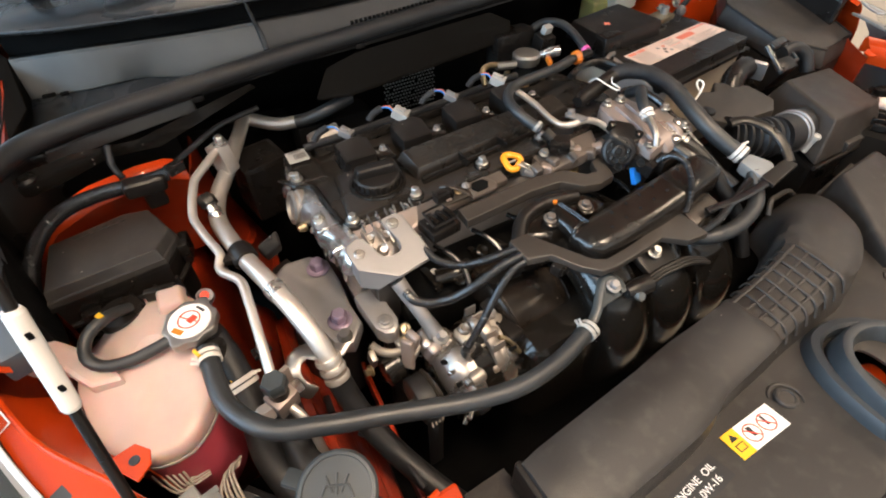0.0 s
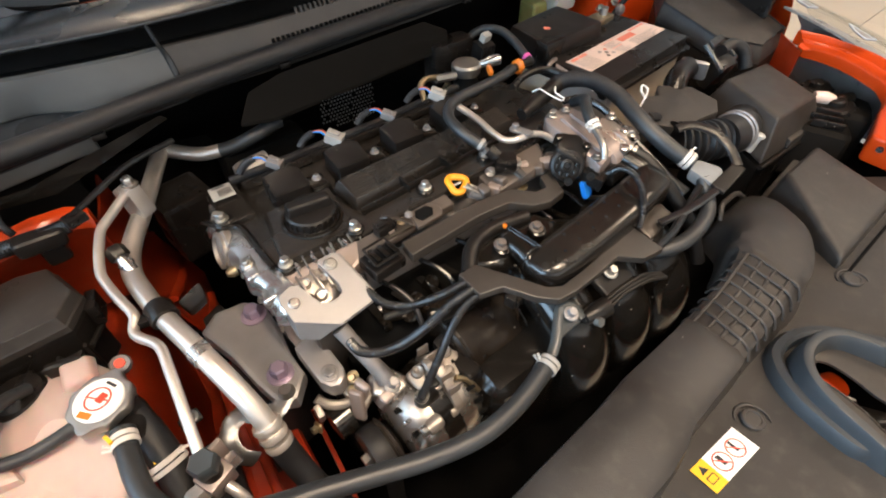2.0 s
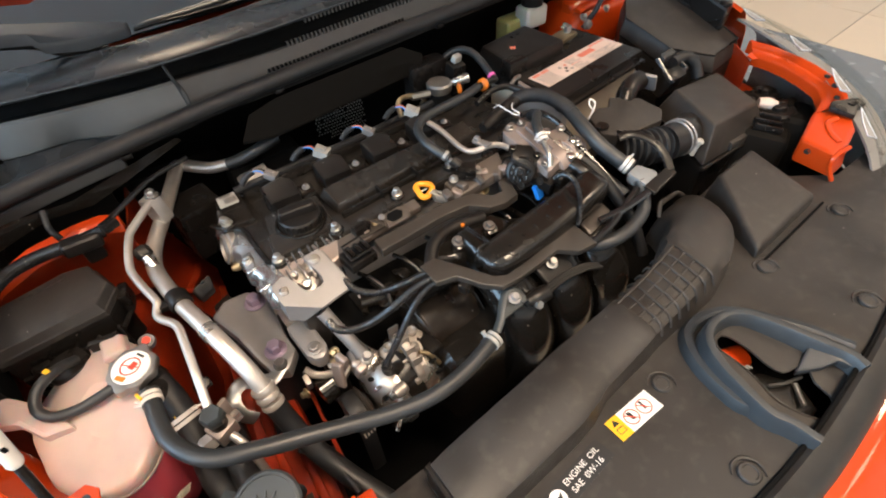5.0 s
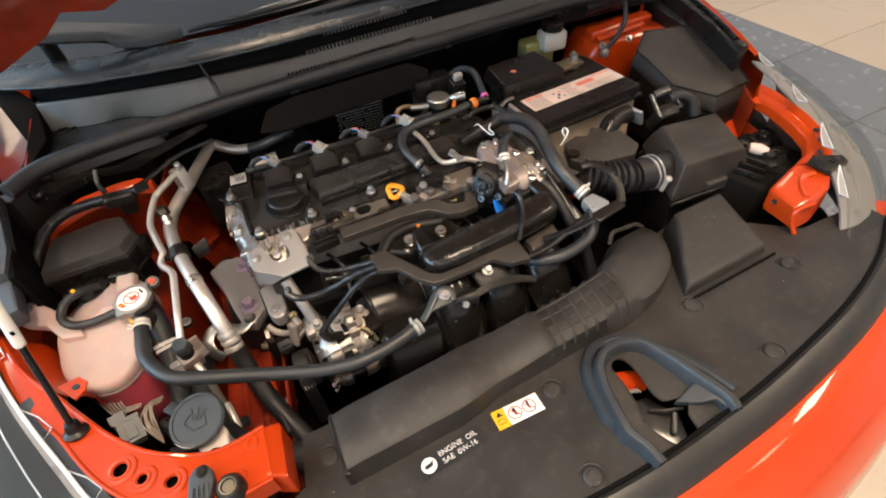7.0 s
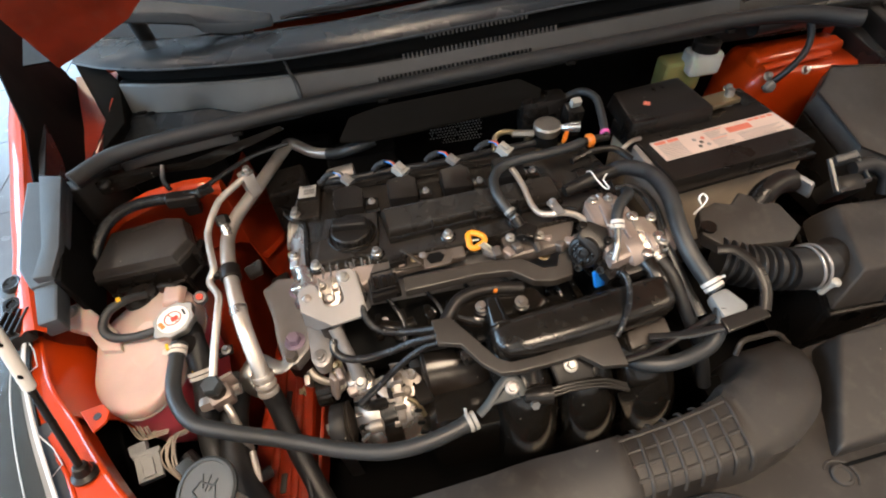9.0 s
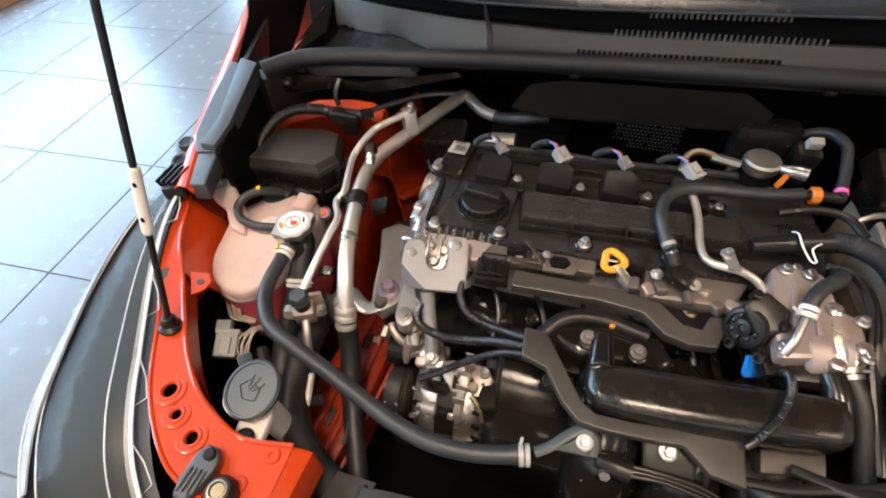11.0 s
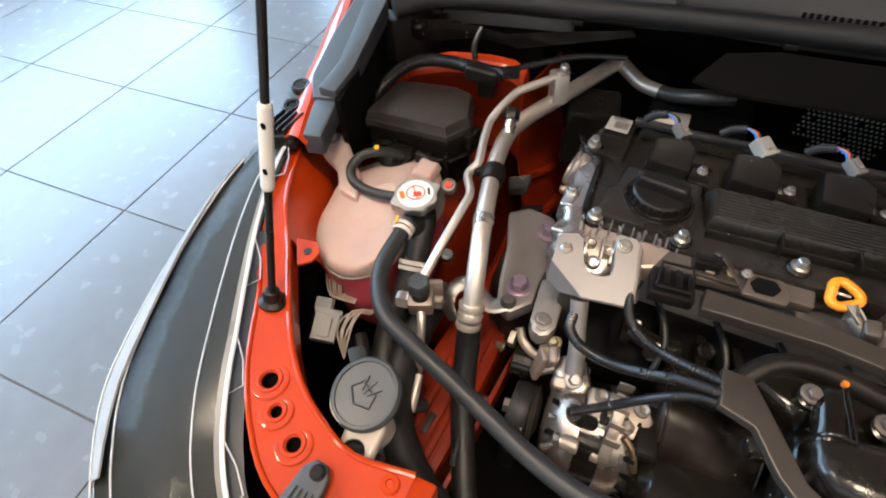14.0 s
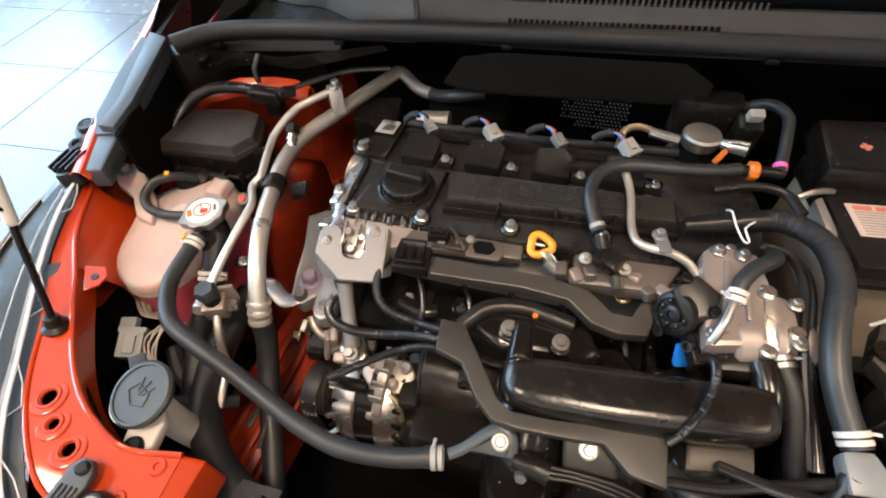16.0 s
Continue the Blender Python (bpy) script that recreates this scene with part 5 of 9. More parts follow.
def build_duct():
    d = thing("air_intake_duct", "long grained black plastic air intake duct with a ribbed grid", "intake duct", (0.5, 0.24, 0.68))
    #       x, y front foot, y front top, y back, z top
    st = [(0.237, 0.181, 0.186, 0.268, 0.738), (0.26, 0.181, 0.187, 0.271, 0.741), (0.40, 0.187, 0.193, 0.280, 0.748), (0.435, 0.192, 0.199, 0.284, 0.749), (0.462, 0.202, 0.208, 0.288, 0.743), (0.50, 0.205, 0.211, 0.289, 0.744), (0.55, 0.208, 0.215, 0.290, 0.752), (0.562, 0.209, 0.217, 0.291, 0.7525), (0.571, 0.210, 0.219, 0.291, 0.7465), (0.66, 0.212, 0.226, 0.300, 0.751), (0.71, 0.214, 0.230, 0.312, 0.753)]
    rings = []
    for x, yf, yt, yb, z in st:
        zb = shroud_z(x, yf) - 0.010
        rings.append([(x, yf, zb), (x, yt, z - 0.006), (x, yt + 0.010, z), (x, yb - 0.016, z), (x, yb - 0.003, z - 0.006), (x, yb, z - 0.022), (x, yb - 0.002, zb - 0.01)])
    for x, y, dx, dy, w, z in ((0.745, 0.276, 0.45, -0.89, 0.110, 0.755), (0.790, 0.300, 0.80, -0.60, 0.112, 0.757), (0.818, 0.334, 0.98, -0.18, 0.100, 0.752), (0.824, 0.362, 1.0, 0.08, 0.088, 0.738), (0.822, 0.378, 1.0, 0.08, 0.080, 0.71), (0.820, 0.386, 1.0, 0.08, 0.076, 0.66)):
        f = V(x, y, 0) + V(dx, dy, 0) * w / 2
        b = V(x, y, 0) - V(dx, dy, 0) * w / 2
        zb = 0.66 if z > 0.7 else 0.63
        rings.append([(f.x, f.y, zb), tuple(f.lerp(b, 0.10).xy) + (z - 0.012,), tuple(f.lerp(b, 0.25).xy) + (z,), tuple(f.lerp(b, 0.78).xy) + (z,), tuple(f.lerp(b, 0.93).xy) + (z - 0.008,), tuple(f.lerp(b, 1.0).xy) + (z - 0.025,), tuple(f.lerp(b, 0.98).xy) + (zb - 0.01,)])
    smooth_rings = rings[:9]
    for i in range(9, len(rings) - 1):
        a, b, c, e = (rings[max(9, min(len(rings) - 1, i + k))] for k in (-1, 0, 1, 2))
        for u in (0.0, 0.25, 0.5, 0.75):
            smooth_rings.append([tuple(0.5 * (2 * V(q) + (V(r) - V(p)) * u + (2 * V(p) - 5 * V(q) + 4 * V(r) - V(w)) * u * u + (3 * V(q) - 3 * V(r) + V(w) - V(p)) * u ** 3)) for p, q, r, w in zip(a, b, c, e)])
    smooth_rings.append(rings[-1])
    body = part("body", loft(smooth_rings, 0.0), M_COVER, d, smooth=40)
    # ribbed grid: raised bars with recessed fields
    for i in range(8):
        x = 0.563 + i * 0.0205
        y0, y1, z = 0.220 + 0.0012 * i, 0.290 + 0.0026 * i, 0.7475 + i * 0.0010
        part("grid_bar", tube([(x - 0.003, y0 - 0.006, z - 0.018), (x - 0.001, y0 + 0.001, z - 0.005), (x, y0 + 0.010, z + 0.0006), (x + 0.003, (y0 + y1) / 2, z + 0.0010), (x + 0.005, y1 - 0.016, z + 0.0006), (x + 0.006, y1 - 0.002, z - 0.006), (x + 0.006, y1 + 0.002, z - 0.018)], 0.0024, 10, flat=0.55), M_COVER, body)
    for f in (0.13, 0.38, 0.62, 0.86):
        part("grid_bar", tube([(0.560, 0.224 + 0.066 * f, 0.7472), (0.63, 0.227 + 0.070 * f, 0.7508), (0.708, 0.234 + 0.076 * f, 0.7548)], 0.0022, 10, flat=0.6), M_COVER, body)
    part("end_lip", slab([(0.231, 0.183, 0.728), (0.239, 0.180, 0.728), (0.239, 0.270, 0.730), (0.231, 0.268, 0.730)], 0.052, 0.002), M_BLACK, d)
    part("mouth_edge", tube([(0.780, 0.368, 0.722), (0.790, 0.378, 0.738), (0.82, 0.384, 0.730), (0.85, 0.384, 0.728), (0.868, 0.372, 0.712)], 0.004, 8), M_COVER, d)
    return d


build_duct()


def build_side_cover():
    c = thing("side_cover", "grained black plastic box cover with a bright edge", "cover", (0.92, 0.28, 0.69))
    part("lid", loft([[(0.809, 0.215, 0.700), (1.000, 0.224, 0.710), (1.016, 0.366, 0.72), (0.890, 0.357, 0.71)], [(0.815, 0.222, 0.738), (0.990, 0.231, 0.750), (1.006, 0.356, 0.766), (0.897, 0.350, 0.766)]], 0.008, seg=3), M_COVER, c)
    part("foot_lip", tube([(0.806, 0.214, 0.716), (0.90, 0.217, 0.722), (1.004, 0.223, 0.728)], 0.003, 8), M_BLACK, c)
    # raised dark strip stands for the shade in a groove
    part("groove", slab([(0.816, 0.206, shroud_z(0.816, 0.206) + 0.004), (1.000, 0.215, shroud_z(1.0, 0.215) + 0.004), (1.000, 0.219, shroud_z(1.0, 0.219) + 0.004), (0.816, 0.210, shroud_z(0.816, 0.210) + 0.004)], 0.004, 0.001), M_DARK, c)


build_side_cover()


# ---- engine ----
def build_engine():
    e = thing("engine", "black-topped aluminium four-cylinder engine", "engine", (0.44, 0.66, 0.35))
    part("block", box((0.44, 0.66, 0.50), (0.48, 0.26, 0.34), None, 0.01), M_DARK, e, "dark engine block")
    part("cylinder_head", slab(at_z([(0.196, 0.575), (0.70, 0.575), (0.70, 0.80), (0.196, 0.80)], 0.765), 0.10, 0.006), M_CASTG, e)
    # timing cover with steps, bosses and ribs
    tc = part("timing_cover", slab([(0.190, 0.545, 0.786), (0.225, 0.540, 0.790), (0.225, 0.775, 0.792), (0.182, 0.770, 0.790), (0.178, 0.71, 0.790), (0.176, 0.665, 0.788), (0.178, 0.615, 0.787), (0.184, 0.585, 0.787)], 0.030, 0.006), M_ALU, e, "cast aluminium timing cover")
    part("lower_cover", slab([(0.206, 0.520, 0.762), (0.235, 0.515, 0.764), (0.235, 0.775, 0.764), (0.200, 0.770, 0.762), (0.198, 0.65, 0.762)], 0.34, 0.008), M_BROWN, tc)
    # lumpy cast flank below the cover's lip
    rnd = random.Random(8)
    ys = [0.545 + 0.0085 * i for i in range(28)]
    lump = [0.004 * math.sin(i * 0.9) + rnd.uniform(-0.0025, 0.0025) for i in range(28)]
    base = [float(np.interp(y, [0.545, 0.60, 0.66, 0.72, 0.78], [0.190, 0.181, 0.176, 0.171, 0.180])) for y in ys]
    part("flank", sheet([[(x + 0.026, y, 0.796) for x, y in zip(base, ys)], [(x + 0.012, y, 0.797) for x, y in zip(base, ys)], [(x + 0.001, y, 0.793 + o * 0.5) for x, y, o in zip(base, ys, lump)], [(x - 0.005 - o, y, 0.783) for x, y, o in zip(base, ys, lump)], [(x - 0.004 - o * 1.4, y, 0.768) for x, y, o in zip(base, ys, lump)], [(x + 0.006 - o, y, 0.752) for x, y, o in zip(base, ys, lump)], [(x + 0.016, y, 0.735) for x, y in zip(base, ys)]], 0.003), M_ALU_D, tc, "lumpy cast aluminium flank", smooth=40)
    part("drum", lathe((0.184, 0.702, 0.768), (-1, 0, 0.30), [(0.028, 0), (0.028, 0.016), (0.024, 0.018), (0.024, 0.022), (0.019, 0.024), (0.017, 0.020), (0.008, 0.020)], 30), M_ALT, tc, "round cast drum with stepped rim")
    part("nub", lathe((0.170, 0.674, 0.758), (-1, -0.1, 0.1), [(0.007, 0), (0.007, 0.006), (0.004, 0.012)], 14), M_BRASS, tc)
    part("pad", box((0.182, 0.630, 0.791), (0.016, 0.040, 0.012), turn(0, -18, -6), 0.004, seg=3), M_ALU_D, tc)
    part("pad", box((0.186, 0.580, 0.787), (0.018, 0.026, 0.014), turn(-10, -18, -10), 0.004, seg=3), M_ALU_D, tc)
    part("lip_edge", tube([(0.163, 0.735, 0.800), (0.168, 0.722, 0.803), (0.178, 0.708, 0.803), (0.194, 0.700, 0.802), (0.199, 0.686, 0.802), (0.2005, 0.64, 0.802), (0.203, 0.604, 0.802)], 0.0042, 10, flat=0.7), M_GLOSS, tc, "glossy black sealing lip")
    for y, z, r, h in ((0.655, 0.755, 0.016, 0.018), (0.752, 0.760, 0.014, 0.014), (0.612, 0.748, 0.015, 0.016)):
        b = part("boss", lathe((0.196, y, z), (-1, 0, 0.35), [(r, 0), (r, h * 0.8), (r * 0.88, h), (r * 0.62, h), (r * 0.55, h * 0.7), (r * 0.3, h * 0.7)], 26), M_ALU_D, tc)
        if r < 0.02:
            part("bolt", bolt_mesh(V(0.196, y, z) + V(-h, 0, h * 0.35), (-1, 0, 0.35), 0.0045, 0.005), M_ZINC, b)
    for y in (0.735, 0.632):
        b = part("boss", lathe((0.182, y, 0.776), (-0.1, 0, 1), [(0.010, 0), (0.010, 0.020), (0.008, 0.023)], 18), M_ALU_D, tc)
        part("bolt", bolt_mesh((0.181, y, 0.798), (-0.1, 0, 1), 0.005, 0.006), M_ZINC, b)
    for y in (0.672, 0.690, 0.726):
        part("rib", box((0.184, y, 0.772), (0.012, 0.0035, 0.026), turn(0, 10), 0.001), M_ALU, tc)
    for y, z, w in ((0.560, 0.752, 0.010), (0.592, 0.748, 0.007), (0.640, 0.744, 0.009), (0.688, 0.738, 0.007), (0.728, 0.742, 0.009), (0.764, 0.748, 0.007)):
        col = part("column", tube([(0.196, y, z + 0.026), (0.190, y - 0.003, z), (0.196, y - 0.006, z - 0.05)], [w * 0.7, w, w * 0.8], 12), M_ALU, tc)
        part("column_end", lathe((0.190, y, z + 0.014), (-0.5, -0.1, 0.9), [(w * 0.9, 0), (w * 0.9, 0.008), (w * 0.6, 0.010), (w * 0.5, 0.006)], 14), M_ALU_D, col)
    for k in range(4):
        part("gusset", slab([(0.178, 0.556 + k * 0.030, 0.770), (0.196, 0.556 + k * 0.030, 0.782), (0.196, 0.5595 + k * 0.030, 0.782), (0.178, 0.5595 + k * 0.030, 0.770)], 0.022, 0.0008), M_ALU, tc)
    part("oil_pipe", tube([(0.186, 0.600, 0.765), (0.178, 0.625, 0.770), (0.178, 0.648, 0.772), (0.188, 0.665, 0.774)], 0.0045, 10), M_ZINC, tc)
    # valve cover
    vc = part("valve_cover", slab([(0.206, 0.590, 0.800), (0.335, 0.588, 0.802), (0.70, 0.600, 0.812), (0.712, 0.700, 0.812), (0.705, 0.792, 0.800), (0.30, 0.790, 0.792), (0.182, 0.795, 0.788), (0.181, 0.712, 0.800), (0.200, 0.690, 0.800), (0.204, 0.64, 0.800)], 0.030, 0.004), M_VALVE, e, "satin black plastic valve cover")
    part("corner_pad", slab([(0.182, 0.705, 0.806), (0.222, 0.703, 0.806), (0.224, 0.792, 0.800), (0.184, 0.794, 0.798)], 0.016, 0.004), M_VALVE, vc)
    part("filler_pad", slab([(0.212, 0.598, 0.808), (0.312, 0.600, 0.809), (0.318, 0.690, 0.812), (0.228, 0.695, 0.810)], 0.014, 0.005), M_VALVE, vc)
    bed = part("rib_block", loft([[(0.328, 0.632, 0.800), (0.616, 0.646, 0.806), (0.614, 0.688, 0.812), (0.320, 0.682, 0.808)], [(0.332, 0.636, 0.817), (0.608, 0.650, 0.823), (0.604, 0.682, 0.830), (0.328, 0.675, 0.826)]], 0.003), M_VALVE, vc, "raised black cover with fine lengthwise ribs")
    for k in range(9):
        f = (k + 0.5) / 9
        part("rib", tube([(0.335, 0.637 + 0.036 * f, 0.8175 + 0.0085 * f), (0.605, 0.651 + 0.030 * f, 0.8235 + 0.0065 * f)], 0.0008, 6, False), M_VALVE, bed)
    part("step", slab([(0.330, 0.618, 0.8085), (0.612, 0.632, 0.8145), (0.612, 0.640, 0.815), (0.330, 0.626, 0.809)], 0.008, 0.0015), M_GLOSS, vc)
    for x in (0.40, 0.47, 0.54):
        part("web", box((x, 0.624 + 0.05 * (x - 0.33), 0.811 + 0.02 * (x - 0.33)), (0.003, 0.026, 0.012), None, 0.001), M_GLOSS, vc)
    for k in range(8):
        # blue-grey puts pale highlights into the colour of these glossy ribs
        part("lip_rib", loft([[(0.2225 + k * 0.012 + dx, y, z) for y, z in ((0.598, 0.806), (0.576, 0.792), (0.582, 0.790), (0.598, 0.790))] for dx in (0, 0.0022)], 0.0004), M_TRIM, vc)
    part("rear_ledge", slab([(0.23, 0.770, 0.806), (0.68, 0.770, 0.816), (0.68, 0.800, 0.806), (0.23, 0.800, 0.796)], 0.012, 0.003), M_VALVE, vc)
    # barcode sticker
    st = part("sticker", slab([(0.186, 0.757, 0.8065), (0.216, 0.755, 0.8070), (0.217, 0.789, 0.8045), (0.188, 0.791, 0.8035)], 0.0008, 0), M_STICK, vc, "grey sticker with dark bars")
    for k in range(7):
        part("bar", slab([(0.1965 + k * 0.0026, 0.762, 0.8074), (0.1965 + k * 0.0026 + 0.0012, 0.762, 0.8074), (0.1972 + k * 0.0026 + 0.0012, 0.778, 0.8062), (0.1972 + k * 0.0026, 0.778, 0.8062)], 0.0004, 0), M_BLKPR, st)
    for y in (0.783, 0.787):
        part("bar", slab([(0.192, y, 0.8062), (0.210, y - 0.001, 0.8066), (0.210, y + 0.0005, 0.8064), (0.192, y + 0.0015, 0.806)], 0.0004, 0), M_BLKPR, st)
    # cover bolts
    for p in ((0.183, 0.716, 0.807), (0.216, 0.599, 0.804), (0.308, 0.602, 0.806), (0.420, 0.609, 0.809), (0.528, 0.614, 0.812), (0.66, 0.612, 0.826)):
        part("boss", lathe(V(p) - V(0, 0, 0.014), (0, 0, 1), [(0.012, 0), (0.012, 0.012), (0.010, 0.014)], 18), M_GLOSS, vc)
        bolt(p, vc, r=0.0056, h=0.008)
    # oil filler cap
    cap = part("oil_filler_cap", lathe((0.274, 0.646, 0.806), (0, 0, 1), [(0.036, 0), (0.036, 0.004), (0.031, 0.006), (0.031, 0.017), (0.029, 0.019), (0.004, 0.0195)], 40), M_BLACK, e, "round black oil filler cap with a grip bar")
    part("grip", box((0.274, 0.648, 0.830), (0.058, 0.018, 0.016), turn(0, 0, -8), 0.004, seg=3, taper=0.9), M_BLACK, cap)
    for k in range(24):
        a = k * math.pi / 12
        part("knurl", box((0.274 + 0.031 * math.cos(a), 0.646 + 0.031 * math.sin(a), 0.817), (0.003, 0.003, 0.010), turn(0, 0, math.degrees(a)), 0.0005), M_BLACK, cap)
    part("collar", tube([(0.274 + 0.036 * math.cos(a), 0.646 + 0.036 * math.sin(a), 0.810) for a in np.linspace(0, 2 * math.pi, 30)], 0.003, 8, False), M_GLOSS, cap)
    # ignition coils with their plugs
    for k in range(4):
        x = 0.275 + k * 0.0905
        z = 0.799 + k * 0.003
        coil = part("ignition_coil", slab([(x - 0.026, 0.694, z + 0.024), (x + 0.022, 0.692, z + 0.024), (x + 0.024, 0.730, z + 0.030), (x + 0.012, 0.744, z + 0.030), (x - 0.026, 0.740, z + 0.028)], 0.03, 0.004), M_BLACK, e, "black ignition coil")
        part("ear", slab([(x + 0.022, 0.692, z + 0.016), (x + 0.046, 0.690, z + 0.016), (x + 0.048, 0.716, z + 0.018), (x + 0.024, 0.720, z + 0.018)], 0.014, 0.004), M_GLOSS, coil)
        for r in range(3):
            part("fin", box((x + 0.036, 0.690, z + 0.012 - r * 0.005), (0.024, 0.008, 0.002), None, 0.0006), M_GLOSS, coil)
        part("bolt", bolt_mesh((x + 0.036, 0.705, z + 0.018), (0, 0, 1), 0.004, 0.005), M_CASTG, coil)
        grey = k in (1, 3)
        d = V(0.62, -0.66, -0.34).normalized()
        c = V(x + 0.001, 0.754, z + 0.031)
        size = (0.019, 0.014, 0.024) if grey else (0.014, 0.011, 0.020)
        shell = plug(c, d, (0, 0, 1), size, M_PALE if grey else M_CASTG, coil, "plug", "pale grey plug" if grey else "dark grey plug")
        part("band", box(c + V(0, 0, size[1] * 0.42), (size[0] * 0.9, 0.004, 0.004), turn(0, 0, -43), 0.0008), M_CASTG if grey else M_PALE, shell)
        b = c - d * (size[2] * 0.5)
        for mat, off in ((M_BLUE, -0.0045), (M_WIRE_W, -0.0015), (M_REDPR if k else M_BLKPR, 0.0015), (M_BLKPR, 0.0045)):
            o = V(0.5, 0.5, 0) * off
            part("wire", tube([b + o, b - d * 0.006 + o + V(0, 0, 0.003), b - d * 0.013 + o * 0.6 + V(-0.004, 0, 0.001), b - d * 0.018 + o * 0.4 + V(-0.010, 0, -0.004)], 0.0011, 6), mat, coil)
        part("sleeve", tube([b - d * 0.014 + V(-0.006, 0, -0.001), b - d * 0.018 + V(-0.016, 0, -0.008), b - d * 0.018 + V(-0.026, 0.0, -0.018)], 0.0052, 10), M_CLOTH, coil)
    # rear loom along the coils
    part("rear_loom", tube([(0.22, 0.796, 0.800), (0.29, 0.790, 0.804), (0.36, 0.796, 0.802), (0.45, 0.788, 0.808), (0.54, 0.796, 0.808), (0.62, 0.790, 0.816)], 0.0065, 10), M_CLOTH, e)
    # actuator cylinder at the rear left corner
    part("actuator", tube([(0.235, 0.818, 0.790), (0.245, 0.818, 0.790), (0.285, 0.820, 0.793)], [0.014, 0.017, 0.017], 20, False), M_ALT, e)
    # dipstick
    dip = part("dipstick", tube([(0.474, 0.575, 0.792), (0.470, 0.580, 0.800), (0.466, 0.584, 0.806)], 0.006, 10), M_ZINC, e, "oil dipstick with a yellow ring handle")
    ring = [(0.459 + 0.0122 * (1 + 0.16 * math.cos(3 * a)) * math.cos(a), 0.590 + 0.0108 * (1 + 0.16 * math.cos(3 * a)) * math.sin(a), 0.808 + 0.005 * math.sin(a)) for a in np.linspace(0.0, 2 * math.pi, 30)]
    part("ring_handle", tube(ring, 0.0048, 10, False, flat=0.9), M_YELP, dip, "yellow plastic ring")
    part("ring_tongue", box((0.459, 0.590, 0.808), (0.012, 0.003, 0.003), turn(25, 0, 0), 0.001), M_ZINC, dip)
    for o in (0.0, 0.007):
        part("wire", tube([(0.468 - o, 0.586 - o * 0.8, 0.808), (0.477 - o, 0.578 - o * 0.8, 0.803), (0.484 - o, 0.572 - o * 0.5, 0.798)], 0.0014, 8, False), M_ZINC, dip)
    part("tube_collar", tube([(0.470, 0.578, 0.796), (0.490, 0.567, 0.785)], 0.0070, 14, False), M_CASTG, dip)
    # head front: bosses, brackets, connectors under the wire covers
    part("sensor_boss", lathe((0.365, 0.580, 0.690), (0, -0.3, 1), [(0.012, 0), (0.012, 0.006), (0.009, 0.009)], 16), M_GLOSS, e)
    for p, mat in (((0.365, 0.577, 0.697), M_BRASS), ((0.300, 0.548, 0.700), M_CASTG), ((0.565, 0.572, 0.765), M_BRASS), ((0.60, 0.575, 0.77), M_CASTG)):
        bolt(p, e, mat, (0, -0.5, 1), 0.0065, 0.008)
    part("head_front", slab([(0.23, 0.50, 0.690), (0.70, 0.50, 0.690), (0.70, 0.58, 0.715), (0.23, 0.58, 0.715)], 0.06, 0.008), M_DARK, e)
    for k in range(9):
        part("head_rib", box((0.29 + k * 0.04, 0.535, 0.708), (0.012, 0.05, 0.014), turn(-10, 0, k * 7 % 11), 0.004), M_GLOSS, e)
    rnd = random.Random(5)
    for k in range(16):
        x, y = 0.300 + rnd.random() * 0.36, 0.492 + rnd.random() * 0.06
        part("head_boss", lathe((x, y, 0.700 + rnd.random() * 0.012), (rnd.uniform(-0.3, 0.3), rnd.uniform(-0.6, 0), 1), [(0.010, 0), (0.010, 0.012), (0.008, 0.014), (0.005, 0.012)], 14), M_GLOSS, e)
    for k in range(6):
        x = 0.31 + k * 0.062
        part("head_wire", tube([(x, 0.560, 0.742), (x + 0.012, 0.540, 0.738), (x + 0.02, 0.515, 0.728), (x + 0.016, 0.49, 0.712)], 0.0035, 8), M_LOOM, e)
    part("lobe", tube([(0.295, 0.530, 0.712), (0.325, 0.520, 0.716), (0.345, 0.525, 0.714)], 0.012, 12), M_GLOSS, e)
    # rail of aluminium along the head's front edge
    part("front_rail", slab([(0.288, 0.560, 0.795), (0.40, 0.570, 0.797), (0.44, 0.572, 0.797), (0.44, 0.592, 0.800), (0.30, 0.586, 0.800)], 0.012, 0.003), M_TAUPE, e)
    gp = part("gasket_plate", slab([(0.330, 0.566, 0.799), (0.372, 0.567, 0.800), (0.376, 0.576, 0.801), (0.368, 0.585, 0.802), (0.332, 0.583, 0.801)], 0.006, 0.002), M_BROWN, e)
    part("bolt", bolt_mesh((0.362, 0.580, 0.801), (0, -0.1, 1), 0.0036, 0.003), M_BRASS, gp)
    part("clip_window", box((0.342, 0.574, 0.8014), (0.012, 0.008, 0.003), turn(0, 0, 4), 0.001), M_DARK, gp)
    part("clip_tongue", box((0.342, 0.571, 0.8020), (0.009, 0.003, 0.003), turn(0, 0, 4), 0.0008), M_PINKC, gp)
    gp = part("window_plate", slab([(0.374, 0.560, 0.799), (0.414, 0.562, 0.799), (0.420, 0.574, 0.800), (0.410, 0.590, 0.802), (0.378, 0.588, 0.802)], 0.006, 0.002), M_TAUPE, e, "taupe plate with a six-sided window")
    part("window", slab([(0.380, 0.575, 0.8035), (0.385, 0.566, 0.8025), (0.402, 0.567, 0.8025), (0.408, 0.576, 0.8035), (0.402, 0.584, 0.8045), (0.385, 0.583, 0.8045)], 0.003, 0.0008), M_DARK, gp)
    part("bolt", bolt_mesh((0.3755, 0.583, 0.803), (0, -0.1, 1), 0.0034, 0.003), M_CASTG, gp)
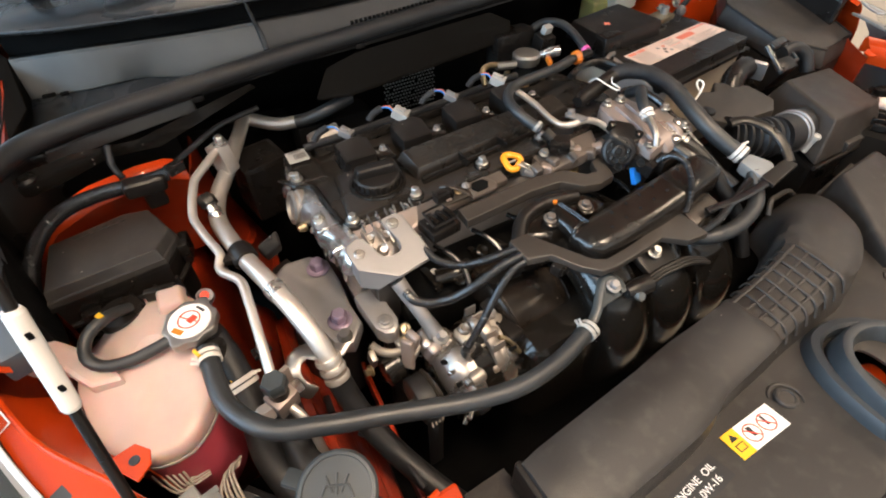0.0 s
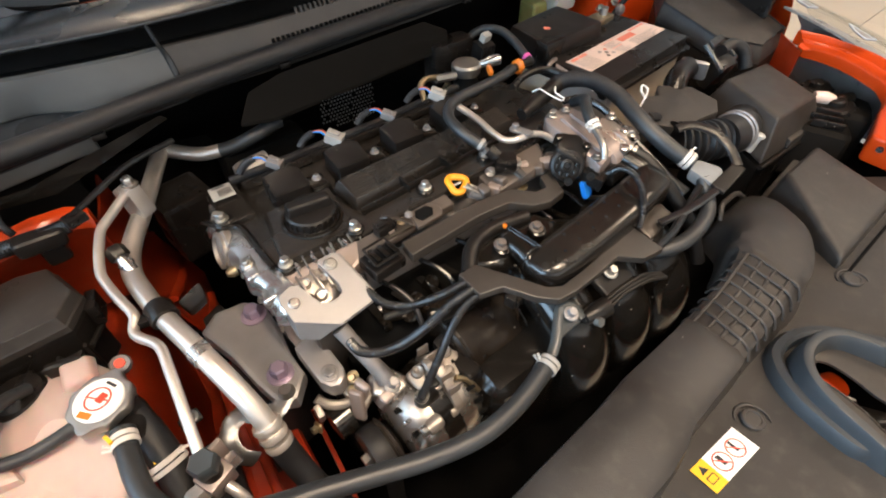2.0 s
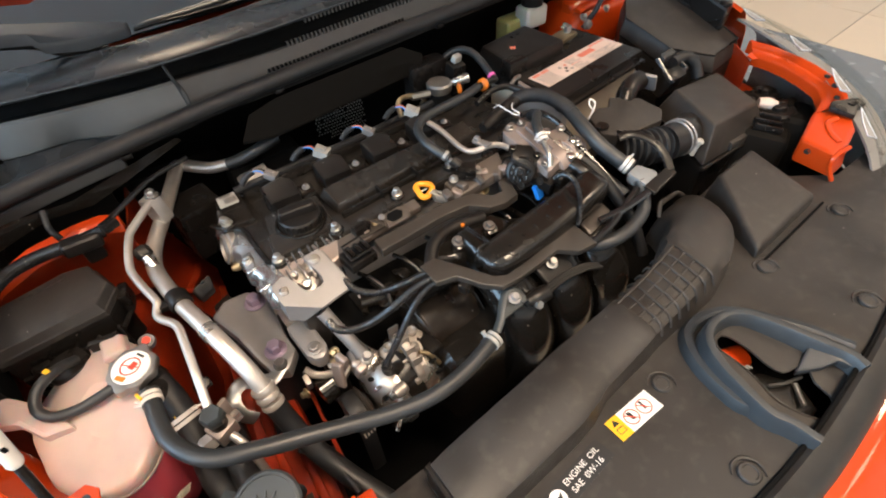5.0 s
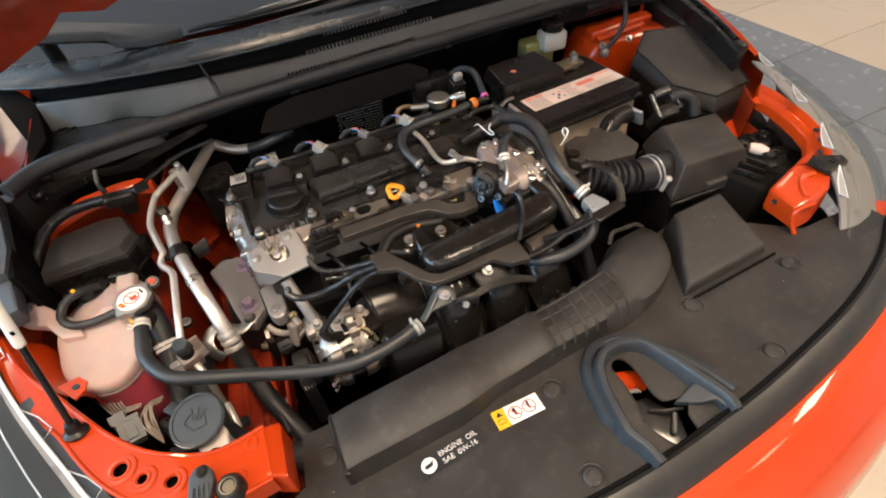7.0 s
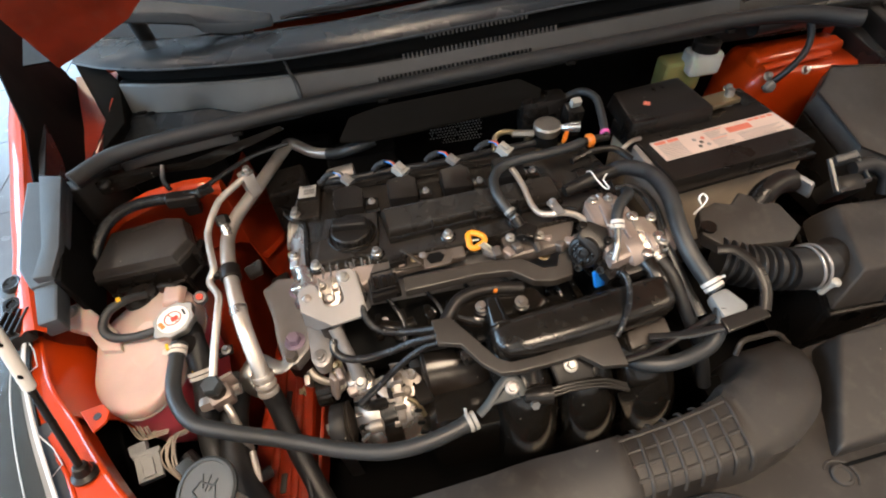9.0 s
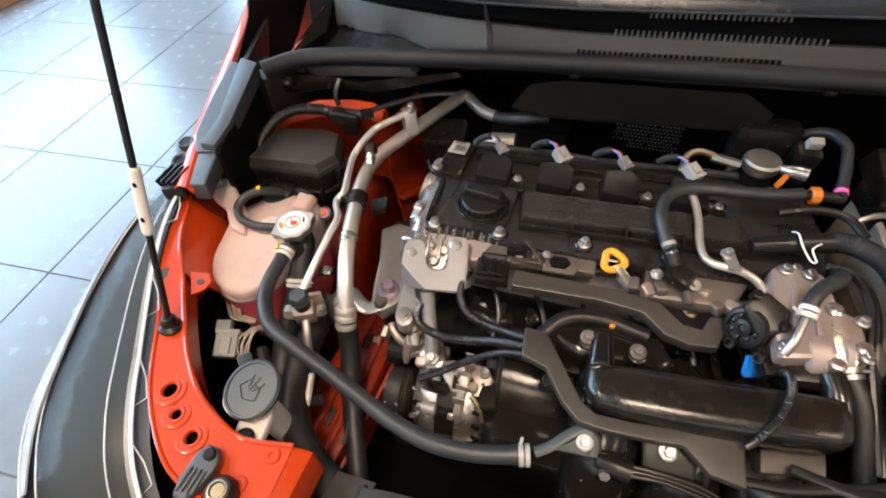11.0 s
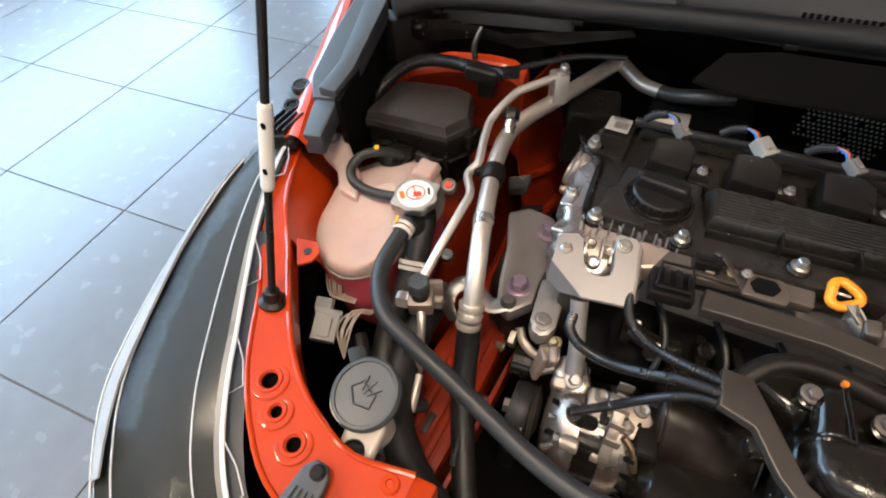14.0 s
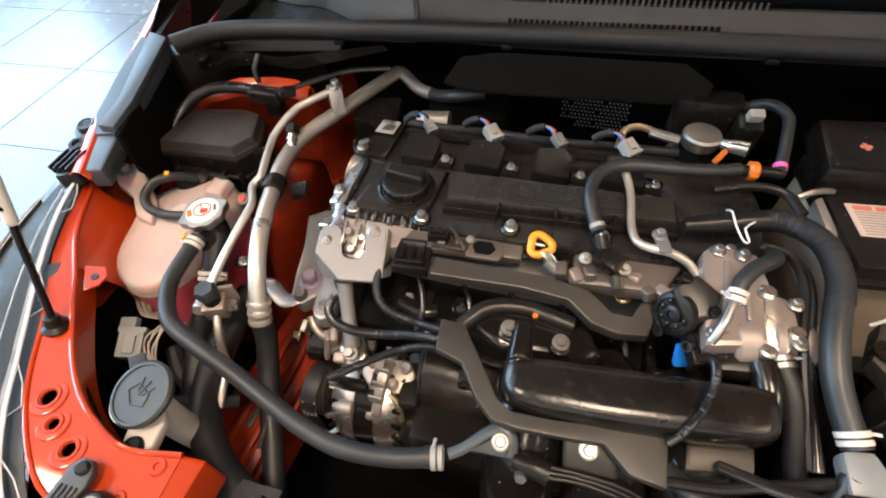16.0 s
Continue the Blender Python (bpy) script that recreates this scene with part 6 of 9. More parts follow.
    part("stay", tube([(0.345, 0.600, 0.803), (0.352, 0.590, 0.808), (0.362, 0.578, 0.806), (0.372, 0.570, 0.800)], 0.003, 8, flat=0.5), M_BROWN, e)
    part("gap_plate", slab([(0.50, 0.556, 0.792), (0.60, 0.560, 0.80), (0.62, 0.60, 0.805), (0.50, 0.60, 0.80)], 0.02, 0.005), M_TAUPE, e)
    rnd = random.Random(12)
    for k in range(9):
        x = 0.488 + k * 0.016
        part("cast_lump", box((x, 0.566 + rnd.uniform(-0.006, 0.012), 0.792 + rnd.uniform(-0.004, 0.006)), (0.014, 0.018, 0.016), turn(rnd.uniform(-20, 20), rnd.uniform(-15, 15), rnd.uniform(0, 60)), 0.004, seg=3), M_PINKC if k % 2 else M_TAUPE, e)
    for p in ((0.512, 0.584, 0.806), (0.556, 0.578, 0.806)):
        bolt(p, e, M_ZINC, (0, -0.3, 1), 0.0048, 0.006)
    return e


ENGINE = build_engine()


def build_lift_bracket():
    b = thing("engine_bracket", "light grey pressed steel bracket bolted to the engine", "bracket", (0.235, 0.54, 0.75))
    outline = [(0.187, 0.554), (0.190, 0.528), (0.231, 0.502), (0.277, 0.508), (0.282, 0.512), (0.276, 0.548), (0.271, 0.574), (0.266, 0.579), (0.247, 0.578), (0.244, 0.574), (0.2525, 0.542), (0.251, 0.5335), (0.245, 0.530), (0.234, 0.529), (0.226, 0.532), (0.222, 0.540), (0.214, 0.562), (0.206, 0.566), (0.190, 0.561)]
    top = [(x, y, 0.784 + 0.36 * (y - 0.51)) for x, y in outline]
    part("plate", slab(top, 0.0045, 0.0014), M_PLATE, b)
    part("skirt", loft([[(0.188, 0.556, 0.798), (0.1905, 0.528, 0.788), (0.231, 0.5025, 0.779), (0.233, 0.505, 0.779), (0.1935, 0.530, 0.788), (0.191, 0.556, 0.798)], [(0.187, 0.552, 0.772), (0.1885, 0.524, 0.764), (0.206, 0.512, 0.762), (0.208, 0.514, 0.762), (0.1910, 0.527, 0.764), (0.190, 0.552, 0.772)]], 0.0), M_PLATE, b)
    part("flank_fold", loft([[(0.271, 0.574, 0.806), (0.273, 0.575, 0.806), (0.283, 0.514, 0.784), (0.281, 0.513, 0.784)], [(0.277, 0.574, 0.786), (0.279, 0.575, 0.786), (0.287, 0.530, 0.770), (0.285, 0.529, 0.770)]], 0.0), M_PLATE, b)
    part("slot_fold", loft([[(0.2445, 0.574, 0.806), (0.2465, 0.574, 0.806), (0.2545, 0.542, 0.795), (0.2525, 0.542, 0.795)], [(0.2445, 0.574, 0.790), (0.2465, 0.574, 0.790), (0.2545, 0.540, 0.779), (0.2525, 0.540, 0.779)]], 0.0), M_PLATE, b)
    bolt((0.256, 0.567, 0.8045), b, M_ZINC, (0, -0.3, 1), r=0.0052, h=0.003)
    bolt((0.200, 0.546, 0.7965), b, M_ALU, (0, -0.3, 1), r=0.0042, h=0.003)
    part("casting", loft([[(0.206, 0.572, 0.776), (0.206, 0.540, 0.764), (0.224, 0.528, 0.764), (0.246, 0.530, 0.764), (0.256, 0.545, 0.768), (0.256, 0.584, 0.782)], [(0.208, 0.574, 0.796), (0.212, 0.548, 0.786), (0.226, 0.536, 0.782), (0.243, 0.538, 0.782), (0.250, 0.548, 0.784), (0.252, 0.582, 0.797)]], 0.006, seg=3), M_ALU, b, "bright aluminium casting in the notch")
    for q, ax2, rr, h in (((0.231, 0.548, 0.784), (0, -0.5, 1), 0.0075, 0.010), ((0.222, 0.566, 0.792), (0, -0.4, 1), 0.006, 0.010), ((0.240, 0.562, 0.790), (0.2, -0.4, 1), 0.0065, 0.012)):
        part("casting_boss", lathe(q, ax2, [(rr, 0), (rr, h * 0.7), (rr * 0.8, h), (rr * 0.5, h * 0.8), (rr * 0.2, h * 0.8)], 18), M_ALU, b)
    for q, z in ((0.218, 0.797), (0.2355, 0.796), (0.246, 0.794)):
        part("casting_rib", box((q, 0.562, z), (0.0030, 0.030, 0.010), turn(18, 0, 4), 0.001), M_ALU, b)
    part("side_casting", slab([(0.196, 0.592, 0.796), (0.300, 0.588, 0.800), (0.318, 0.572, 0.797), (0.282, 0.558, 0.790), (0.196, 0.562, 0.788)], 0.022, 0.004), M_PINKC, b, "cast aluminium flange behind the bracket")
    for q in range(5):
        part("casting_rib", box((0.204 + q * 0.021, 0.590, 0.800), (0.004, 0.010, 0.008), turn(0, 0, 8), 0.001), M_ALU_D, b)


build_lift_bracket()


def build_mount():
    m = thing("engine_mount", "grey cast engine mount with violet bolts", "engine mount", (0.16, 0.58, 0.60))
    plate = [(0.099, 0.651, 0.709), (0.124, 0.670, 0.711), (0.160, 0.664, 0.712), (0.180, 0.645, 0.711), (0.182, 0.600, 0.708), (0.178, 0.558, 0.704), (0.180, 0.524, 0.703), (0.158, 0.500, 0.701), (0.138, 0.510, 0.701), (0.128, 0.545, 0.703), (0.118, 0.595, 0.706)]
    part("plate", slab(plate, 0.024, 0.005), M_CASTG, m)
    for p in ((0.163, 0.634, 0.711), (0.156, 0.540, 0.703)):
        bolt(p, m, M_PURPLE, r=0.0105, h=0.014, label="violet flanged bolt")
    part("pedestal", lathe((0.15, 0.60, 0.50), (0, 0, 1), [(0.05, 0), (0.05, 0.12), (0.04, 0.17), (0.03, 0.19)], 24), M_RUBBER, m)
    part("cover", slab([(0.105, 0.69, 0.690), (0.135, 0.705, 0.690), (0.140, 0.655, 0.685), (0.112, 0.65, 0.685)], 0.06, 0.006), M_BLACK, m)
    arm = part("arm", slab([(0.181, 0.546, 0.730), (0.208, 0.550, 0.731), (0.214, 0.534, 0.729), (0.217, 0.490, 0.724), (0.212, 0.479, 0.722), (0.203, 0.474, 0.721), (0.193, 0.478, 0.721), (0.186, 0.490, 0.722)], 0.024, 0.005), M_CASTG, m, "grey cast arm with rounded end")
    bolt((0.200, 0.493, 0.723), arm, M_PLATE, (0, -0.1, 1), 0.007, 0.005)
    # earth strap from the lower bolt
    strap = part("earth_strap", tube([(0.150, 0.512, 0.700), (0.134, 0.504, 0.696), (0.118, 0.510, 0.697), (0.102, 0.520, 0.700), (0.086, 0.517, 0.698), (0.077, 0.503, 0.690), (0.080, 0.490, 0.676), (0.092, 0.484, 0.662)], 0.0110, 12, ribs=0.0012, pitch=0.004, flat=0.25), M_ZINC, m, "braided metal earth strap")
    part("eyelet", lathe((0.152, 0.514, 0.700), (0, 0, 1), [(0.010, 0), (0.010, 0.004), (0.007, 0.010), (0.006, 0.010)], 16), M_ZINC, strap)


build_mount()


def build_alternator():
    a = thing("alternator", "brownish aluminium alternator with cooling slots and ribbed pulley", "alternator", (0.27, 0.425, 0.56))
    ax = V(1, 0.10, 0.02).normalized()
    c = V(0.236, 0.423, 0.635)
    part("rear_housing", lathe(c, ax, [(0.026, 0), (0.040, 0.003), (0.050, 0.010), (0.057, 0.020), (0.060, 0.030), (0.060, 0.038)], 40), M_ALU, a)
    part("stator", lathe(c + ax * 0.038, ax, [(0.056, 0), (0.0585, 0.001), (0.0585, 0.027), (0.056, 0.028)], 40), M_GLOSS, a, "smooth black stator band")
    part("front_housing", lathe(c + ax * 0.064, ax, [(0.060, 0), (0.060, 0.016), (0.055, 0.030), (0.044, 0.040), (0.020, 0.044)], 40), M_ALU, a)
    side = ax.cross(V(0, 0, 1)).normalized()
    up = side.cross(ax)
    for k in range(20):
        t = 2 * math.pi * k / 20
        d = side * math.cos(t) + up * math.sin(t)
        m = Matrix((ax, d, ax.cross(d))).transposed()
        lean = Matrix.Rotation(radians(-38), 3, m.col[2])
        if k % 2:
            part("slot", box(c + ax * 0.0125 + d * 0.0500, (0.018, 0.004, 0.0062), lean @ m, 0.0015), M_DARK, a)
        else:
            part("fin", box(c + ax * 0.0130 + d * 0.0505, (0.024, 0.006, 0.0050), lean @ m, 0.0015), M_ALU_D, a)
        part("slot", box(c + ax * 0.090 + d * 0.0575, (0.016, 0.004, 0.0050), Matrix.Rotation(radians(26), 3, m.col[2]) @ m, 0.001), M_DARK, a)
    pl = part("pulley", lathe(c - ax * 0.040, ax, [(0.014, 0), (0.031, 0.002), (0.034, 0.004)] + [(0.034 if k % 2 else 0.0305, 0.005 + k * 0.0022) for k in range(11)] + [(0.034, 0.030), (0.016, 0.036)], 36), M_BROWN, a, "dark ribbed pulley")
    part("upper_casting", slab([(0.272, 0.452, 0.702), (0.330, 0.458, 0.704), (0.344, 0.440, 0.700), (0.334, 0.415, 0.694), (0.290, 0.412, 0.694), (0.274, 0.430, 0.697)], 0.030, 0.006, seg=3), M_ALT, a)
    for q in ((0.286, 0.444, 0.700), (0.328, 0.446, 0.701), (0.318, 0.424, 0.696)):
        part("boss", lathe(q, (0, -0.1, 1), [(0.0075, 0), (0.0075, 0.006), (0.0055, 0.008), (0.003, 0.006)], 16), M_ALT, a)
    for k in range(5):
        part("print_bar", box(c - ax * 0.033 + V(0.004 * k, 0.010 + 0.001 * k, 0.0265 - 0.001 * k), (0.0025, 0.005, 0.0008), turn(-20), 0), M_YEL, pl)
    part("rear_plate", loft([[(x, y, z) for y, z in ((0.384, 0.600), (0.378, 0.640), (0.388, 0.684), (0.410, 0.706), (0.432, 0.716), (0.448, 0.706), (0.470, 0.690), (0.478, 0.650), (0.470, 0.600))] for x in (0.300, 0.312)], 0.003), M_ALT, a, "cast rear plate")
    for y, z, r in ((0.440, 0.706, 0.010), (0.392, 0.672, 0.008), (0.402, 0.640, 0.007)):
        part("plate_boss", lathe((0.302, y, z), (-1, 0, 0.1), [(r, 0), (r, 0.008), (r * 0.7, 0.010), (r * 0.5, 0.006)], 16), M_ALT, a)
    for k in range(5):
        part("plate_rib", box((0.3065, 0.398 + 0.016 * k, 0.715 - 0.004 * abs(k - 2)), (0.016, 0.0025, 0.016), turn(0, 0, 0), 0.0008), M_ALT, a)
    for k in range(4):
        part("belt_mark", box(c - ax * (0.034 - 0.0052 * k) + V(0, -0.0335, 0.010), (0.0022, 0.0012, 0.026), turn(-18), 0), M_WIRE_W, pl)
    part("shaft_nut", lathe(c - ax * 0.048, ax, [(0.009, 0), (0.009, 0.010)], 6), M_ZINC, pl)
    for t in (0.9, 2.6, 4.4):
        d = side * math.cos(t) + up * math.sin(t)
        part("ear", lathe(c + ax * 0.022 + d * 0.062, ax, [(0.008, 0), (0.009, 0.003), (0.009, 0.016), (0.007, 0.018)], 18), M_ALT, a)
        bolt(c + ax * 0.022 + d * 0.062, a, M_ZINC, -ax, 0.005, 0.006)
    # post that carries it up to the bracket, with its through bolt
    part("mount_post", tube([(0.231, 0.512, 0.762), (0.238, 0.494, 0.742), (0.247, 0.472, 0.718), (0.252, 0.458, 0.702)], [0.010, 0.0090, 0.0090, 0.011], 18), M_CASTG, a, "grey cast post")
    part("mount_ear", slab([(0.232, 0.478, 0.700), (0.262, 0.480, 0.702), (0.276, 0.452, 0.698), (0.268, 0.436, 0.692), (0.242, 0.436, 0.692), (0.230, 0.456, 0.695)], 0.030, 0.008, seg=3), M_ALU, a)
    bolt((0.2535, 0.448, 0.703), a, M_CASTG, (0.1, -0.35, 1), 0.0065, 0.012)
    part("terminal_block", box((0.304, 0.430, 0.694), (0.030, 0.022, 0.010), turn(0, 0, 8), 0.003), M_BLACK, a)
    part("terminal_frame", box((0.304, 0.432, 0.700), (0.016, 0.010, 0.003), turn(0, 0, 8), 0.001), M_BRASS, a)
    part("terminal_cap", tube([(0.262, 0.398, 0.742), (0.266, 0.405, 0.715), (0.285, 0.412, 0.70)], 0.008, 12), M_BLACK, a)
    part("regulator", box((0.338, 0.432, 0.668), (0.026, 0.06, 0.06), turn(0, 0, 8), 0.008, seg=3), M_BLACK, a)
    part("stator_lead", tube([(0.318, 0.412, 0.700), (0.330, 0.405, 0.692), (0.338, 0.392, 0.676)], 0.0035, 8), M_BRASS, a)
    belt = [(0.208, 0.418 + 0.033 * math.cos(t), 0.636 + 0.033 * math.sin(t)) for t in np.linspace(-0.6, 2.9, 14)]
    part("drive_belt", tube([(0.208, 0.56, 0.48)] + [(0.208, 0.47, 0.60)] + belt + [(0.208, 0.39, 0.50)], 0.011, 8, False, flat=0.2), M_RUBBER, a)
    for q, size, rot in (((0.222, 0.468, 0.694), (0.010, 0.020, 0.036), (12, 8, 20)), ((0.212, 0.460, 0.684), (0.008, 0.018, 0.044), (-8, 14, 30)), ((0.240, 0.446, 0.686), (0.016, 0.014, 0.036), (20, 0, 10))):
        part("mount_web", box(q, size, turn(*rot), 0.005, seg=3), M_PINKC, a)
    # idler and links between pulley and mount arm
    part("idler", lathe((0.178, 0.470, 0.655), ax, [(0.010, 0), (0.022, 0.002), (0.022, 0.024), (0.010, 0.026)], 24), M_GLOSS, a)
    part("tensioner_arm", tube([(0.176, 0.492, 0.692), (0.184, 0.482, 0.684), (0.198, 0.474, 0.680), (0.212, 0.470, 0.682)], 0.006, 10), M_ALT, a)
    part("link", box((0.172, 0.482, 0.676), (0.008, 0.016, 0.034), turn(20), 0.002), M_ALT, a)
    for p, ax2 in (((0.196, 0.492, 0.698), (-0.5, -0.5, 1)), ((0.216, 0.474, 0.692), (-0.2, -0.5, 1)), ((0.164, 0.470, 0.672), (-1, -0.2, 0.3)), ((0.222, 0.484, 0.704), (-0.5, -0.5, 1))):
        bolt(p, a, M_BRASS, ax2, 0.005, 0.007)
    part("web", slab([(0.204, 0.484, 0.690), (0.226, 0.492, 0.702), (0.236, 0.462, 0.690), (0.214, 0.452, 0.676)], 0.010, 0.003), M_ALT, a)


build_alternator()


def build_manifold():
    m = thing("intake_manifold", "glossy black plastic intake manifold with curved runners", "intake manifold", (0.5, 0.40, 0.55))
    for x in (0.478, 0.565, 0.652):
        pts = [(x - 0.01, 0.500, 0.720), (x, 0.455, 0.735), (x + 0.002, 0.405, 0.722), (x + 0.003, 0.365, 0.680), (x + 0.004, 0.355, 0.62), (x, 0.375, 0.55)]
        part("runner", tube(pts, [0.030, 0.038, 0.041, 0.041, 0.040, 0.036], 32, step=0.004, flat=0.85), M_GLOSS, m, smooth=60)
    arch = spline([(0, 0.520, 0.712), (0, 0.480, 0.722), (0, 0.445, 0.716), (0, 0.418, 0.696), (0, 0.402, 0.668), (0, 0.396, 0.63), (0, 0.400, 0.58), (0, 0.41, 0.53)], 0.008)
    rings = []
    for i, q in enumerate(arch):
        f = i / (len(arch) - 1)
        nrm = V(0, q.y - 0.50, q.z - 0.60).normalized()
        x0, x1 = 0.338 + 0.020 * f, 0.448 + 0.006 * math.sin(f * 3)
        low = q - nrm * 0.05
        rings.append([(x0, low.y, low.z), (x0 - 0.001, *(q - nrm * 0.008).yz), (x0 + 0.003, *(q - nrm * 0.002).yz), (x0 + 0.008, q.y, q.z), ((x0 + x1) / 2 + 0.006, *(q - nrm * 0.001).yz), (x1 - 0.024, *(q - nrm * 0.003).yz), (x1 - 0.012, *(q - nrm * 0.007).yz), (x1 - 0.004, *(q - nrm * 0.014).yz), (x1, *(q - nrm * 0.026).yz), (x1, low.y, low.z)])
    first = part("runner", loft(rings), M_LOBE, m, "broad arched runner with a worn sheen", smooth=50)
    part("runner_edge", tube([V(r[2]) + V(0.001, 0, 0.001) for r in rings[2:-4]], 0.0018, 8, False), M_LOBE, first)
    part("runner_seam", tube([V(r[6]) + V(0.001, 0, 0.001) for r in rings[2:-4]], 0.0022, 8, False), M_GLOSS, first)
    part("flank", slab([(0.326, 0.470, 0.700), (0.352, 0.474, 0.704), (0.352, 0.430, 0.690), (0.328, 0.430, 0.684)], 0.05, 0.004), M_BLACK, m, "dark flank beside the first runner")
    part("clip_strip", slab([(0.340, 0.478, 0.735), (0.452, 0.472, 0.740), (0.450, 0.458, 0.740), (0.340, 0.464, 0.735)], 0.008, 0.0015), M_BLACK, m)
    part("plenum", box((0.52, 0.43, 0.60), (0.36, 0.14, 0.18), None, 0.03, seg=3), M_GLOSS, m)
    # flat resonator tube lying across, with its neck
    def oval(c, hy, hz, n=20):
        out = []
        for i in range(n):
            a = 2 * math.pi * i / n
            ca, sa = math.cos(a), math.sin(a)
            out.append((c[0] + c[3] * ca, c[1] + hy * math.copysign(abs(ca) ** 0.55, ca), c[2] + hz * math.copysign(abs(sa) ** 0.55, sa)))
        return out
    stations = ((0.446, 0.434, 0.772, 0.010, 0.012), (0.450, 0.432, 0.773, 0.019, 0.018), (0.462, 0.428, 0.775, 0.026, 0.0205), (0.49, 0.428, 0.777, 0.028, 0.0215), (0.56, 0.431, 0.782, 0.029, 0.022), (0.63, 0.436, 0.788, 0.028, 0.022), (0.680, 0.441, 0.792, 0.027, 0.021), (0.693, 0.443, 0.793, 0.023, 0.019), (0.698, 0.444, 0.793, 0.012, 0.012))
    res = part("resonator", loft([oval((x, y, z, 0.0), hy, hz) for x, y, z, hy, hz in stations]), M_RESO, m, "broad black resonator box with mould marks", smooth=50)
    part("seam", tube([(x, y + hy * 0.86, z + hz * 0.62) for x, y, z, hy, hz in stations[2:-1]], 0.0016, 6, False), M_RESO, res)
    part("seam", tube([(x, y - hy * 0.90, z + hz * 0.45) for x, y, z, hy, hz in stations[2:-1]], 0.0012, 6, False), M_RESO, res)
    neck = part("neck", loft([[(0.446, y, z - 0.016), (0.470, y, z - 0.016), (0.471, y - 0.002, z - 0.004), (0.467, y, z + 0.003), (0.452, y, z + 0.003), (0.446, y, z - 0.004)] for y, z in ((0.493, 0.792), (0.486, 0.794), (0.455, 0.793), (0.438, 0.788))], 0.003), M_GLOSS, m, smooth=50)
    for dx in (0.0, 0.004):
        part("neck_rib", tube([(0.463 + dx, 0.493, 0.7965), (0.466 + dx, 0.465, 0.7975), (0.468 + dx, 0.444, 0.7975)], 0.0011, 6, False), M_GLOSS, neck)
    part("neck_collar", tube([(0.445, 0.444, 0.776), (0.452, 0.446, 0.794), (0.463, 0.447, 0.7975), (0.472, 0.446, 0.795)], 0.0022, 8), M_GLOSS, neck)
    # upper housing with two bolts behind the neck
    part("housing", slab([(0.385, 0.490, 0.782), (0.41, 0.515, 0.778), (0.47, 0.520, 0.782), (0.53, 0.510, 0.780), (0.55, 0.480, 0.772), (0.52, 0.466, 0.775), (0.43, 0.462, 0.778)], 0.05, 0.014, seg=3), M_GLOSS, m)
    part("hump", tube([(0.39, 0.478, 0.775), (0.415, 0.503, 0.784), (0.455, 0.512, 0.785), (0.51, 0.506, 0.780)], 0.010, 14), M_BLACK, m)
    for p in ((0.443, 0.482, 0.788), (0.499, 0.478, 0.788)):
        part("boss", lathe(V(p) - V(0, 0, 0.015), (0, -0.2, 1), [(0.011, 0), (0.011, 0.014), (0.008, 0.015)], 16), M_GLOSS, m)
        bolt(p, m, M_TAUPE, (0, -0.2, 1), 0.006, 0.006)
    part("vacuum_tip", lathe((0.468, 0.503, 0.788), (0, 0, 1), [(0.003, 0), (0.003, 0.004)], 10), M_ORG, m, "small orange mark")
    for k in range(7):
        for dy in (-0.008, 0.010):
            x = 0.498 + k * 0.026 + dy
            part("rib_tick", box((x, 0.430 + 0.08 * (x - 0.5) + dy, 0.7995 + 0.08 * (x - 0.5)), (0.0018, 0.004, 0.003), turn(0, 0, 20), 0.0005), M_GLOSS, res)
    # lower brackets at its front edge
    part("bracket_tab", slab([(0.60, 0.35, 0.72), (0.66, 0.355, 0.73), (0.665, 0.34, 0.68), (0.62, 0.335, 0.66)], 0.006, 0.002), M_GLOSS, m)
    part("heat_block", slab([(0.630, 0.390, 0.756), (0.690, 0.400, 0.762), (0.690, 0.425, 0.768), (0.630, 0.415, 0.762)], 0.02, 0.004), M_BROWN, m, "dull metal block below the tube")
    bolt((0.541, 0.385, 0.757), m, M_ZINC, (0, -0.4, 1), 0.0062, 0.008)
    part("flange", slab([(0.515, 0.400, 0.758), (0.575, 0.404, 0.762), (0.572, 0.368, 0.745), (0.520, 0.366, 0.742)], 0.012, 0.004), M_BLACK, m)
    return m


build_manifold()


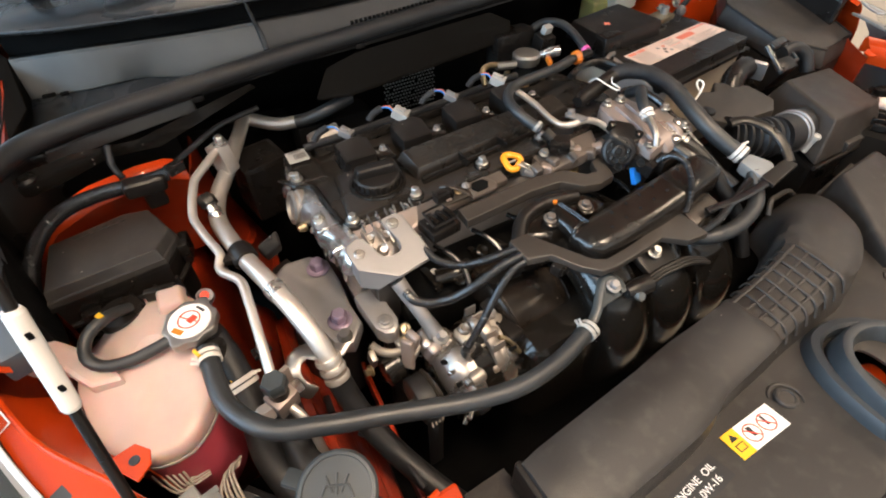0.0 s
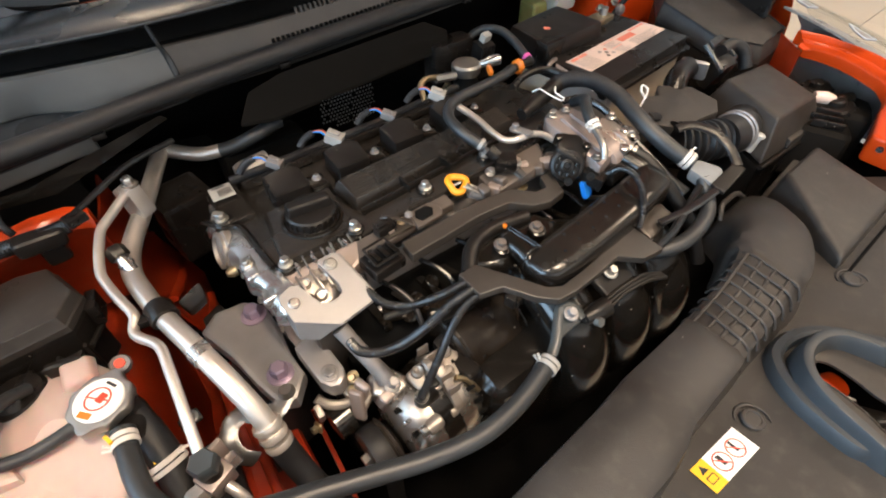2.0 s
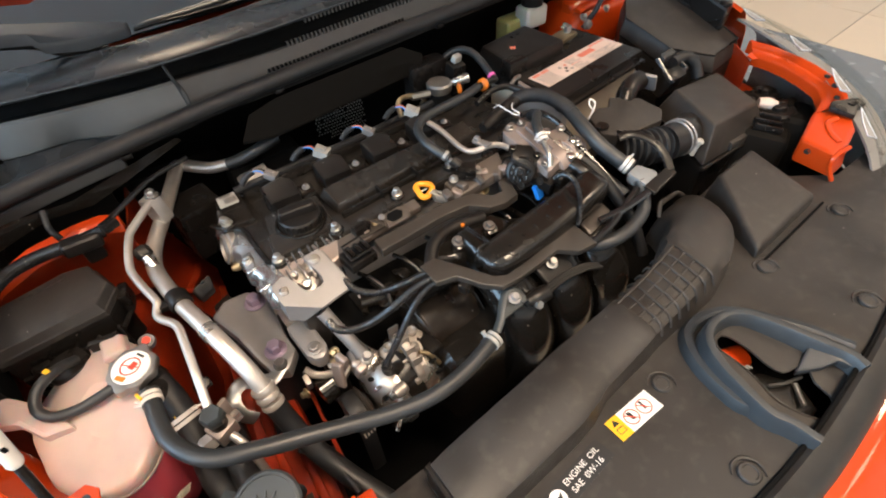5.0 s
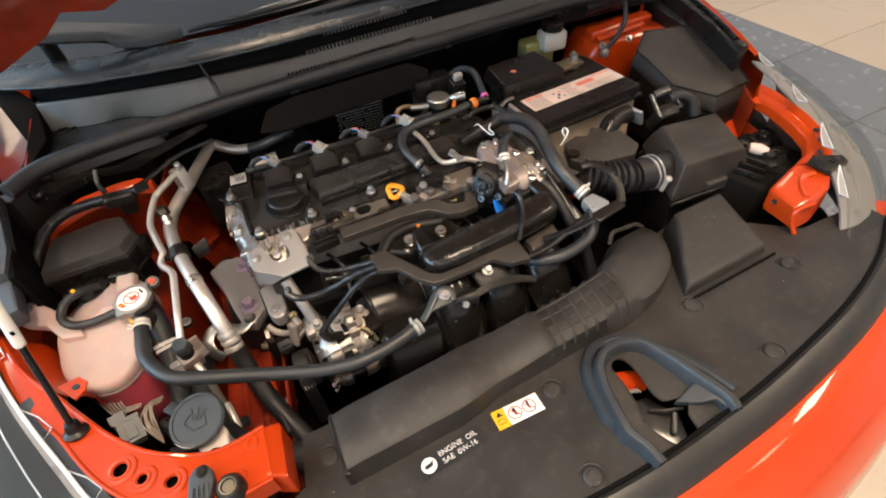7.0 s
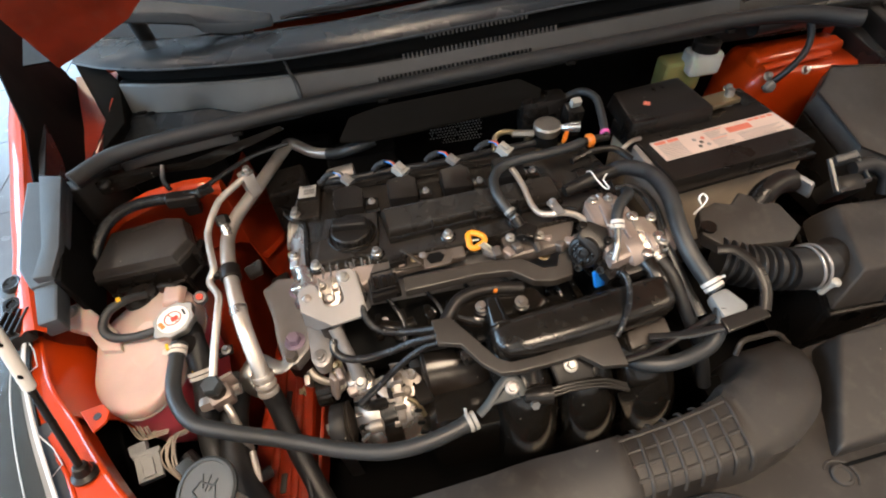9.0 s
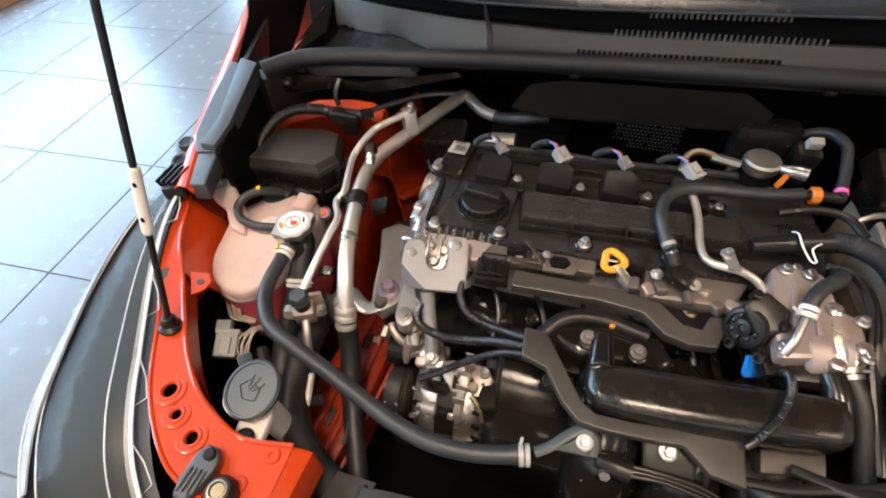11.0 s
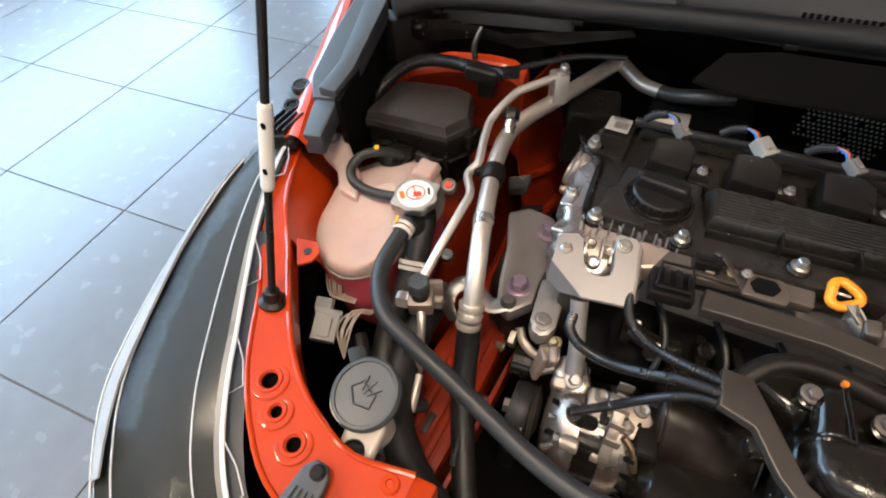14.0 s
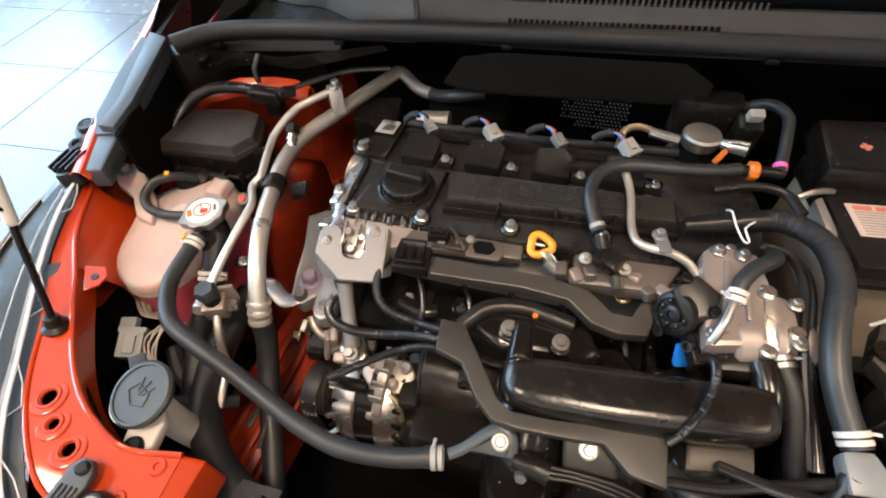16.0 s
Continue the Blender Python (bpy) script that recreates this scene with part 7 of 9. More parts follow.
def build_wire_covers():
    a = thing("wire_cover", "flat matt black wire cover running to a forked end", "wire cover", (0.36, 0.47, 0.77), "wire covers")
    top = [(0.369, 0.473, 0.793), (0.395, 0.473, 0.793), (0.420, 0.440, 0.786), (0.446, 0.404, 0.780), (0.462, 0.396, 0.778), (0.500, 0.398, 0.777), (0.609, 0.411, 0.777), (0.608, 0.362, 0.776), (0.575, 0.366, 0.776), (0.552, 0.388, 0.776), (0.515, 0.384, 0.776), (0.470, 0.381, 0.777), (0.444, 0.383, 0.778), (0.424, 0.400, 0.781), (0.402, 0.431, 0.786), (0.372, 0.438, 0.788)]
    part("plate", slab(top, 0.010, 0.0018), M_FLATC, a)
    clip = part("clip", box((0.412, 0.422, 0.768), (0.022, 0.014, 0.016), turn(0, 0, 12), 0.002), M_BLACK, a)
    part("latch", box((0.412, 0.414, 0.770), (0.012, 0.006, 0.012), turn(0, 0, 12), 0.001), M_GLOSS, clip)
    b = thing("wire_cover", "flat matt black wire cover beside the dipstick", "wire cover", (0.45, 0.55, 0.77), "wire covers")
    top = [(0.341, 0.548, 0.803), (0.400, 0.550, 0.802), (0.470, 0.553, 0.800), (0.520, 0.548, 0.796), (0.548, 0.528, 0.790), (0.570, 0.530, 0.786), (0.580, 0.552, 0.786), (0.602, 0.556, 0.786), (0.588, 0.512, 0.782), (0.556, 0.506, 0.784), (0.528, 0.510, 0.788), (0.500, 0.530, 0.794), (0.450, 0.532, 0.797), (0.341, 0.524, 0.800)]
    part("plate", slab(top, 0.014, 0.0018), M_FLATC, b)
    part("connector_box", box((0.312, 0.546, 0.789), (0.044, 0.036, 0.016), turn(0, 0, 6), 0.003), M_BLACK, b, "black connector block")
    for k in range(3):
        part("latch", box((0.302 + k * 0.012, 0.544, 0.806), (0.006, 0.022, 0.006), turn(0, 0, 6), 0.001), M_GLOSS, b)
    part("frame", tube([(0.296, 0.530, 0.806), (0.296, 0.560, 0.808), (0.326, 0.563, 0.808), (0.328, 0.533, 0.806), (0.296, 0.530, 0.806)], 0.002, 6, False), M_BLACK, b)
    plug((0.337, 0.578, 0.806), (1, 0.1, 0), (0, 0, 1), (0.014, 0.012, 0.026), M_BLACK, b, "plug")


build_wire_covers()


def build_throttle():
    t = thing("throttle_body", "aluminium throttle and valve housing with a black motor", "throttle body", (0.67, 0.56, 0.76))
    part("plate", slab([(0.630, 0.600, 0.834), (0.640, 0.612, 0.836), (0.684, 0.606, 0.838), (0.692, 0.570, 0.836), (0.690, 0.505, 0.820), (0.634, 0.495, 0.812), (0.632, 0.560, 0.828)], 0.026, 0.005), M_PINKC, t)
    part("web", slab([(0.650, 0.590, 0.8385), (0.656, 0.590, 0.8385), (0.654, 0.510, 0.824), (0.648, 0.510, 0.824)], 0.006, 0.0015), M_PINKC, t)
    part("web", slab([(0.668, 0.588, 0.8390), (0.674, 0.588, 0.8390), (0.676, 0.525, 0.828), (0.670, 0.525, 0.828)], 0.006, 0.0015), M_PINKC, t)
    body = part("body", lathe((0.664, 0.520, 0.792), (1, 0.1, 0.12), [(0.026, 0), (0.030, 0.004), (0.030, 0.022), (0.026, 0.024), (0.026, 0.034), (0.031, 0.036), (0.031, 0.042), (0.022, 0.044), (0.019, 0.064), (0.021, 0.066), (0.021, 0.074), (0.012, 0.076)], 28), M_PINKC, t)
    part("flange", slab([(0.686, 0.560, 0.836), (0.712, 0.552, 0.836), (0.718, 0.520, 0.826), (0.704, 0.496, 0.816), (0.684, 0.505, 0.818)], 0.03, 0.006), M_ALU, body)
    for q in ((0.690, 0.560, 0.832), (0.714, 0.522, 0.824), (0.690, 0.502, 0.815)):
        part("boss", lathe(V(q) - V(0, 0, 0.012), (0, 0, 1), [(0.009, 0), (0.009, 0.014), (0.006, 0.016)], 14), M_ALU_D, body)
    look_at = V(-0.62, -0.52, 0.42).normalized()
    mc = V(0.607, 0.530, 0.806)
    motor = part("motor", lathe(mc - look_at * 0.045, look_at, [(0.016, 0), (0.020, 0.004), (0.021, 0.030), (0.024, 0.034), (0.0245, 0.042), (0.022, 0.046), (0.018, 0.047), (0.017, 0.044), (0.010, 0.044), (0.009, 0.049), (0.005, 0.050), (0.004, 0.047), (0.001, 0.047)], 32), M_BLACK, t, "round black motor with a stepped face")
    me = Matrix.Translation(mc) @ axes(look_at)
    for k in range(8):
        q = k * math.pi / 4 + 0.2
        part("web", box(me @ V(0.0135 * math.cos(q), 0.0135 * math.sin(q), 0.0005), (0.003, 0.006, 0.003), axes(look_at).to_3x3(), 0.0006), M_GLOSS, motor)
    part("motor_box", slab([(0.600, 0.548, 0.828), (0.622, 0.566, 0.838), (0.648, 0.548, 0.832), (0.642, 0.522, 0.822), (0.618, 0.516, 0.814)], 0.034, 0.006, seg=3), M_BLACK, motor)
    for q in ((0.612, 0.559, 0.836), (0.640, 0.530, 0.826)):
        part("lug", lathe(V(q) - V(0, 0, 0.010), (0, -0.2, 1), [(0.006, 0), (0.006, 0.012), (0.004, 0.013)], 14), M_GLOSS, motor)
    for q in ((0.626, 0.502, 0.796), (0.600, 0.518, 0.790)):
        part("port", lathe(q, look_at, [(0.006, 0), (0.006, 0.008), (0.0042, 0.008), (0.0038, 0.003)], 14), M_GLOSS, motor)
    for p in ((0.668, 0.598, 0.839), (0.645, 0.602, 0.836), (0.716, 0.512, 0.822), (0.712, 0.548, 0.835), (0.640, 0.508, 0.816)):
        bolt(p, t, M_ZINC, (0, 0, 1), 0.0050, 0.006)
    part("gear_cover", slab([(0.648, 0.500, 0.800), (0.700, 0.505, 0.808), (0.702, 0.485, 0.804), (0.650, 0.480, 0.798)], 0.024, 0.006), M_BLACK, t)
    part("spigot", tube([(0.690, 0.495, 0.802), (0.695, 0.470, 0.796), (0.697, 0.448, 0.785)], 0.014, 14), M_GLOSS, t)
    part("nipple", tube([(0.634, 0.492, 0.826), (0.640, 0.502, 0.838), (0.650, 0.530, 0.850)], 0.0046, 12), M_ZINC, t)
    plug((0.637, 0.503, 0.788), (0.3, -1, -0.15), (0, 0, 1), (0.024, 0.018, 0.034), M_BLACK, t, "plug")
    # blue tab beneath
    part("lock_tab", box((0.626, 0.504, 0.772), (0.016, 0.008, 0.026), turn(-25, 0, 12), 0.002), M_BLUE, t, "blue lock tab")
    solo("breather_hose", tube([(0.650, 0.530, 0.850), (0.654, 0.545, 0.858), (0.666, 0.562, 0.862), (0.682, 0.576, 0.860), (0.694, 0.592, 0.850), (0.70, 0.61, 0.836)], 0.0080, 14), M_HOSE, "short curved black breather hose", "hose")
    clamp((0.651, 0.533, 0.852), (0.2, 0.8, 0.5), 0.0088, "cream spring clamp with a yellow mark", M_WASH)


build_throttle()


def build_fuel_pump():
    p = thing("fuel_pump", "bright metal fuel pump with a round lid", "fuel pump", (0.636, 0.79, 0.80))
    part("base", lathe((0.636, 0.792, 0.792), (0, 0, 1), [(0.028, 0), (0.028, 0.012), (0.022, 0.020), (0.020, 0.044)], 28), M_DARK, p)
    part("body", lathe((0.636, 0.792, 0.832), (0, 0, 1), [(0.021, 0), (0.024, 0.004), (0.0245, 0.016), (0.022, 0.019), (0.006, 0.0195)], 32), M_ZINC, p)
    for dx, dy in ((-0.02, -0.024), (0.022, -0.018), (-0.024, 0.02)):
        bolt((0.636 + dx, 0.792 + dy, 0.806), p, M_BRASS, r=0.006)
    part("inlet", tube([(0.610, 0.788, 0.838), (0.590, 0.790, 0.840), (0.572, 0.792, 0.842)], 0.0066, 6), M_ZINC, p)
    part("fuel_pipe", tube([(0.588, 0.790, 0.840), (0.560, 0.795, 0.846), (0.540, 0.788, 0.842), (0.535, 0.770, 0.826)], 0.0048, 10), M_BRASS, p, "brass-coloured fuel pipe")
    part("outlet", tube([(0.658, 0.782, 0.845), (0.672, 0.772, 0.850), (0.686, 0.766, 0.852)], [0.006, 0.009, 0.009], 14), M_ALU_D, p)
    part("lock_clip", box((0.655, 0.754, 0.846), (0.007, 0.026, 0.008), turn(0, 20, -30), 0.002), M_ORG, p, "orange lock clip")
    q = thing("fuel_line_coupling", "orange quick coupling on a black fuel line", "coupling", (0.687, 0.72, 0.85))
    part("collar", lathe((0.683, 0.718, 0.858), (1, 0.1, 0), [(0.0085, -0.006), (0.0115, -0.004), (0.0115, 0.003), (0.0085, 0.006)], 10), M_ORG, q, "orange lock collar")
    part("stem", tube([(0.665, 0.716, 0.858), (0.70, 0.720, 0.858), (0.716, 0.722, 0.856)], 0.0066, 12), M_BLACK, q)
    h = thing("fuel_hose", "black fuel hose with a pink band", "hose", (0.715, 0.76, 0.85))
    part("hose", tube([(0.712, 0.722, 0.857), (0.716, 0.740, 0.862), (0.722, 0.775, 0.872), (0.728, 0.815, 0.874), (0.715, 0.845, 0.870), (0.69, 0.852, 0.858), (0.668, 0.848, 0.838)], 0.0068, 12), M_HOSE, h)
    part("band", lathe((0.7135, 0.730, 0.8595), (0.1, 1, 0.3), [(0.0078, -0.003), (0.0078, 0.003)], 16), M_PINK, h, "pink band")
    b = thing("rear_connector", "dark bracket with a pale connector behind the engine", "connector", (0.69, 0.82, 0.80))
    part("post", box((0.690, 0.815, 0.835), (0.030, 0.030, 0.06), turn(10), 0.004), M_BLACK, b)
    part("pale_plug", box((0.690, 0.808, 0.874), (0.018, 0.012, 0.014), turn(20, 0, 8), 0.002), M_PALE, b)
    part("housing", box((0.645, 0.852, 0.835), (0.085, 0.04, 0.07), None, 0.01), M_BLACK, b)


build_fuel_pump()


# ---- hoses, pipes and looms ----
def build_hoses():
    rh = thing("radiator_hose", "long black rubber coolant hose across the bay", "hose", (0.19, 0.36, 0.72))
    part("hose", tube([(0.010, 0.532, 0.766), (0.007, 0.508, 0.763), (0.011, 0.457, 0.758), (0.040, 0.413, 0.754), (0.088, 0.392, 0.748), (0.139, 0.377, 0.739), (0.190, 0.360, 0.732), (0.240, 0.343, 0.729), (0.291, 0.332, 0.729), (0.345, 0.335, 0.730), (0.400, 0.348, 0.734)], 0.0103, 18), M_HOSE, rh)
    part("end_cuff", tube([(0.0085, 0.531, 0.766), (0.007, 0.512, 0.7635)], 0.0110, 18, False), M_HOSE, rh)
    part("end_cuff", tube([(0.384, 0.3445, 0.7327), (0.402, 0.3485, 0.734)], 0.0110, 18, False), M_HOSE, rh)
    for px, py, pz in ((0.0, 0.5195, 0.7795), (0.016, 0.5075, 0.7305)):
        part("yellow_mark", box((px, py, pz), (0.0035, 0.011, 0.003), turn(0, 0, 20), 0.0005), M_YEL, rh, "yellow paint mark")
    clamp((0.008, 0.520, 0.765), (0, 1, 0.1), 0.0118, "cream spring clamp with a yellow mark", M_WASH)
    clamp((0.398, 0.347, 0.734), (1, 0.25, 0.05), 0.0118, "pale spring hose clamp with two bent tangs", M_PALE)
    lh = thing("lower_radiator_hose", "thick black rubber hose low in the bay", "hose", (0.1, 0.35, 0.62))
    part("hose", tube([(0.055, 0.52, 0.66), (0.052, 0.46, 0.655), (0.058, 0.40, 0.645), (0.080, 0.345, 0.640), (0.125, 0.300, 0.638), (0.185, 0.270, 0.640), (0.25, 0.255, 0.640)], 0.021, 18), M_RUBBER, lh)
    part("end_cuff", tube([(0.055, 0.522, 0.66), (0.0535, 0.495, 0.6585)], 0.0225, 18, False), M_RUBBER, lh)
    solo("aircon_hose", tube([(0.122, 0.462, 0.705), (0.126, 0.448, 0.675), (0.138, 0.41, 0.640), (0.165, 0.35, 0.61), (0.20, 0.28, 0.59)], 0.0145, 16), M_RUBBER, "black rubber air-conditioning hose", "hose")
    h = thing("bypass_hose", "thick braided black hose with a smooth grey end", "hose", (0.74, 0.55, 0.80))
    part("braided_sleeve", tube([(0.690, 0.643, 0.852), (0.700, 0.643, 0.855), (0.717, 0.636, 0.858), (0.741, 0.617, 0.856), (0.750, 0.583, 0.850), (0.747, 0.551, 0.844)], 0.0122, 18, ribs=0.0006, pitch=0.0020), M_CLOTH, h)
    part("end_piece", tube([(0.747, 0.556, 0.845), (0.742, 0.520, 0.834), (0.742, 0.488, 0.822), (0.750, 0.458, 0.808), (0.760, 0.430, 0.798)], 0.0122, 18), M_HOSE, h, "smooth grey rubber")
    part("joint_pipe", tube([(0.610, 0.630, 0.838), (0.640, 0.636, 0.842), (0.670, 0.640, 0.848), (0.694, 0.643, 0.853)], [0.009, 0.0110, 0.0122, 0.0122], 16), M_BLACK, h, "smooth black joint pipe")
    part("wire_tie", tube([(0.652, 0.652, 0.851), (0.653, 0.640, 0.861), (0.656, 0.624, 0.858), (0.664, 0.606, 0.853), (0.668, 0.604, 0.856), (0.664, 0.618, 0.860), (0.674, 0.628, 0.862)], 0.0011, 8), M_WHITE, h, "white wire tie")
    part("thin_hose", tube([(0.640, 0.683, 0.850), (0.680, 0.696, 0.853), (0.716, 0.692, 0.853), (0.732, 0.664, 0.850)], 0.0055, 10), M_BLACK, h)
    clamp((0.757, 0.438, 0.801), (0.3, -0.9, -0.35), 0.0132, "pale spring clamp with two tangs", M_WASH)
    w = thing("wire_bundle", "bundle of black corrugated wires beside the hose", "wires", (0.73, 0.56, 0.80))
    for k in range(4):
        part("wire", tube([(0.690 + k * 0.006, 0.622, 0.835), (0.715 + k * 0.005, 0.612, 0.838 - k * 0.003), (0.727 + k * 0.004, 0.575, 0.832 - k * 0.004), (0.724 + k * 0.004, 0.52, 0.815 - k * 0.004), (0.728 + k * 0.004, 0.46, 0.79 - k * 0.004), (0.735 + k * 0.003, 0.415, 0.765)], 0.0048, 8), M_LOOM, w)
    loop = thing("vacuum_hose", "black rubber hose bent into a loop with a pale end band", "hose", (0.53, 0.66, 0.83))
    part("hose", tube([(0.520, 0.605, 0.832), (0.512, 0.622, 0.838), (0.505, 0.645, 0.846), (0.508, 0.672, 0.852), (0.524, 0.690, 0.856), (0.552, 0.698, 0.858), (0.598, 0.700, 0.860), (0.640, 0.706, 0.860), (0.668, 0.716, 0.859)], 0.0078, 14), M_HOSE, loop)
    part("end_band", tube([(0.5185, 0.609, 0.834), (0.5165, 0.613, 0.836)], 0.0088, 14, False), M_PALE, loop)
    part("fitting", tube([(0.528, 0.588, 0.822), (0.522, 0.600, 0.830)], 0.009, 12, False), M_BLACK, loop)
    part("check_valve", box((0.536, 0.580, 0.815), (0.030, 0.024, 0.020), turn(10, 0, -35), 0.004), M_BLACK, loop)
    part("nozzle", tube([(0.546, 0.566, 0.806), (0.550, 0.556, 0.799)], 0.005, 10, False), M_BROWN, loop)
    s = thing("metal_pipe", "bent bright metal vent pipe held by a small clamp", "pipe", (0.57, 0.62, 0.81))
    part("pipe", tube([(0.543, 0.696, 0.846), (0.548, 0.684, 0.842), (0.553, 0.658, 0.836), (0.556, 0.630, 0.828), (0.563, 0.608, 0.824), (0.578, 0.599, 0.826), (0.600, 0.597, 0.826), (0.622, 0.592, 0.818), (0.637, 0.578, 0.806), (0.644, 0.565, 0.798)], 0.0048, 14), M_PIPE, s)
    part("saddle", slab([(0.580, 0.622, 0.828), (0.594, 0.624, 0.830), (0.600, 0.592, 0.833), (0.586, 0.590, 0.833)], 0.003, 0.001), M_PLATE, s)
    bolt((0.587, 0.617, 0.829), s, M_PLATE, r=0.0055)
    for name, pts, r in (("wire_loom", [(0.281, 0.545, 0.786), (0.277, 0.520, 0.784), (0.284, 0.494, 0.783), (0.304, 0.474, 0.785), (0.335, 0.465, 0.787), (0.376, 0.462, 0.786)], 0.0062),
                         ("wire_loom", [(0.230, 0.486, 0.768), (0.232, 0.466, 0.772), (0.248, 0.449, 0.776), (0.275, 0.441, 0.780), (0.306, 0.442, 0.784), (0.340, 0.448, 0.786), (0.378, 0.452, 0.784)], 0.0068),
                         ("wire_loom", [(0.258, 0.394, 0.748), (0.285, 0.406, 0.762), (0.309, 0.419, 0.772), (0.333, 0.432, 0.778), (0.355, 0.441, 0.780), (0.378, 0.444, 0.780)], 0.0058),
                         ("wire_loom", [(0.606, 0.400, 0.784), (0.614, 0.406, 0.800), (0.624, 0.420, 0.818), (0.632, 0.442, 0.830), (0.638, 0.466, 0.824), (0.644, 0.486, 0.802)], 0.0050)):
        solo(name, tube(pts, r * 0.78, 12, ribs=0.0008, pitch=0.0022), M_LOOM, "black corrugated wire loom", "wire loom", "corrugated looms")
    solo("wire_loom", tube([(0.606, 0.370, 0.770), (0.65, 0.376, 0.768), (0.70, 0.390, 0.772), (0.745, 0.402, 0.780)], 0.0055, 10), M_LOOM, "dark smooth wire loom", "wire loom")
    solo("heater_hose", tube([(0.620, 0.395, 0.735), (0.640, 0.374, 0.742), (0.672, 0.364, 0.748), (0.705, 0.366, 0.752), (0.735, 0.375, 0.758), (0.752, 0.392, 0.770), (0.760, 0.410, 0.785)], 0.0105, 16), M_HOSE, "curved grey-black rubber heater hose", "hose")
    solo("coolant_hose", tube([(0.705, 0.500, 0.806), (0.716, 0.470, 0.795), (0.725, 0.430, 0.765), (0.74, 0.39, 0.72), (0.75, 0.36, 0.66)], 0.010, 12), M_RUBBER, "black rubber hose below the throttle", "hose")
    clamp((0.706, 0.498, 0.805), (0.3, -0.9, -0.3), 0.0115, "small clamp with a yellow mark", M_ZINC)
    wc = thing("hose_joint", "pale plastic hose joint held in a black strap", "hose joint", (0.762, 0.405, 0.77))
    part("body", slab([(0.748, 0.428, 0.797), (0.774, 0.432, 0.800), (0.790, 0.402, 0.796), (0.778, 0.386, 0.790), (0.752, 0.392, 0.790)], 0.02, 0.006), M_JOINT, wc)
    part("strap", slab([(0.742, 0.390, 0.796), (0.800, 0.394, 0.804), (0.802, 0.376, 0.802), (0.744, 0.370, 0.792)], 0.006, 0.002), M_BLACK, wc)
    part("strap_arm", tube([(0.742, 0.380, 0.790), (0.70, 0.385, 0.778), (0.655, 0.398, 0.766)], 0.006, 8, flat=0.6), M_LOOM, wc)
    part("strap_loop", tube([(0.800, 0.386, 0.800), (0.812, 0.410, 0.812), (0.812, 0.440, 0.824), (0.800, 0.470, 0.826), (0.780, 0.480, 0.822)], 0.0075, 10, flat=0.6), M_BLACK, wc)
    # bracket that carries the coolant hose's end
    b = thing("hose_bracket", "grey steel loop bracket at the hose end", "bracket", (0.44, 0.365, 0.73))
    part("strip", tube([(0.408, 0.352, 0.738), (0.422, 0.360, 0.744), (0.440, 0.376, 0.752), (0.456, 0.386, 0.757), (0.468, 0.378, 0.754), (0.470, 0.362, 0.746)], 0.0060, 10, flat=0.35), M_CAP, b)
    part("gusset", slab([(0.428, 0.360, 0.742), (0.455, 0.380, 0.752), (0.466, 0.362, 0.744)], 0.004, 0.001), M_CAP, b)
    bolt((0.457, 0.372, 0.753), b, M_CASTG, (0, -0.3, 1), 0.006)
    v = thing("sensor_plug", "dark sensor plug with smooth black wires", "sensor", (0.49, 0.365, 0.73))
    part("body", tube([(0.472, 0.362, 0.742), (0.49, 0.360, 0.742), (0.508, 0.358, 0.742)], [0.008, 0.012, 0.012], 12), M_BLACK, v)
    part("nut", lathe((0.482, 0.352, 0.740), (0, -0.8, 0.5), [(0.006, 0), (0.006, 0.008)], 6), M_ZINC, v)
    for k in range(3):
        part("wire", tube([(0.506, 0.354 + k * 0.005, 0.744), (0.54, 0.356 + k * 0.004, 0.746), (0.58, 0.352 + k * 0.005, 0.744), (0.61, 0.345 + k * 0.004, 0.735)], 0.0026, 8), M_BLACK, v)


build_hoses()


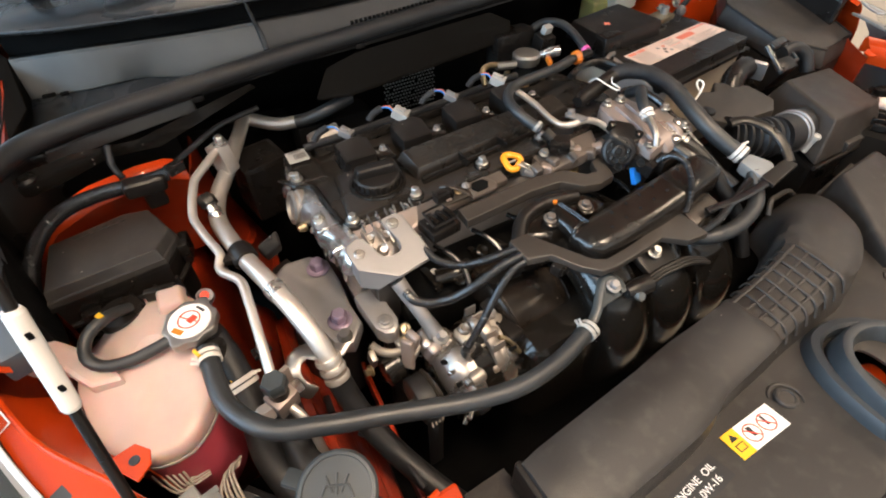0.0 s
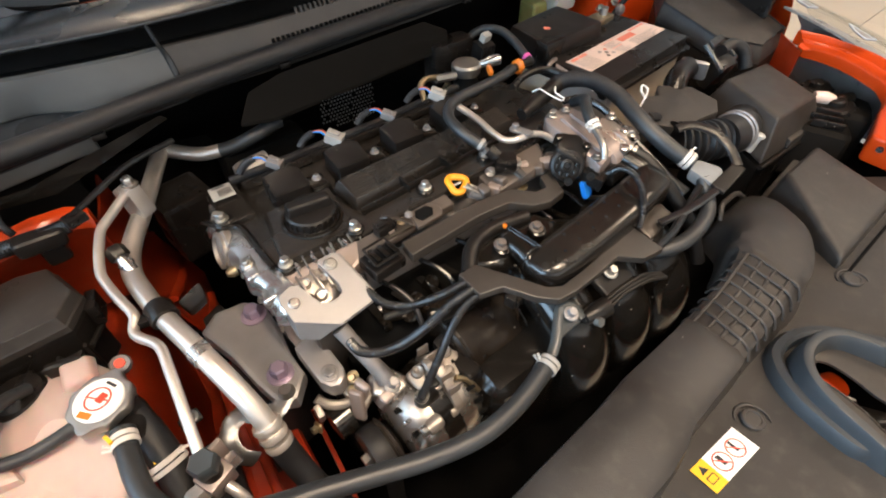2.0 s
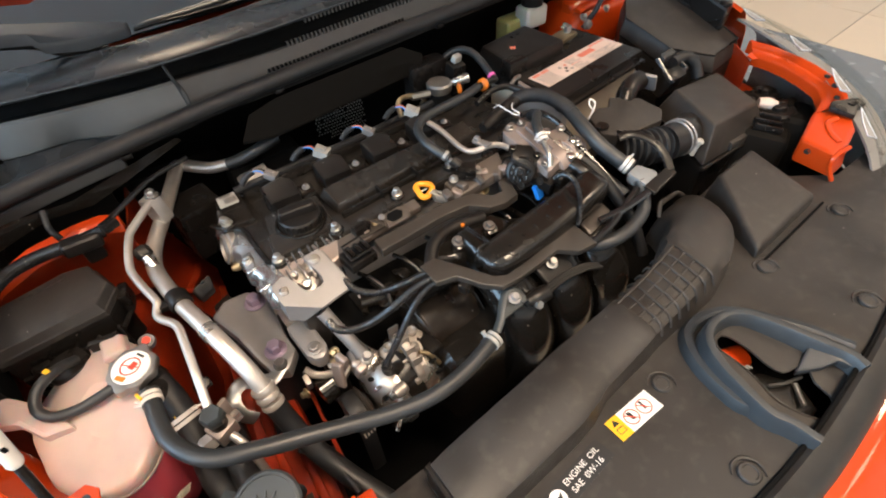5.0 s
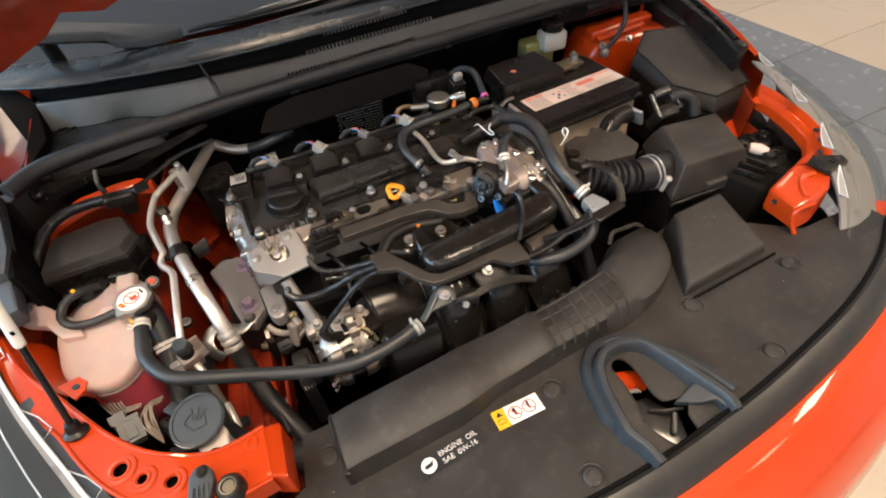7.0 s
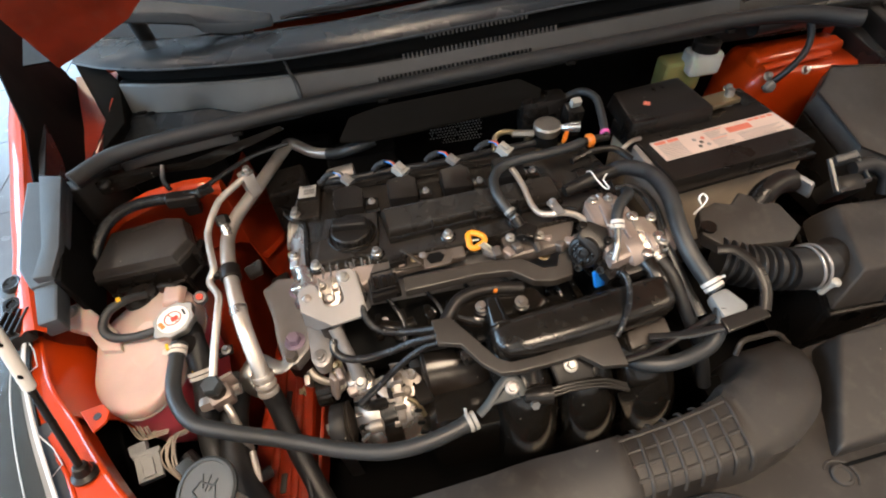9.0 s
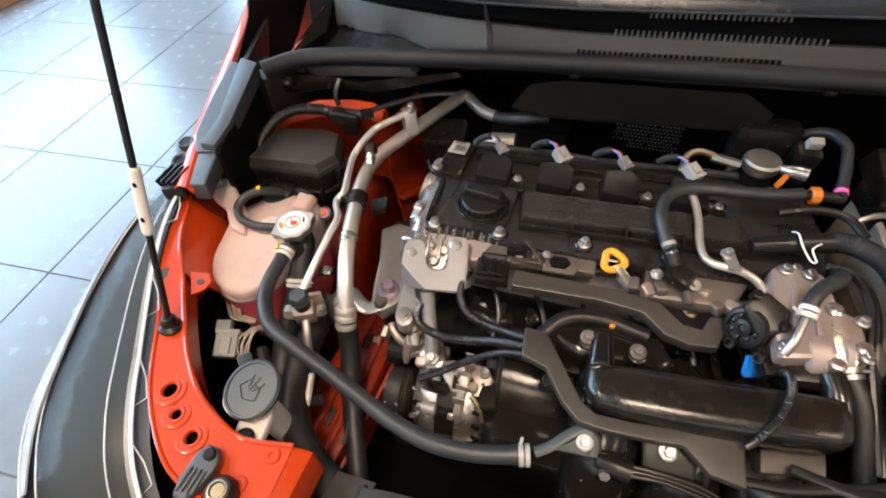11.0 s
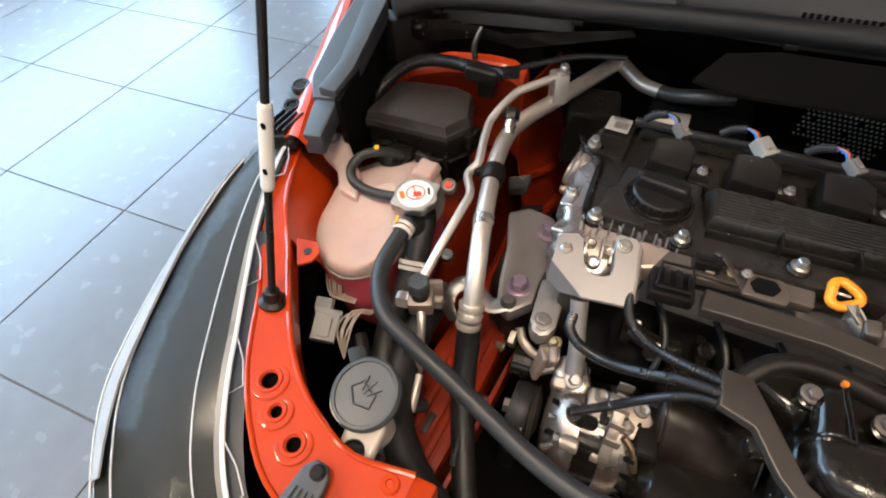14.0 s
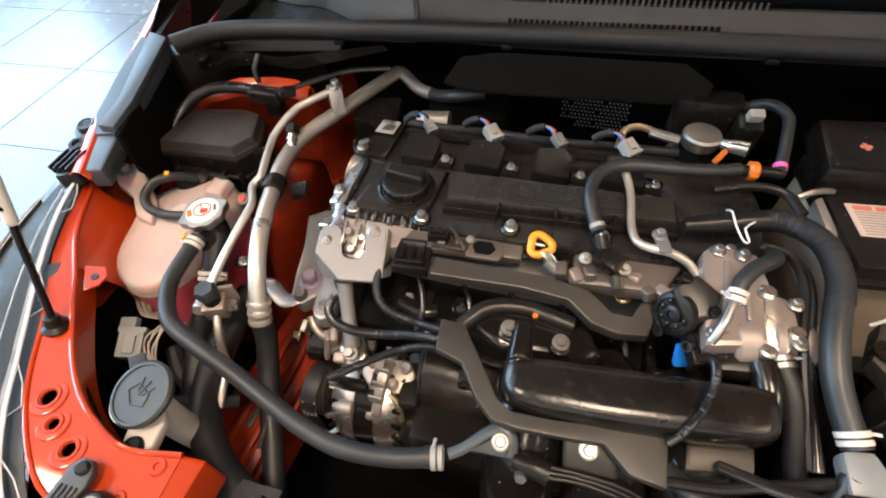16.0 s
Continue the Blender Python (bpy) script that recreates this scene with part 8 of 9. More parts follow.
def build_aircon():
    p = thing("aircon_pipe", "bent bright aluminium air-conditioning pipe", "pipe", (0.10, 0.65, 0.70))
    big = [(0.162, 0.932, 0.800), (0.132, 0.862, 0.800), (0.105, 0.805, 0.797), (0.080, 0.757, 0.793), (0.069, 0.710, 0.792), (0.073, 0.661, 0.792), (0.082, 0.616, 0.788), (0.094, 0.570, 0.786), (0.106, 0.526, 0.776), (0.117, 0.487, 0.750), (0.122, 0.464, 0.716)]
    part("pipe", tube(big, 0.0112, 20), M_PIPE, p)
    part("rear_pipe", tube([(0.162, 0.932, 0.800), (0.170, 0.934, 0.798), (0.180, 0.928, 0.795), (0.21, 0.905, 0.790), (0.245, 0.884, 0.796)], [0.0108, 0.0105, 0.0098], 16), M_PIPE, p)
    part("rear_hose", tube([(0.238, 0.888, 0.7945), (0.255, 0.878, 0.799), (0.29, 0.862, 0.815), (0.33, 0.87, 0.82)], 0.0104, 16), M_HOSE, p, "black rubber hose")
    for f, r in (((0.097, 0.558, 0.784), 0.0128), ((0.098, 0.552, 0.783), 0.0120)):
        part("collar", lathe(f, (0.25, -0.95, -0.15), [(r, -0.004), (r, 0.004)], 20), M_ALU_D, p)
    for k in range(3):
        part("crimp", lathe(V(0.1195, 0.474, 0.730) + V(0.0012, -0.008, -0.013) * k * 0.8, (0.1, -0.5, -0.85), [(0.0148, -0.004), (0.0158, 0), (0.0148, 0.004)], 22), M_PIPE, p)
    block = part("joint_block", box((0.106, 0.803, 0.820), (0.022, 0.028, 0.044), turn(-12, 0, 35), 0.005), M_PIPE, p)
    bolt((0.110, 0.804, 0.842), block, M_ALU_D, r=0.0065, h=0.010)
    port = part("service_port", lathe((0.071, 0.704, 0.797), (-0.20, 0.80, 0.58), [(0.0075, 0), (0.0075, 0.008), (0.009, 0.009), (0.009, 0.013), (0.007, 0.014), (0.007, 0.022)], 16), M_ALU_D, p)
    part("cap", lathe((0.0672, 0.7195, 0.8085), (-0.20, 0.80, 0.58), [(0.0105, 0), (0.0115, 0.002), (0.0115, 0.013), (0.0095, 0.016)], 6), M_BLACK, port, "black screw cap")
    s = thing("aircon_pipe", "thin bent aluminium air-conditioning pipe", "pipe", (0.06, 0.62, 0.74))
    part("pipe", tube([(0.103, 0.797, 0.838), (0.084, 0.779, 0.834), (0.067, 0.763, 0.830), (0.060, 0.755, 0.827), (0.050, 0.730, 0.819), (0.044, 0.711, 0.811), (0.043, 0.700, 0.807), (0.049, 0.668, 0.801), (0.056, 0.640, 0.797), (0.055, 0.632, 0.794), (0.050, 0.622, 0.790), (0.052, 0.612, 0.788), (0.066, 0.588, 0.788), (0.066, 0.560, 0.783), (0.062, 0.510, 0.768), (0.058, 0.474, 0.752)], 0.0056, 14), M_PIPE, s)
    block = part("joint_block", box((0.058, 0.462, 0.716), (0.030, 0.026, 0.030), turn(8, 0, 25), 0.004), M_PINKC, s, "dull pinkish metal valve block")
    part("collar", lathe((0.058, 0.462, 0.728), (0, 0, 1), [(0.0115, 0), (0.0115, 0.012), (0.010, 0.014)], 18), M_BLACK, block)
    part("hex_cap", lathe((0.058, 0.462, 0.741), (0, -0.05, 1), [(0.0125, 0), (0.0140, 0.002), (0.0140, 0.016), (0.0120, 0.019), (0.004, 0.0185)], 6), M_CAP, block, "grey hexagonal cap")
    part("nut", lathe((0.046, 0.459, 0.713), (-1, -0.2, 0), [(0.009, 0), (0.0115, 0.002), (0.0115, 0.014), (0.009, 0.018), (0.005, 0.018)], 6), M_PIPE, block)
    part("nut", lathe((0.072, 0.470, 0.712), (1, 0.3, 0), [(0.009, 0), (0.009, 0.010), (0.006, 0.012)], 6), M_ALU_D, block)
    part("flange", box((0.060, 0.478, 0.724), (0.036, 0.006, 0.030), turn(0, 0, 25), 0.002), M_PINKC, block)
    part("lower_pipe", tube([(0.064, 0.450, 0.712), (0.070, 0.438, 0.706), (0.074, 0.426, 0.690), (0.076, 0.41, 0.64)], 0.0055, 12), M_PIPE, s)
    stay = part("stay", slab([(0.044, 0.540, 0.722), (0.066, 0.544, 0.724), (0.068, 0.530, 0.722), (0.046, 0.526, 0.720)], 0.005, 0.0015), M_BLACK, s)
    part("bolt", bolt_mesh((0.058, 0.536, 0.722), (0, -0.1, 1), 0.005, 0.006), M_ZINC, stay)
    c = thing("pipe_clip", "black plastic clip tying both pipes", "clip", (0.07, 0.63, 0.77))
    part("band", lathe((0.080, 0.628, 0.789), (0.18, -0.98, -0.05), [(0.0145, -0.012), (0.0158, -0.009), (0.0150, 0), (0.0158, 0.009), (0.0145, 0.012)], 20), M_BLACK, c)
    part("bridge", box((0.064, 0.628, 0.790), (0.03, 0.012, 0.010), turn(0, 0, -10), 0.002), M_BLACK, c)
    part("tail", slab([(0.098, 0.634, 0.79), (0.128, 0.640, 0.80), (0.126, 0.628, 0.785), (0.104, 0.624, 0.778)], 0.012, 0.003), M_BLACK, c)


build_aircon()


# ---- left side of the bay ----
def build_tank():
    t = thing("coolant_reservoir", "milky plastic coolant reservoir with pink coolant", "coolant reservoir", (-0.05, 0.54, 0.60))
    out = arc_smooth([(-0.122, 0.590), (-0.060, 0.648), (-0.010, 0.648), (0.016, 0.610), (0.012, 0.545), (-0.004, 0.490), (-0.026, 0.460), (-0.052, 0.450), (-0.086, 0.460), (-0.112, 0.490), (-0.122, 0.530)], 0.012, True)
    cx, cy = -0.045, 0.545

    def ring(k, z, dz=0.0, shift=0.0):
        return [(cx + (x - cx) * k, cy + (y - cy) * k + shift, z + dz * (y - 0.45)) for x, y in out]
    part("tank", loft([ring(0.970, 0.7165), ring(1.0, 0.719), ring(1.0, 0.726, 0.02), ring(0.992, 0.7315, 0.06), ring(0.970, 0.7355, 0.10), ring(0.930, 0.7375, 0.13), ring(0.70, 0.7425, 0.14), ring(0.30, 0.7440, 0.14)], 0.0), M_TANK, t, "milky plastic upper half", smooth=70)
    part("coolant", loft([ring(0.70, 0.56), ring(0.88, 0.60), ring(0.955, 0.65), ring(0.980, 0.716)], 0.0), M_COOL, t, "pink coolant showing through the lower half", smooth=60)
    part("seam", loft([ring(1.010, 0.7155), ring(1.015, 0.7175), ring(1.010, 0.7195)], 0.0), M_TANK, t)
    part("top_step", loft([[(x, y, z - 0.004) for x, y, z in [(-0.030, 0.60, 0.768), (0.004, 0.60, 0.768), (0.006, 0.635, 0.772), (-0.028, 0.640, 0.772)]], [(-0.026, 0.604, 0.778), (0.000, 0.604, 0.778), (0.002, 0.630, 0.782), (-0.024, 0.634, 0.782)]], 0.005, seg=3), M_TANK, t)
    lug = part("mounting_lug", slab([(-0.160, 0.612, 0.794), (-0.140, 0.622, 0.796), (-0.115, 0.600, 0.788), (-0.085, 0.572, 0.772), (-0.075, 0.540, 0.764), (-0.105, 0.545, 0.766), (-0.122, 0.570, 0.780), (-0.150, 0.580, 0.790), (-0.164, 0.594, 0.793)], 0.016, 0.005), M_TANK, t)
    bolt((-0.146, 0.600, 0.796), lug, M_PLATE, r=0.0075, h=0.008)
    part("cap", lathe((-0.066, 0.632, 0.756), (0, 0, 1), [(0.026, 0), (0.026, 0.012), (0.023, 0.016), (0.008, 0.018)], 24), M_BLACK, t, "black reservoir cap")
    part("yellow_mark", box((-0.076, 0.604, 0.801), (0.006, 0.008, 0.003), turn(0, 0, 30), 0.0005), M_YEL, t)
    solo("overflow_hose", tube([(-0.055, 0.628, 0.775), (-0.066, 0.615, 0.788), (-0.078, 0.600, 0.796), (-0.093, 0.591, 0.792), (-0.099, 0.572, 0.784), (-0.088, 0.558, 0.776), (-0.065, 0.553, 0.773), (-0.043, 0.553, 0.774), (-0.018, 0.556, 0.776)], 0.0065, 14), M_HOSE, "thin black hose from the cap to the reservoir", "hose")
    rc = thing("coolant_filler", "black coolant filler neck with a silver printed pressure cap", "filler neck", (0.003, 0.563, 0.74))
    pts = []
    for k in range(48):
        a = 2 * math.pi * k / 48
        r = 0.0285 + 0.0050 * max(0, math.cos(2 * (a - 0.9))) ** 6 + 0.0012 * math.cos(8 * a)
        pts.append((0.003 + r * math.cos(a), 0.563 + r * math.sin(a), 0.7845 + 0.05 * r * math.sin(a)))
    cap = part("pressure_cap", slab(pts, 0.011, 0.002), M_ZINC, rc, "silver pressure cap")
    part("disc", lathe((0.003, 0.563, 0.784), (0, -0.05, 1), [(0.023, 0), (0.022, 0.0022), (0.003, 0.0026)], 32), M_LABEL, cap, "white printed disc")
    part("red_ring", tube([(0.003 + 0.0115 * math.cos(a), 0.563 + 0.0115 * math.sin(a), 0.787 + 0.0005 * math.sin(a)) for a in np.linspace(0, 2 * math.pi, 26)], 0.0008, 6, False), M_REDPR, cap)
    part("red_bar", tube([(-0.005, 0.571, 0.7874), (0.011, 0.555, 0.7866)], 0.0008, 6, False), M_REDPR, cap)
    part("print", box((0.006, 0.562, 0.7868), (0.010, 0.008, 0.0006), turn(0, 0, 30), 0), M_REDPR, cap)
    part("print", box((-0.011, 0.553, 0.7862), (0.013, 0.006, 0.0006), turn(0, 0, -50), 0), M_ORG, cap)
    part("print", box((0.017, 0.572, 0.7868), (0.003, 0.012, 0.0005), turn(0, 0, 30), 0), M_BLKPR, cap)
    part("neck", tube([(0.004, 0.562, 0.776), (0.010, 0.560, 0.760), (0.014, 0.552, 0.745), (0.010, 0.530, 0.757)], [0.018, 0.019, 0.018, 0.013], 16), M_BLACK, rc, "black filler neck")
    part("stub", tube([(-0.022, 0.557, 0.776), (0.0, 0.560, 0.772)], 0.0075, 12, False), M_BLACK, rc)
    part("lower_neck", tube([(0.014, 0.556, 0.752), (0.022, 0.526, 0.730), (0.025, 0.485, 0.700), (0.020, 0.440, 0.662), (0.030, 0.398, 0.638), (0.05, 0.34, 0.62)], 0.0165, 18), M_RUBBER, rc)
    clamp((0.024, 0.505, 0.716), (0.15, -0.75, -0.6), 0.0182, "pale spring clamp with a yellow mark", M_WASH)
    part("valve_stub", lathe((0.020, 0.622, 0.750), (0.2, -0.5, 1), [(0.010, 0), (0.011, 0.008), (0.009, 0.012), (0.006, 0.010)], 16), M_PLATE, rc)
    part("red_tip", lathe((0.021, 0.619, 0.758), (0.2, -0.5, 1), [(0.006, 0), (0.005, 0.004)], 12), M_REDPR, rc, "small red plug tip")


build_tank()


def build_fuse_left():
    f = thing("fuse_box", "black plastic fuse box with a flat chamfered lid", "fuse box", (-0.06, 0.69, 0.72), "fuse boxes")
    lid = [(-0.122, 0.659), (-0.006, 0.666), (0.013, 0.699), (-0.004, 0.750), (-0.033, 0.757), (-0.116, 0.741)]

    def grow(k, z, dy=0.0):
        return [(-0.055 + (x + 0.055) * k, 0.705 + (y - 0.705) * k + dy, z) for x, y in lid]
    part("body", loft([grow(1.02, 0.70), grow(1.05, 0.770), grow(1.06, 0.786)], 0.004), M_BLACK, f)
    part("lid", loft([grow(1.075, 0.787), grow(1.075, 0.797), grow(1.045, 0.799), grow(1.005, 0.811), grow(0.985, 0.8125)], 0.0015, seg=2), M_COVER, f)
    part("band", loft([grow(1.085, 0.783), grow(1.09, 0.786), grow(1.085, 0.789)], 0.0), M_BLACK, f)
    for q0, q1 in ((0, 1), (1, 2), (2, 3)):
        a, b = grow(1.10, 0.755)[q0], grow(1.10, 0.755)[q1]
        part("ledge", tube([V(a).lerp(V(b), 0.06), V(a).lerp(V(b), 0.94)], 0.0035, 8, False), M_BLACK, f)
    part("latch", box((-0.095, 0.650, 0.762), (0.022, 0.012, 0.020), turn(0, 0, 4), 0.003), M_BLACK, f)
    part("latch", box((-0.02, 0.635, 0.772), (0.035, 0.010, 0.020), turn(0, 0, -10), 0.003), M_BLACK, f)
    part("latch", box((0.020, 0.70, 0.775), (0.012, 0.03, 0.03), turn(0, 0, -10), 0.003), M_BLACK, f)
    for k in range(5):
        part("rib", box((-0.105 + k * 0.026, 0.652 + k * 0.0010, 0.745), (0.004, 0.006, 0.05), turn(0, 0, -10), 0.001), M_BLACK, f)
    for k in range(6):
        part("embossed_bar", box((-0.085 + k * 0.010, 0.738 + k * 0.0012, 0.8127), (0.007, 0.004, 0.0012), turn(0, 0, 7), 0.0003), M_COVER, f)
    solo("wire_loom", tube([(-0.150, 0.690, 0.755), (-0.144, 0.715, 0.792), (-0.122, 0.742, 0.822), (-0.088, 0.762, 0.838), (-0.045, 0.772, 0.840), (0.0, 0.772, 0.838), (0.035, 0.775, 0.838)], 0.0092, 14, ribs=0.0006, pitch=0.0026), M_LOOM, "thick black corrugated loom behind the fuse box", "wire loom")
    c = thing("loom_connector", "black connector and clip on the wing loom", "connector", (0.0, 0.765, 0.82))
    part("body", box((0.005, 0.769, 0.836), (0.05, 0.024, 0.022), turn(0, 5, 5), 0.007, seg=3), M_BLACK, c)
    part("stalk", tube([(-0.016, 0.790, 0.842), (-0.020, 0.795, 0.860), (-0.016, 0.812, 0.878)], 0.0045, 10), M_LOOM, c)
    part("lower_block", box((0.008, 0.780, 0.814), (0.026, 0.024, 0.034), turn(0, 0, 8), 0.005), M_BLACK, c)
    part("clip", box((0.045, 0.772, 0.845), (0.022, 0.016, 0.012), turn(0, 0, 25), 0.002), M_BLACK, c)
    part("wire", tube([(0.03, 0.772, 0.842), (0.07, 0.800, 0.848), (0.12, 0.835, 0.852), (0.18, 0.86, 0.85)], 0.004, 8), M_LOOM, c)


build_fuse_left()


def build_washer():
    w = thing("washer_filler", "pale plastic washer filler neck with a blue-grey cap", "washer filler", (0.075, 0.32, 0.66))
    part("neck", lathe((0.078, 0.325, 0.60), (-0.05, -0.05, 1), [(0.017, 0), (0.018, 0.10), (0.021, 0.140), (0.030, 0.158)], 28), M_WASH, w)
    ax = V(-0.10, -0.22, 1).normalized()
    cap = part("cap", lathe((0.075, 0.322, 0.757), ax, [(0.036, 0), (0.0365, 0.005), (0.034, 0.008), (0.031, 0.0082), (0.0305, 0.0065), (0.002, 0.0068)], 40), M_CAP, w, "blue-grey flip cap with a moulded washer symbol")
    part("hinge_tab", box((0.048, 0.350, 0.760), (0.026, 0.018, 0.006), turn(-12, 5, -45), 0.003), M_CAP, cap)
    m = Matrix.Translation((0.075, 0.322, 0.757)) @ axes(ax)
    for a, b in (((-0.015, -0.006), (0.0, -0.014)), ((0.0, -0.014), (0.015, -0.006)), ((-0.015, -0.006), (-0.010, 0.006)), ((0.015, -0.006), (0.010, 0.006)), ((-0.010, 0.006), (0.010, 0.006)), ((-0.004, 0.0), (-0.010, 0.014)), ((0.004, 0.0), (0.010, 0.014)), ((0, -0.002), (0, 0.016))):
        part("symbol_line", tube([m @ V(*a, 0.0072), m @ V(*b, 0.0072)], 0.0011, 6, False), M_CAP, cap)
    bracket = part("bracket", slab([(0.064, 0.308, 0.742), (0.092, 0.320, 0.744), (0.103, 0.308, 0.742), (0.104, 0.272, 0.734), (0.098, 0.262, 0.732), (0.084, 0.258, 0.731), (0.070, 0.264, 0.731), (0.066, 0.280, 0.734)], 0.016, 0.005, seg=3), M_WASH, w)
    part("push_clip", lathe((0.085, 0.274, 0.733), (0, 0, 1), [(0.0115, 0), (0.0115, 0.006), (0.009, 0.009), (0.008, 0.007)], 20), M_BLACK, bracket)


build_washer()


def build_prop():
    p = thing("bonnet_prop", "thin black bonnet prop rod with a white sleeve", "prop rod", (-0.067, 0.361, 0.776))
    a = V(-0.065, 0.362, 0.779)
    d = V(0.073, 0.321, 0.944).normalized()
    part("rod", tube([a, a + d * 0.85], 0.0040, 12, False), M_BLACK, p)
    part("sleeve", tube([a + d * 0.137, a + d * 0.140, a + d * 0.215, a + d * 0.218], [0.0052, 0.0064, 0.0064, 0.0052], 16, False), M_WHITE, p, "white plastic sleeve")
    for k in (0.158, 0.200):
        part("slot", box(a + d * k + V(0.003, -0.0060, 0.002), (0.003, 0.002, 0.005), None, 0), M_DARK, p)
    part("grommet", lathe(a - V(0, 0, 0.003), (0.1, 0.2, 1), [(0.015, 0), (0.015, 0.003), (0.010, 0.007), (0.008, 0.018), (0.006, 0.019)], 20), M_BLACK, p, "black pivot grommet")


build_prop()


def build_left_small():
    c = thing("lamp_plug", "pale grey headlamp plug with white wires", "connector", (-0.04, 0.40, 0.66))
    plug((-0.044, 0.396, 0.686), (-0.25, 0.9, 0.3), (0.3, 0, 1), (0.030, 0.022, 0.040), M_JOINT, c, "shell")
    part("cap", box((-0.058, 0.418, 0.696), (0.022, 0.016, 0.012), turn(20, 0, 15), 0.002), M_JOINT, c)
    for k in range(5):
        part("wire", tube([(-0.006 - k * 0.001, 0.450 - k * 0.002, 0.668), (-0.014 - k * 0.0030, 0.434 - k * 0.002, 0.684 + k % 2 * 0.004), (-0.014 - k * 0.0040, 0.414 - k * 0.002, 0.688 - k % 2 * 0.005), (-0.012 - k * 0.0032, 0.396 - k * 0.001, 0.678 + k % 3 * 0.003), (-0.014, 0.380, 0.652)], 0.0014, 6), M_WIRE_W, c)
    b = thing("wire_plug", "black multi-way plug with pale wires below the reservoir", "connector", (-0.07, 0.46, 0.64))
    part("shell", box((-0.074, 0.468, 0.700), (0.032, 0.012, 0.016), turn(30, 0, -8), 0.002), M_BLACK, b)
    for k in range(6):
        part("wire", tube([(-0.087 + k * 0.0050, 0.463, 0.694), (-0.081 + k * 0.0045, 0.452, 0.684 + k % 2 * 0.003), (-0.073 + k * 0.0030, 0.443 + k * 0.001, 0.674 - k % 3 * 0.003), (-0.060 + k * 0.001, 0.444 + k * 0.0032, 0.670), (-0.040, 0.450 + k * 0.003, 0.664)], 0.0012, 6), M_WIRE_W, b)
    for pts, r in (([(-0.02, 0.42, 0.64), (0.01, 0.39, 0.63), (0.05, 0.37, 0.62), (0.08, 0.34, 0.60)], 0.012), ([(0.0, 0.35, 0.66), (0.03, 0.345, 0.66), (0.07, 0.36, 0.64), (0.10, 0.38, 0.62)], 0.009), ([(0.12, 0.42, 0.64), (0.15, 0.38, 0.63), (0.16, 0.33, 0.62)], 0.0035)):
        solo("taped_loom", tube(pts, r, 10), M_CLOTH, "black taped wire loom low in the bay", "wire loom", "taped looms")
    k = thing("carrier_clip", "black plastic lever clip on the lamp carrier", "clip", (0.078, 0.235, 0.755))
    lever = part("lever", slab([(0.064, 0.240, 0.775), (0.072, 0.249, 0.776), (0.084, 0.249, 0.776), (0.091, 0.240, 0.775), (0.092, 0.226, 0.774), (0.084, 0.204, 0.773), (0.076, 0.192, 0.772), (0.064, 0.194, 0.772), (0.060, 0.210, 0.773)], 0.010, 0.003, seg=3), M_TRIM, k, "dark grey plastic lever")
    part("stud", lathe((0.080, 0.240, 0.775), (0, 0, 1), [(0.007, 0), (0.007, 0.003), (0.005, 0.005)], 16), M_BLACK, k)
    for i in range(4):
        part("rib", tube([(0.066 + i * 0.006, 0.199 + i * 0.0005, 0.774), (0.069 + i * 0.0055, 0.224, 0.7755)], 0.0013, 6, False), M_TRIM, lever)
    g = thing("rubber_stop", "round black rubber bonnet stop with a brassy seat", "stop", (0.106, 0.212, 0.752))
    part("body", lathe((0.106, 0.212, 0.752), (0, 0, 1), [(0.017, 0), (0.017, 0.014), (0.013, 0.020), (0.008, 0.021), (0.005, 0.016), (0.002, 0.015)], 24), M_RUBBER, g)
    part("seat_ring", lathe((0.106, 0.212, 0.7695), (0, 0, 1), [(0.0105, 0), (0.0105, 0.0035), (0.0085, 0.0038), (0.0082, 0.002)], 24), M_BRASS, g)
    f = thing("rail_bolt", "large violet flanged bolt on the red rail", "bolt", (0.15, 0.455, 0.485))
    part("head", bolt_mesh((0.150, 0.460, 0.488), (0, 0, 1), 0.010, 0.012), M_PURPLE, f)
    s = thing("small_pipe", "thin bare metal pipe stub", "pipe", (0.085, 0.40, 0.62))
    part("stub", tube([(0.084, 0.40, 0.655), (0.090, 0.375, 0.648), (0.092, 0.36, 0.640)], 0.005, 10), M_PIPE, s)


build_left_small()


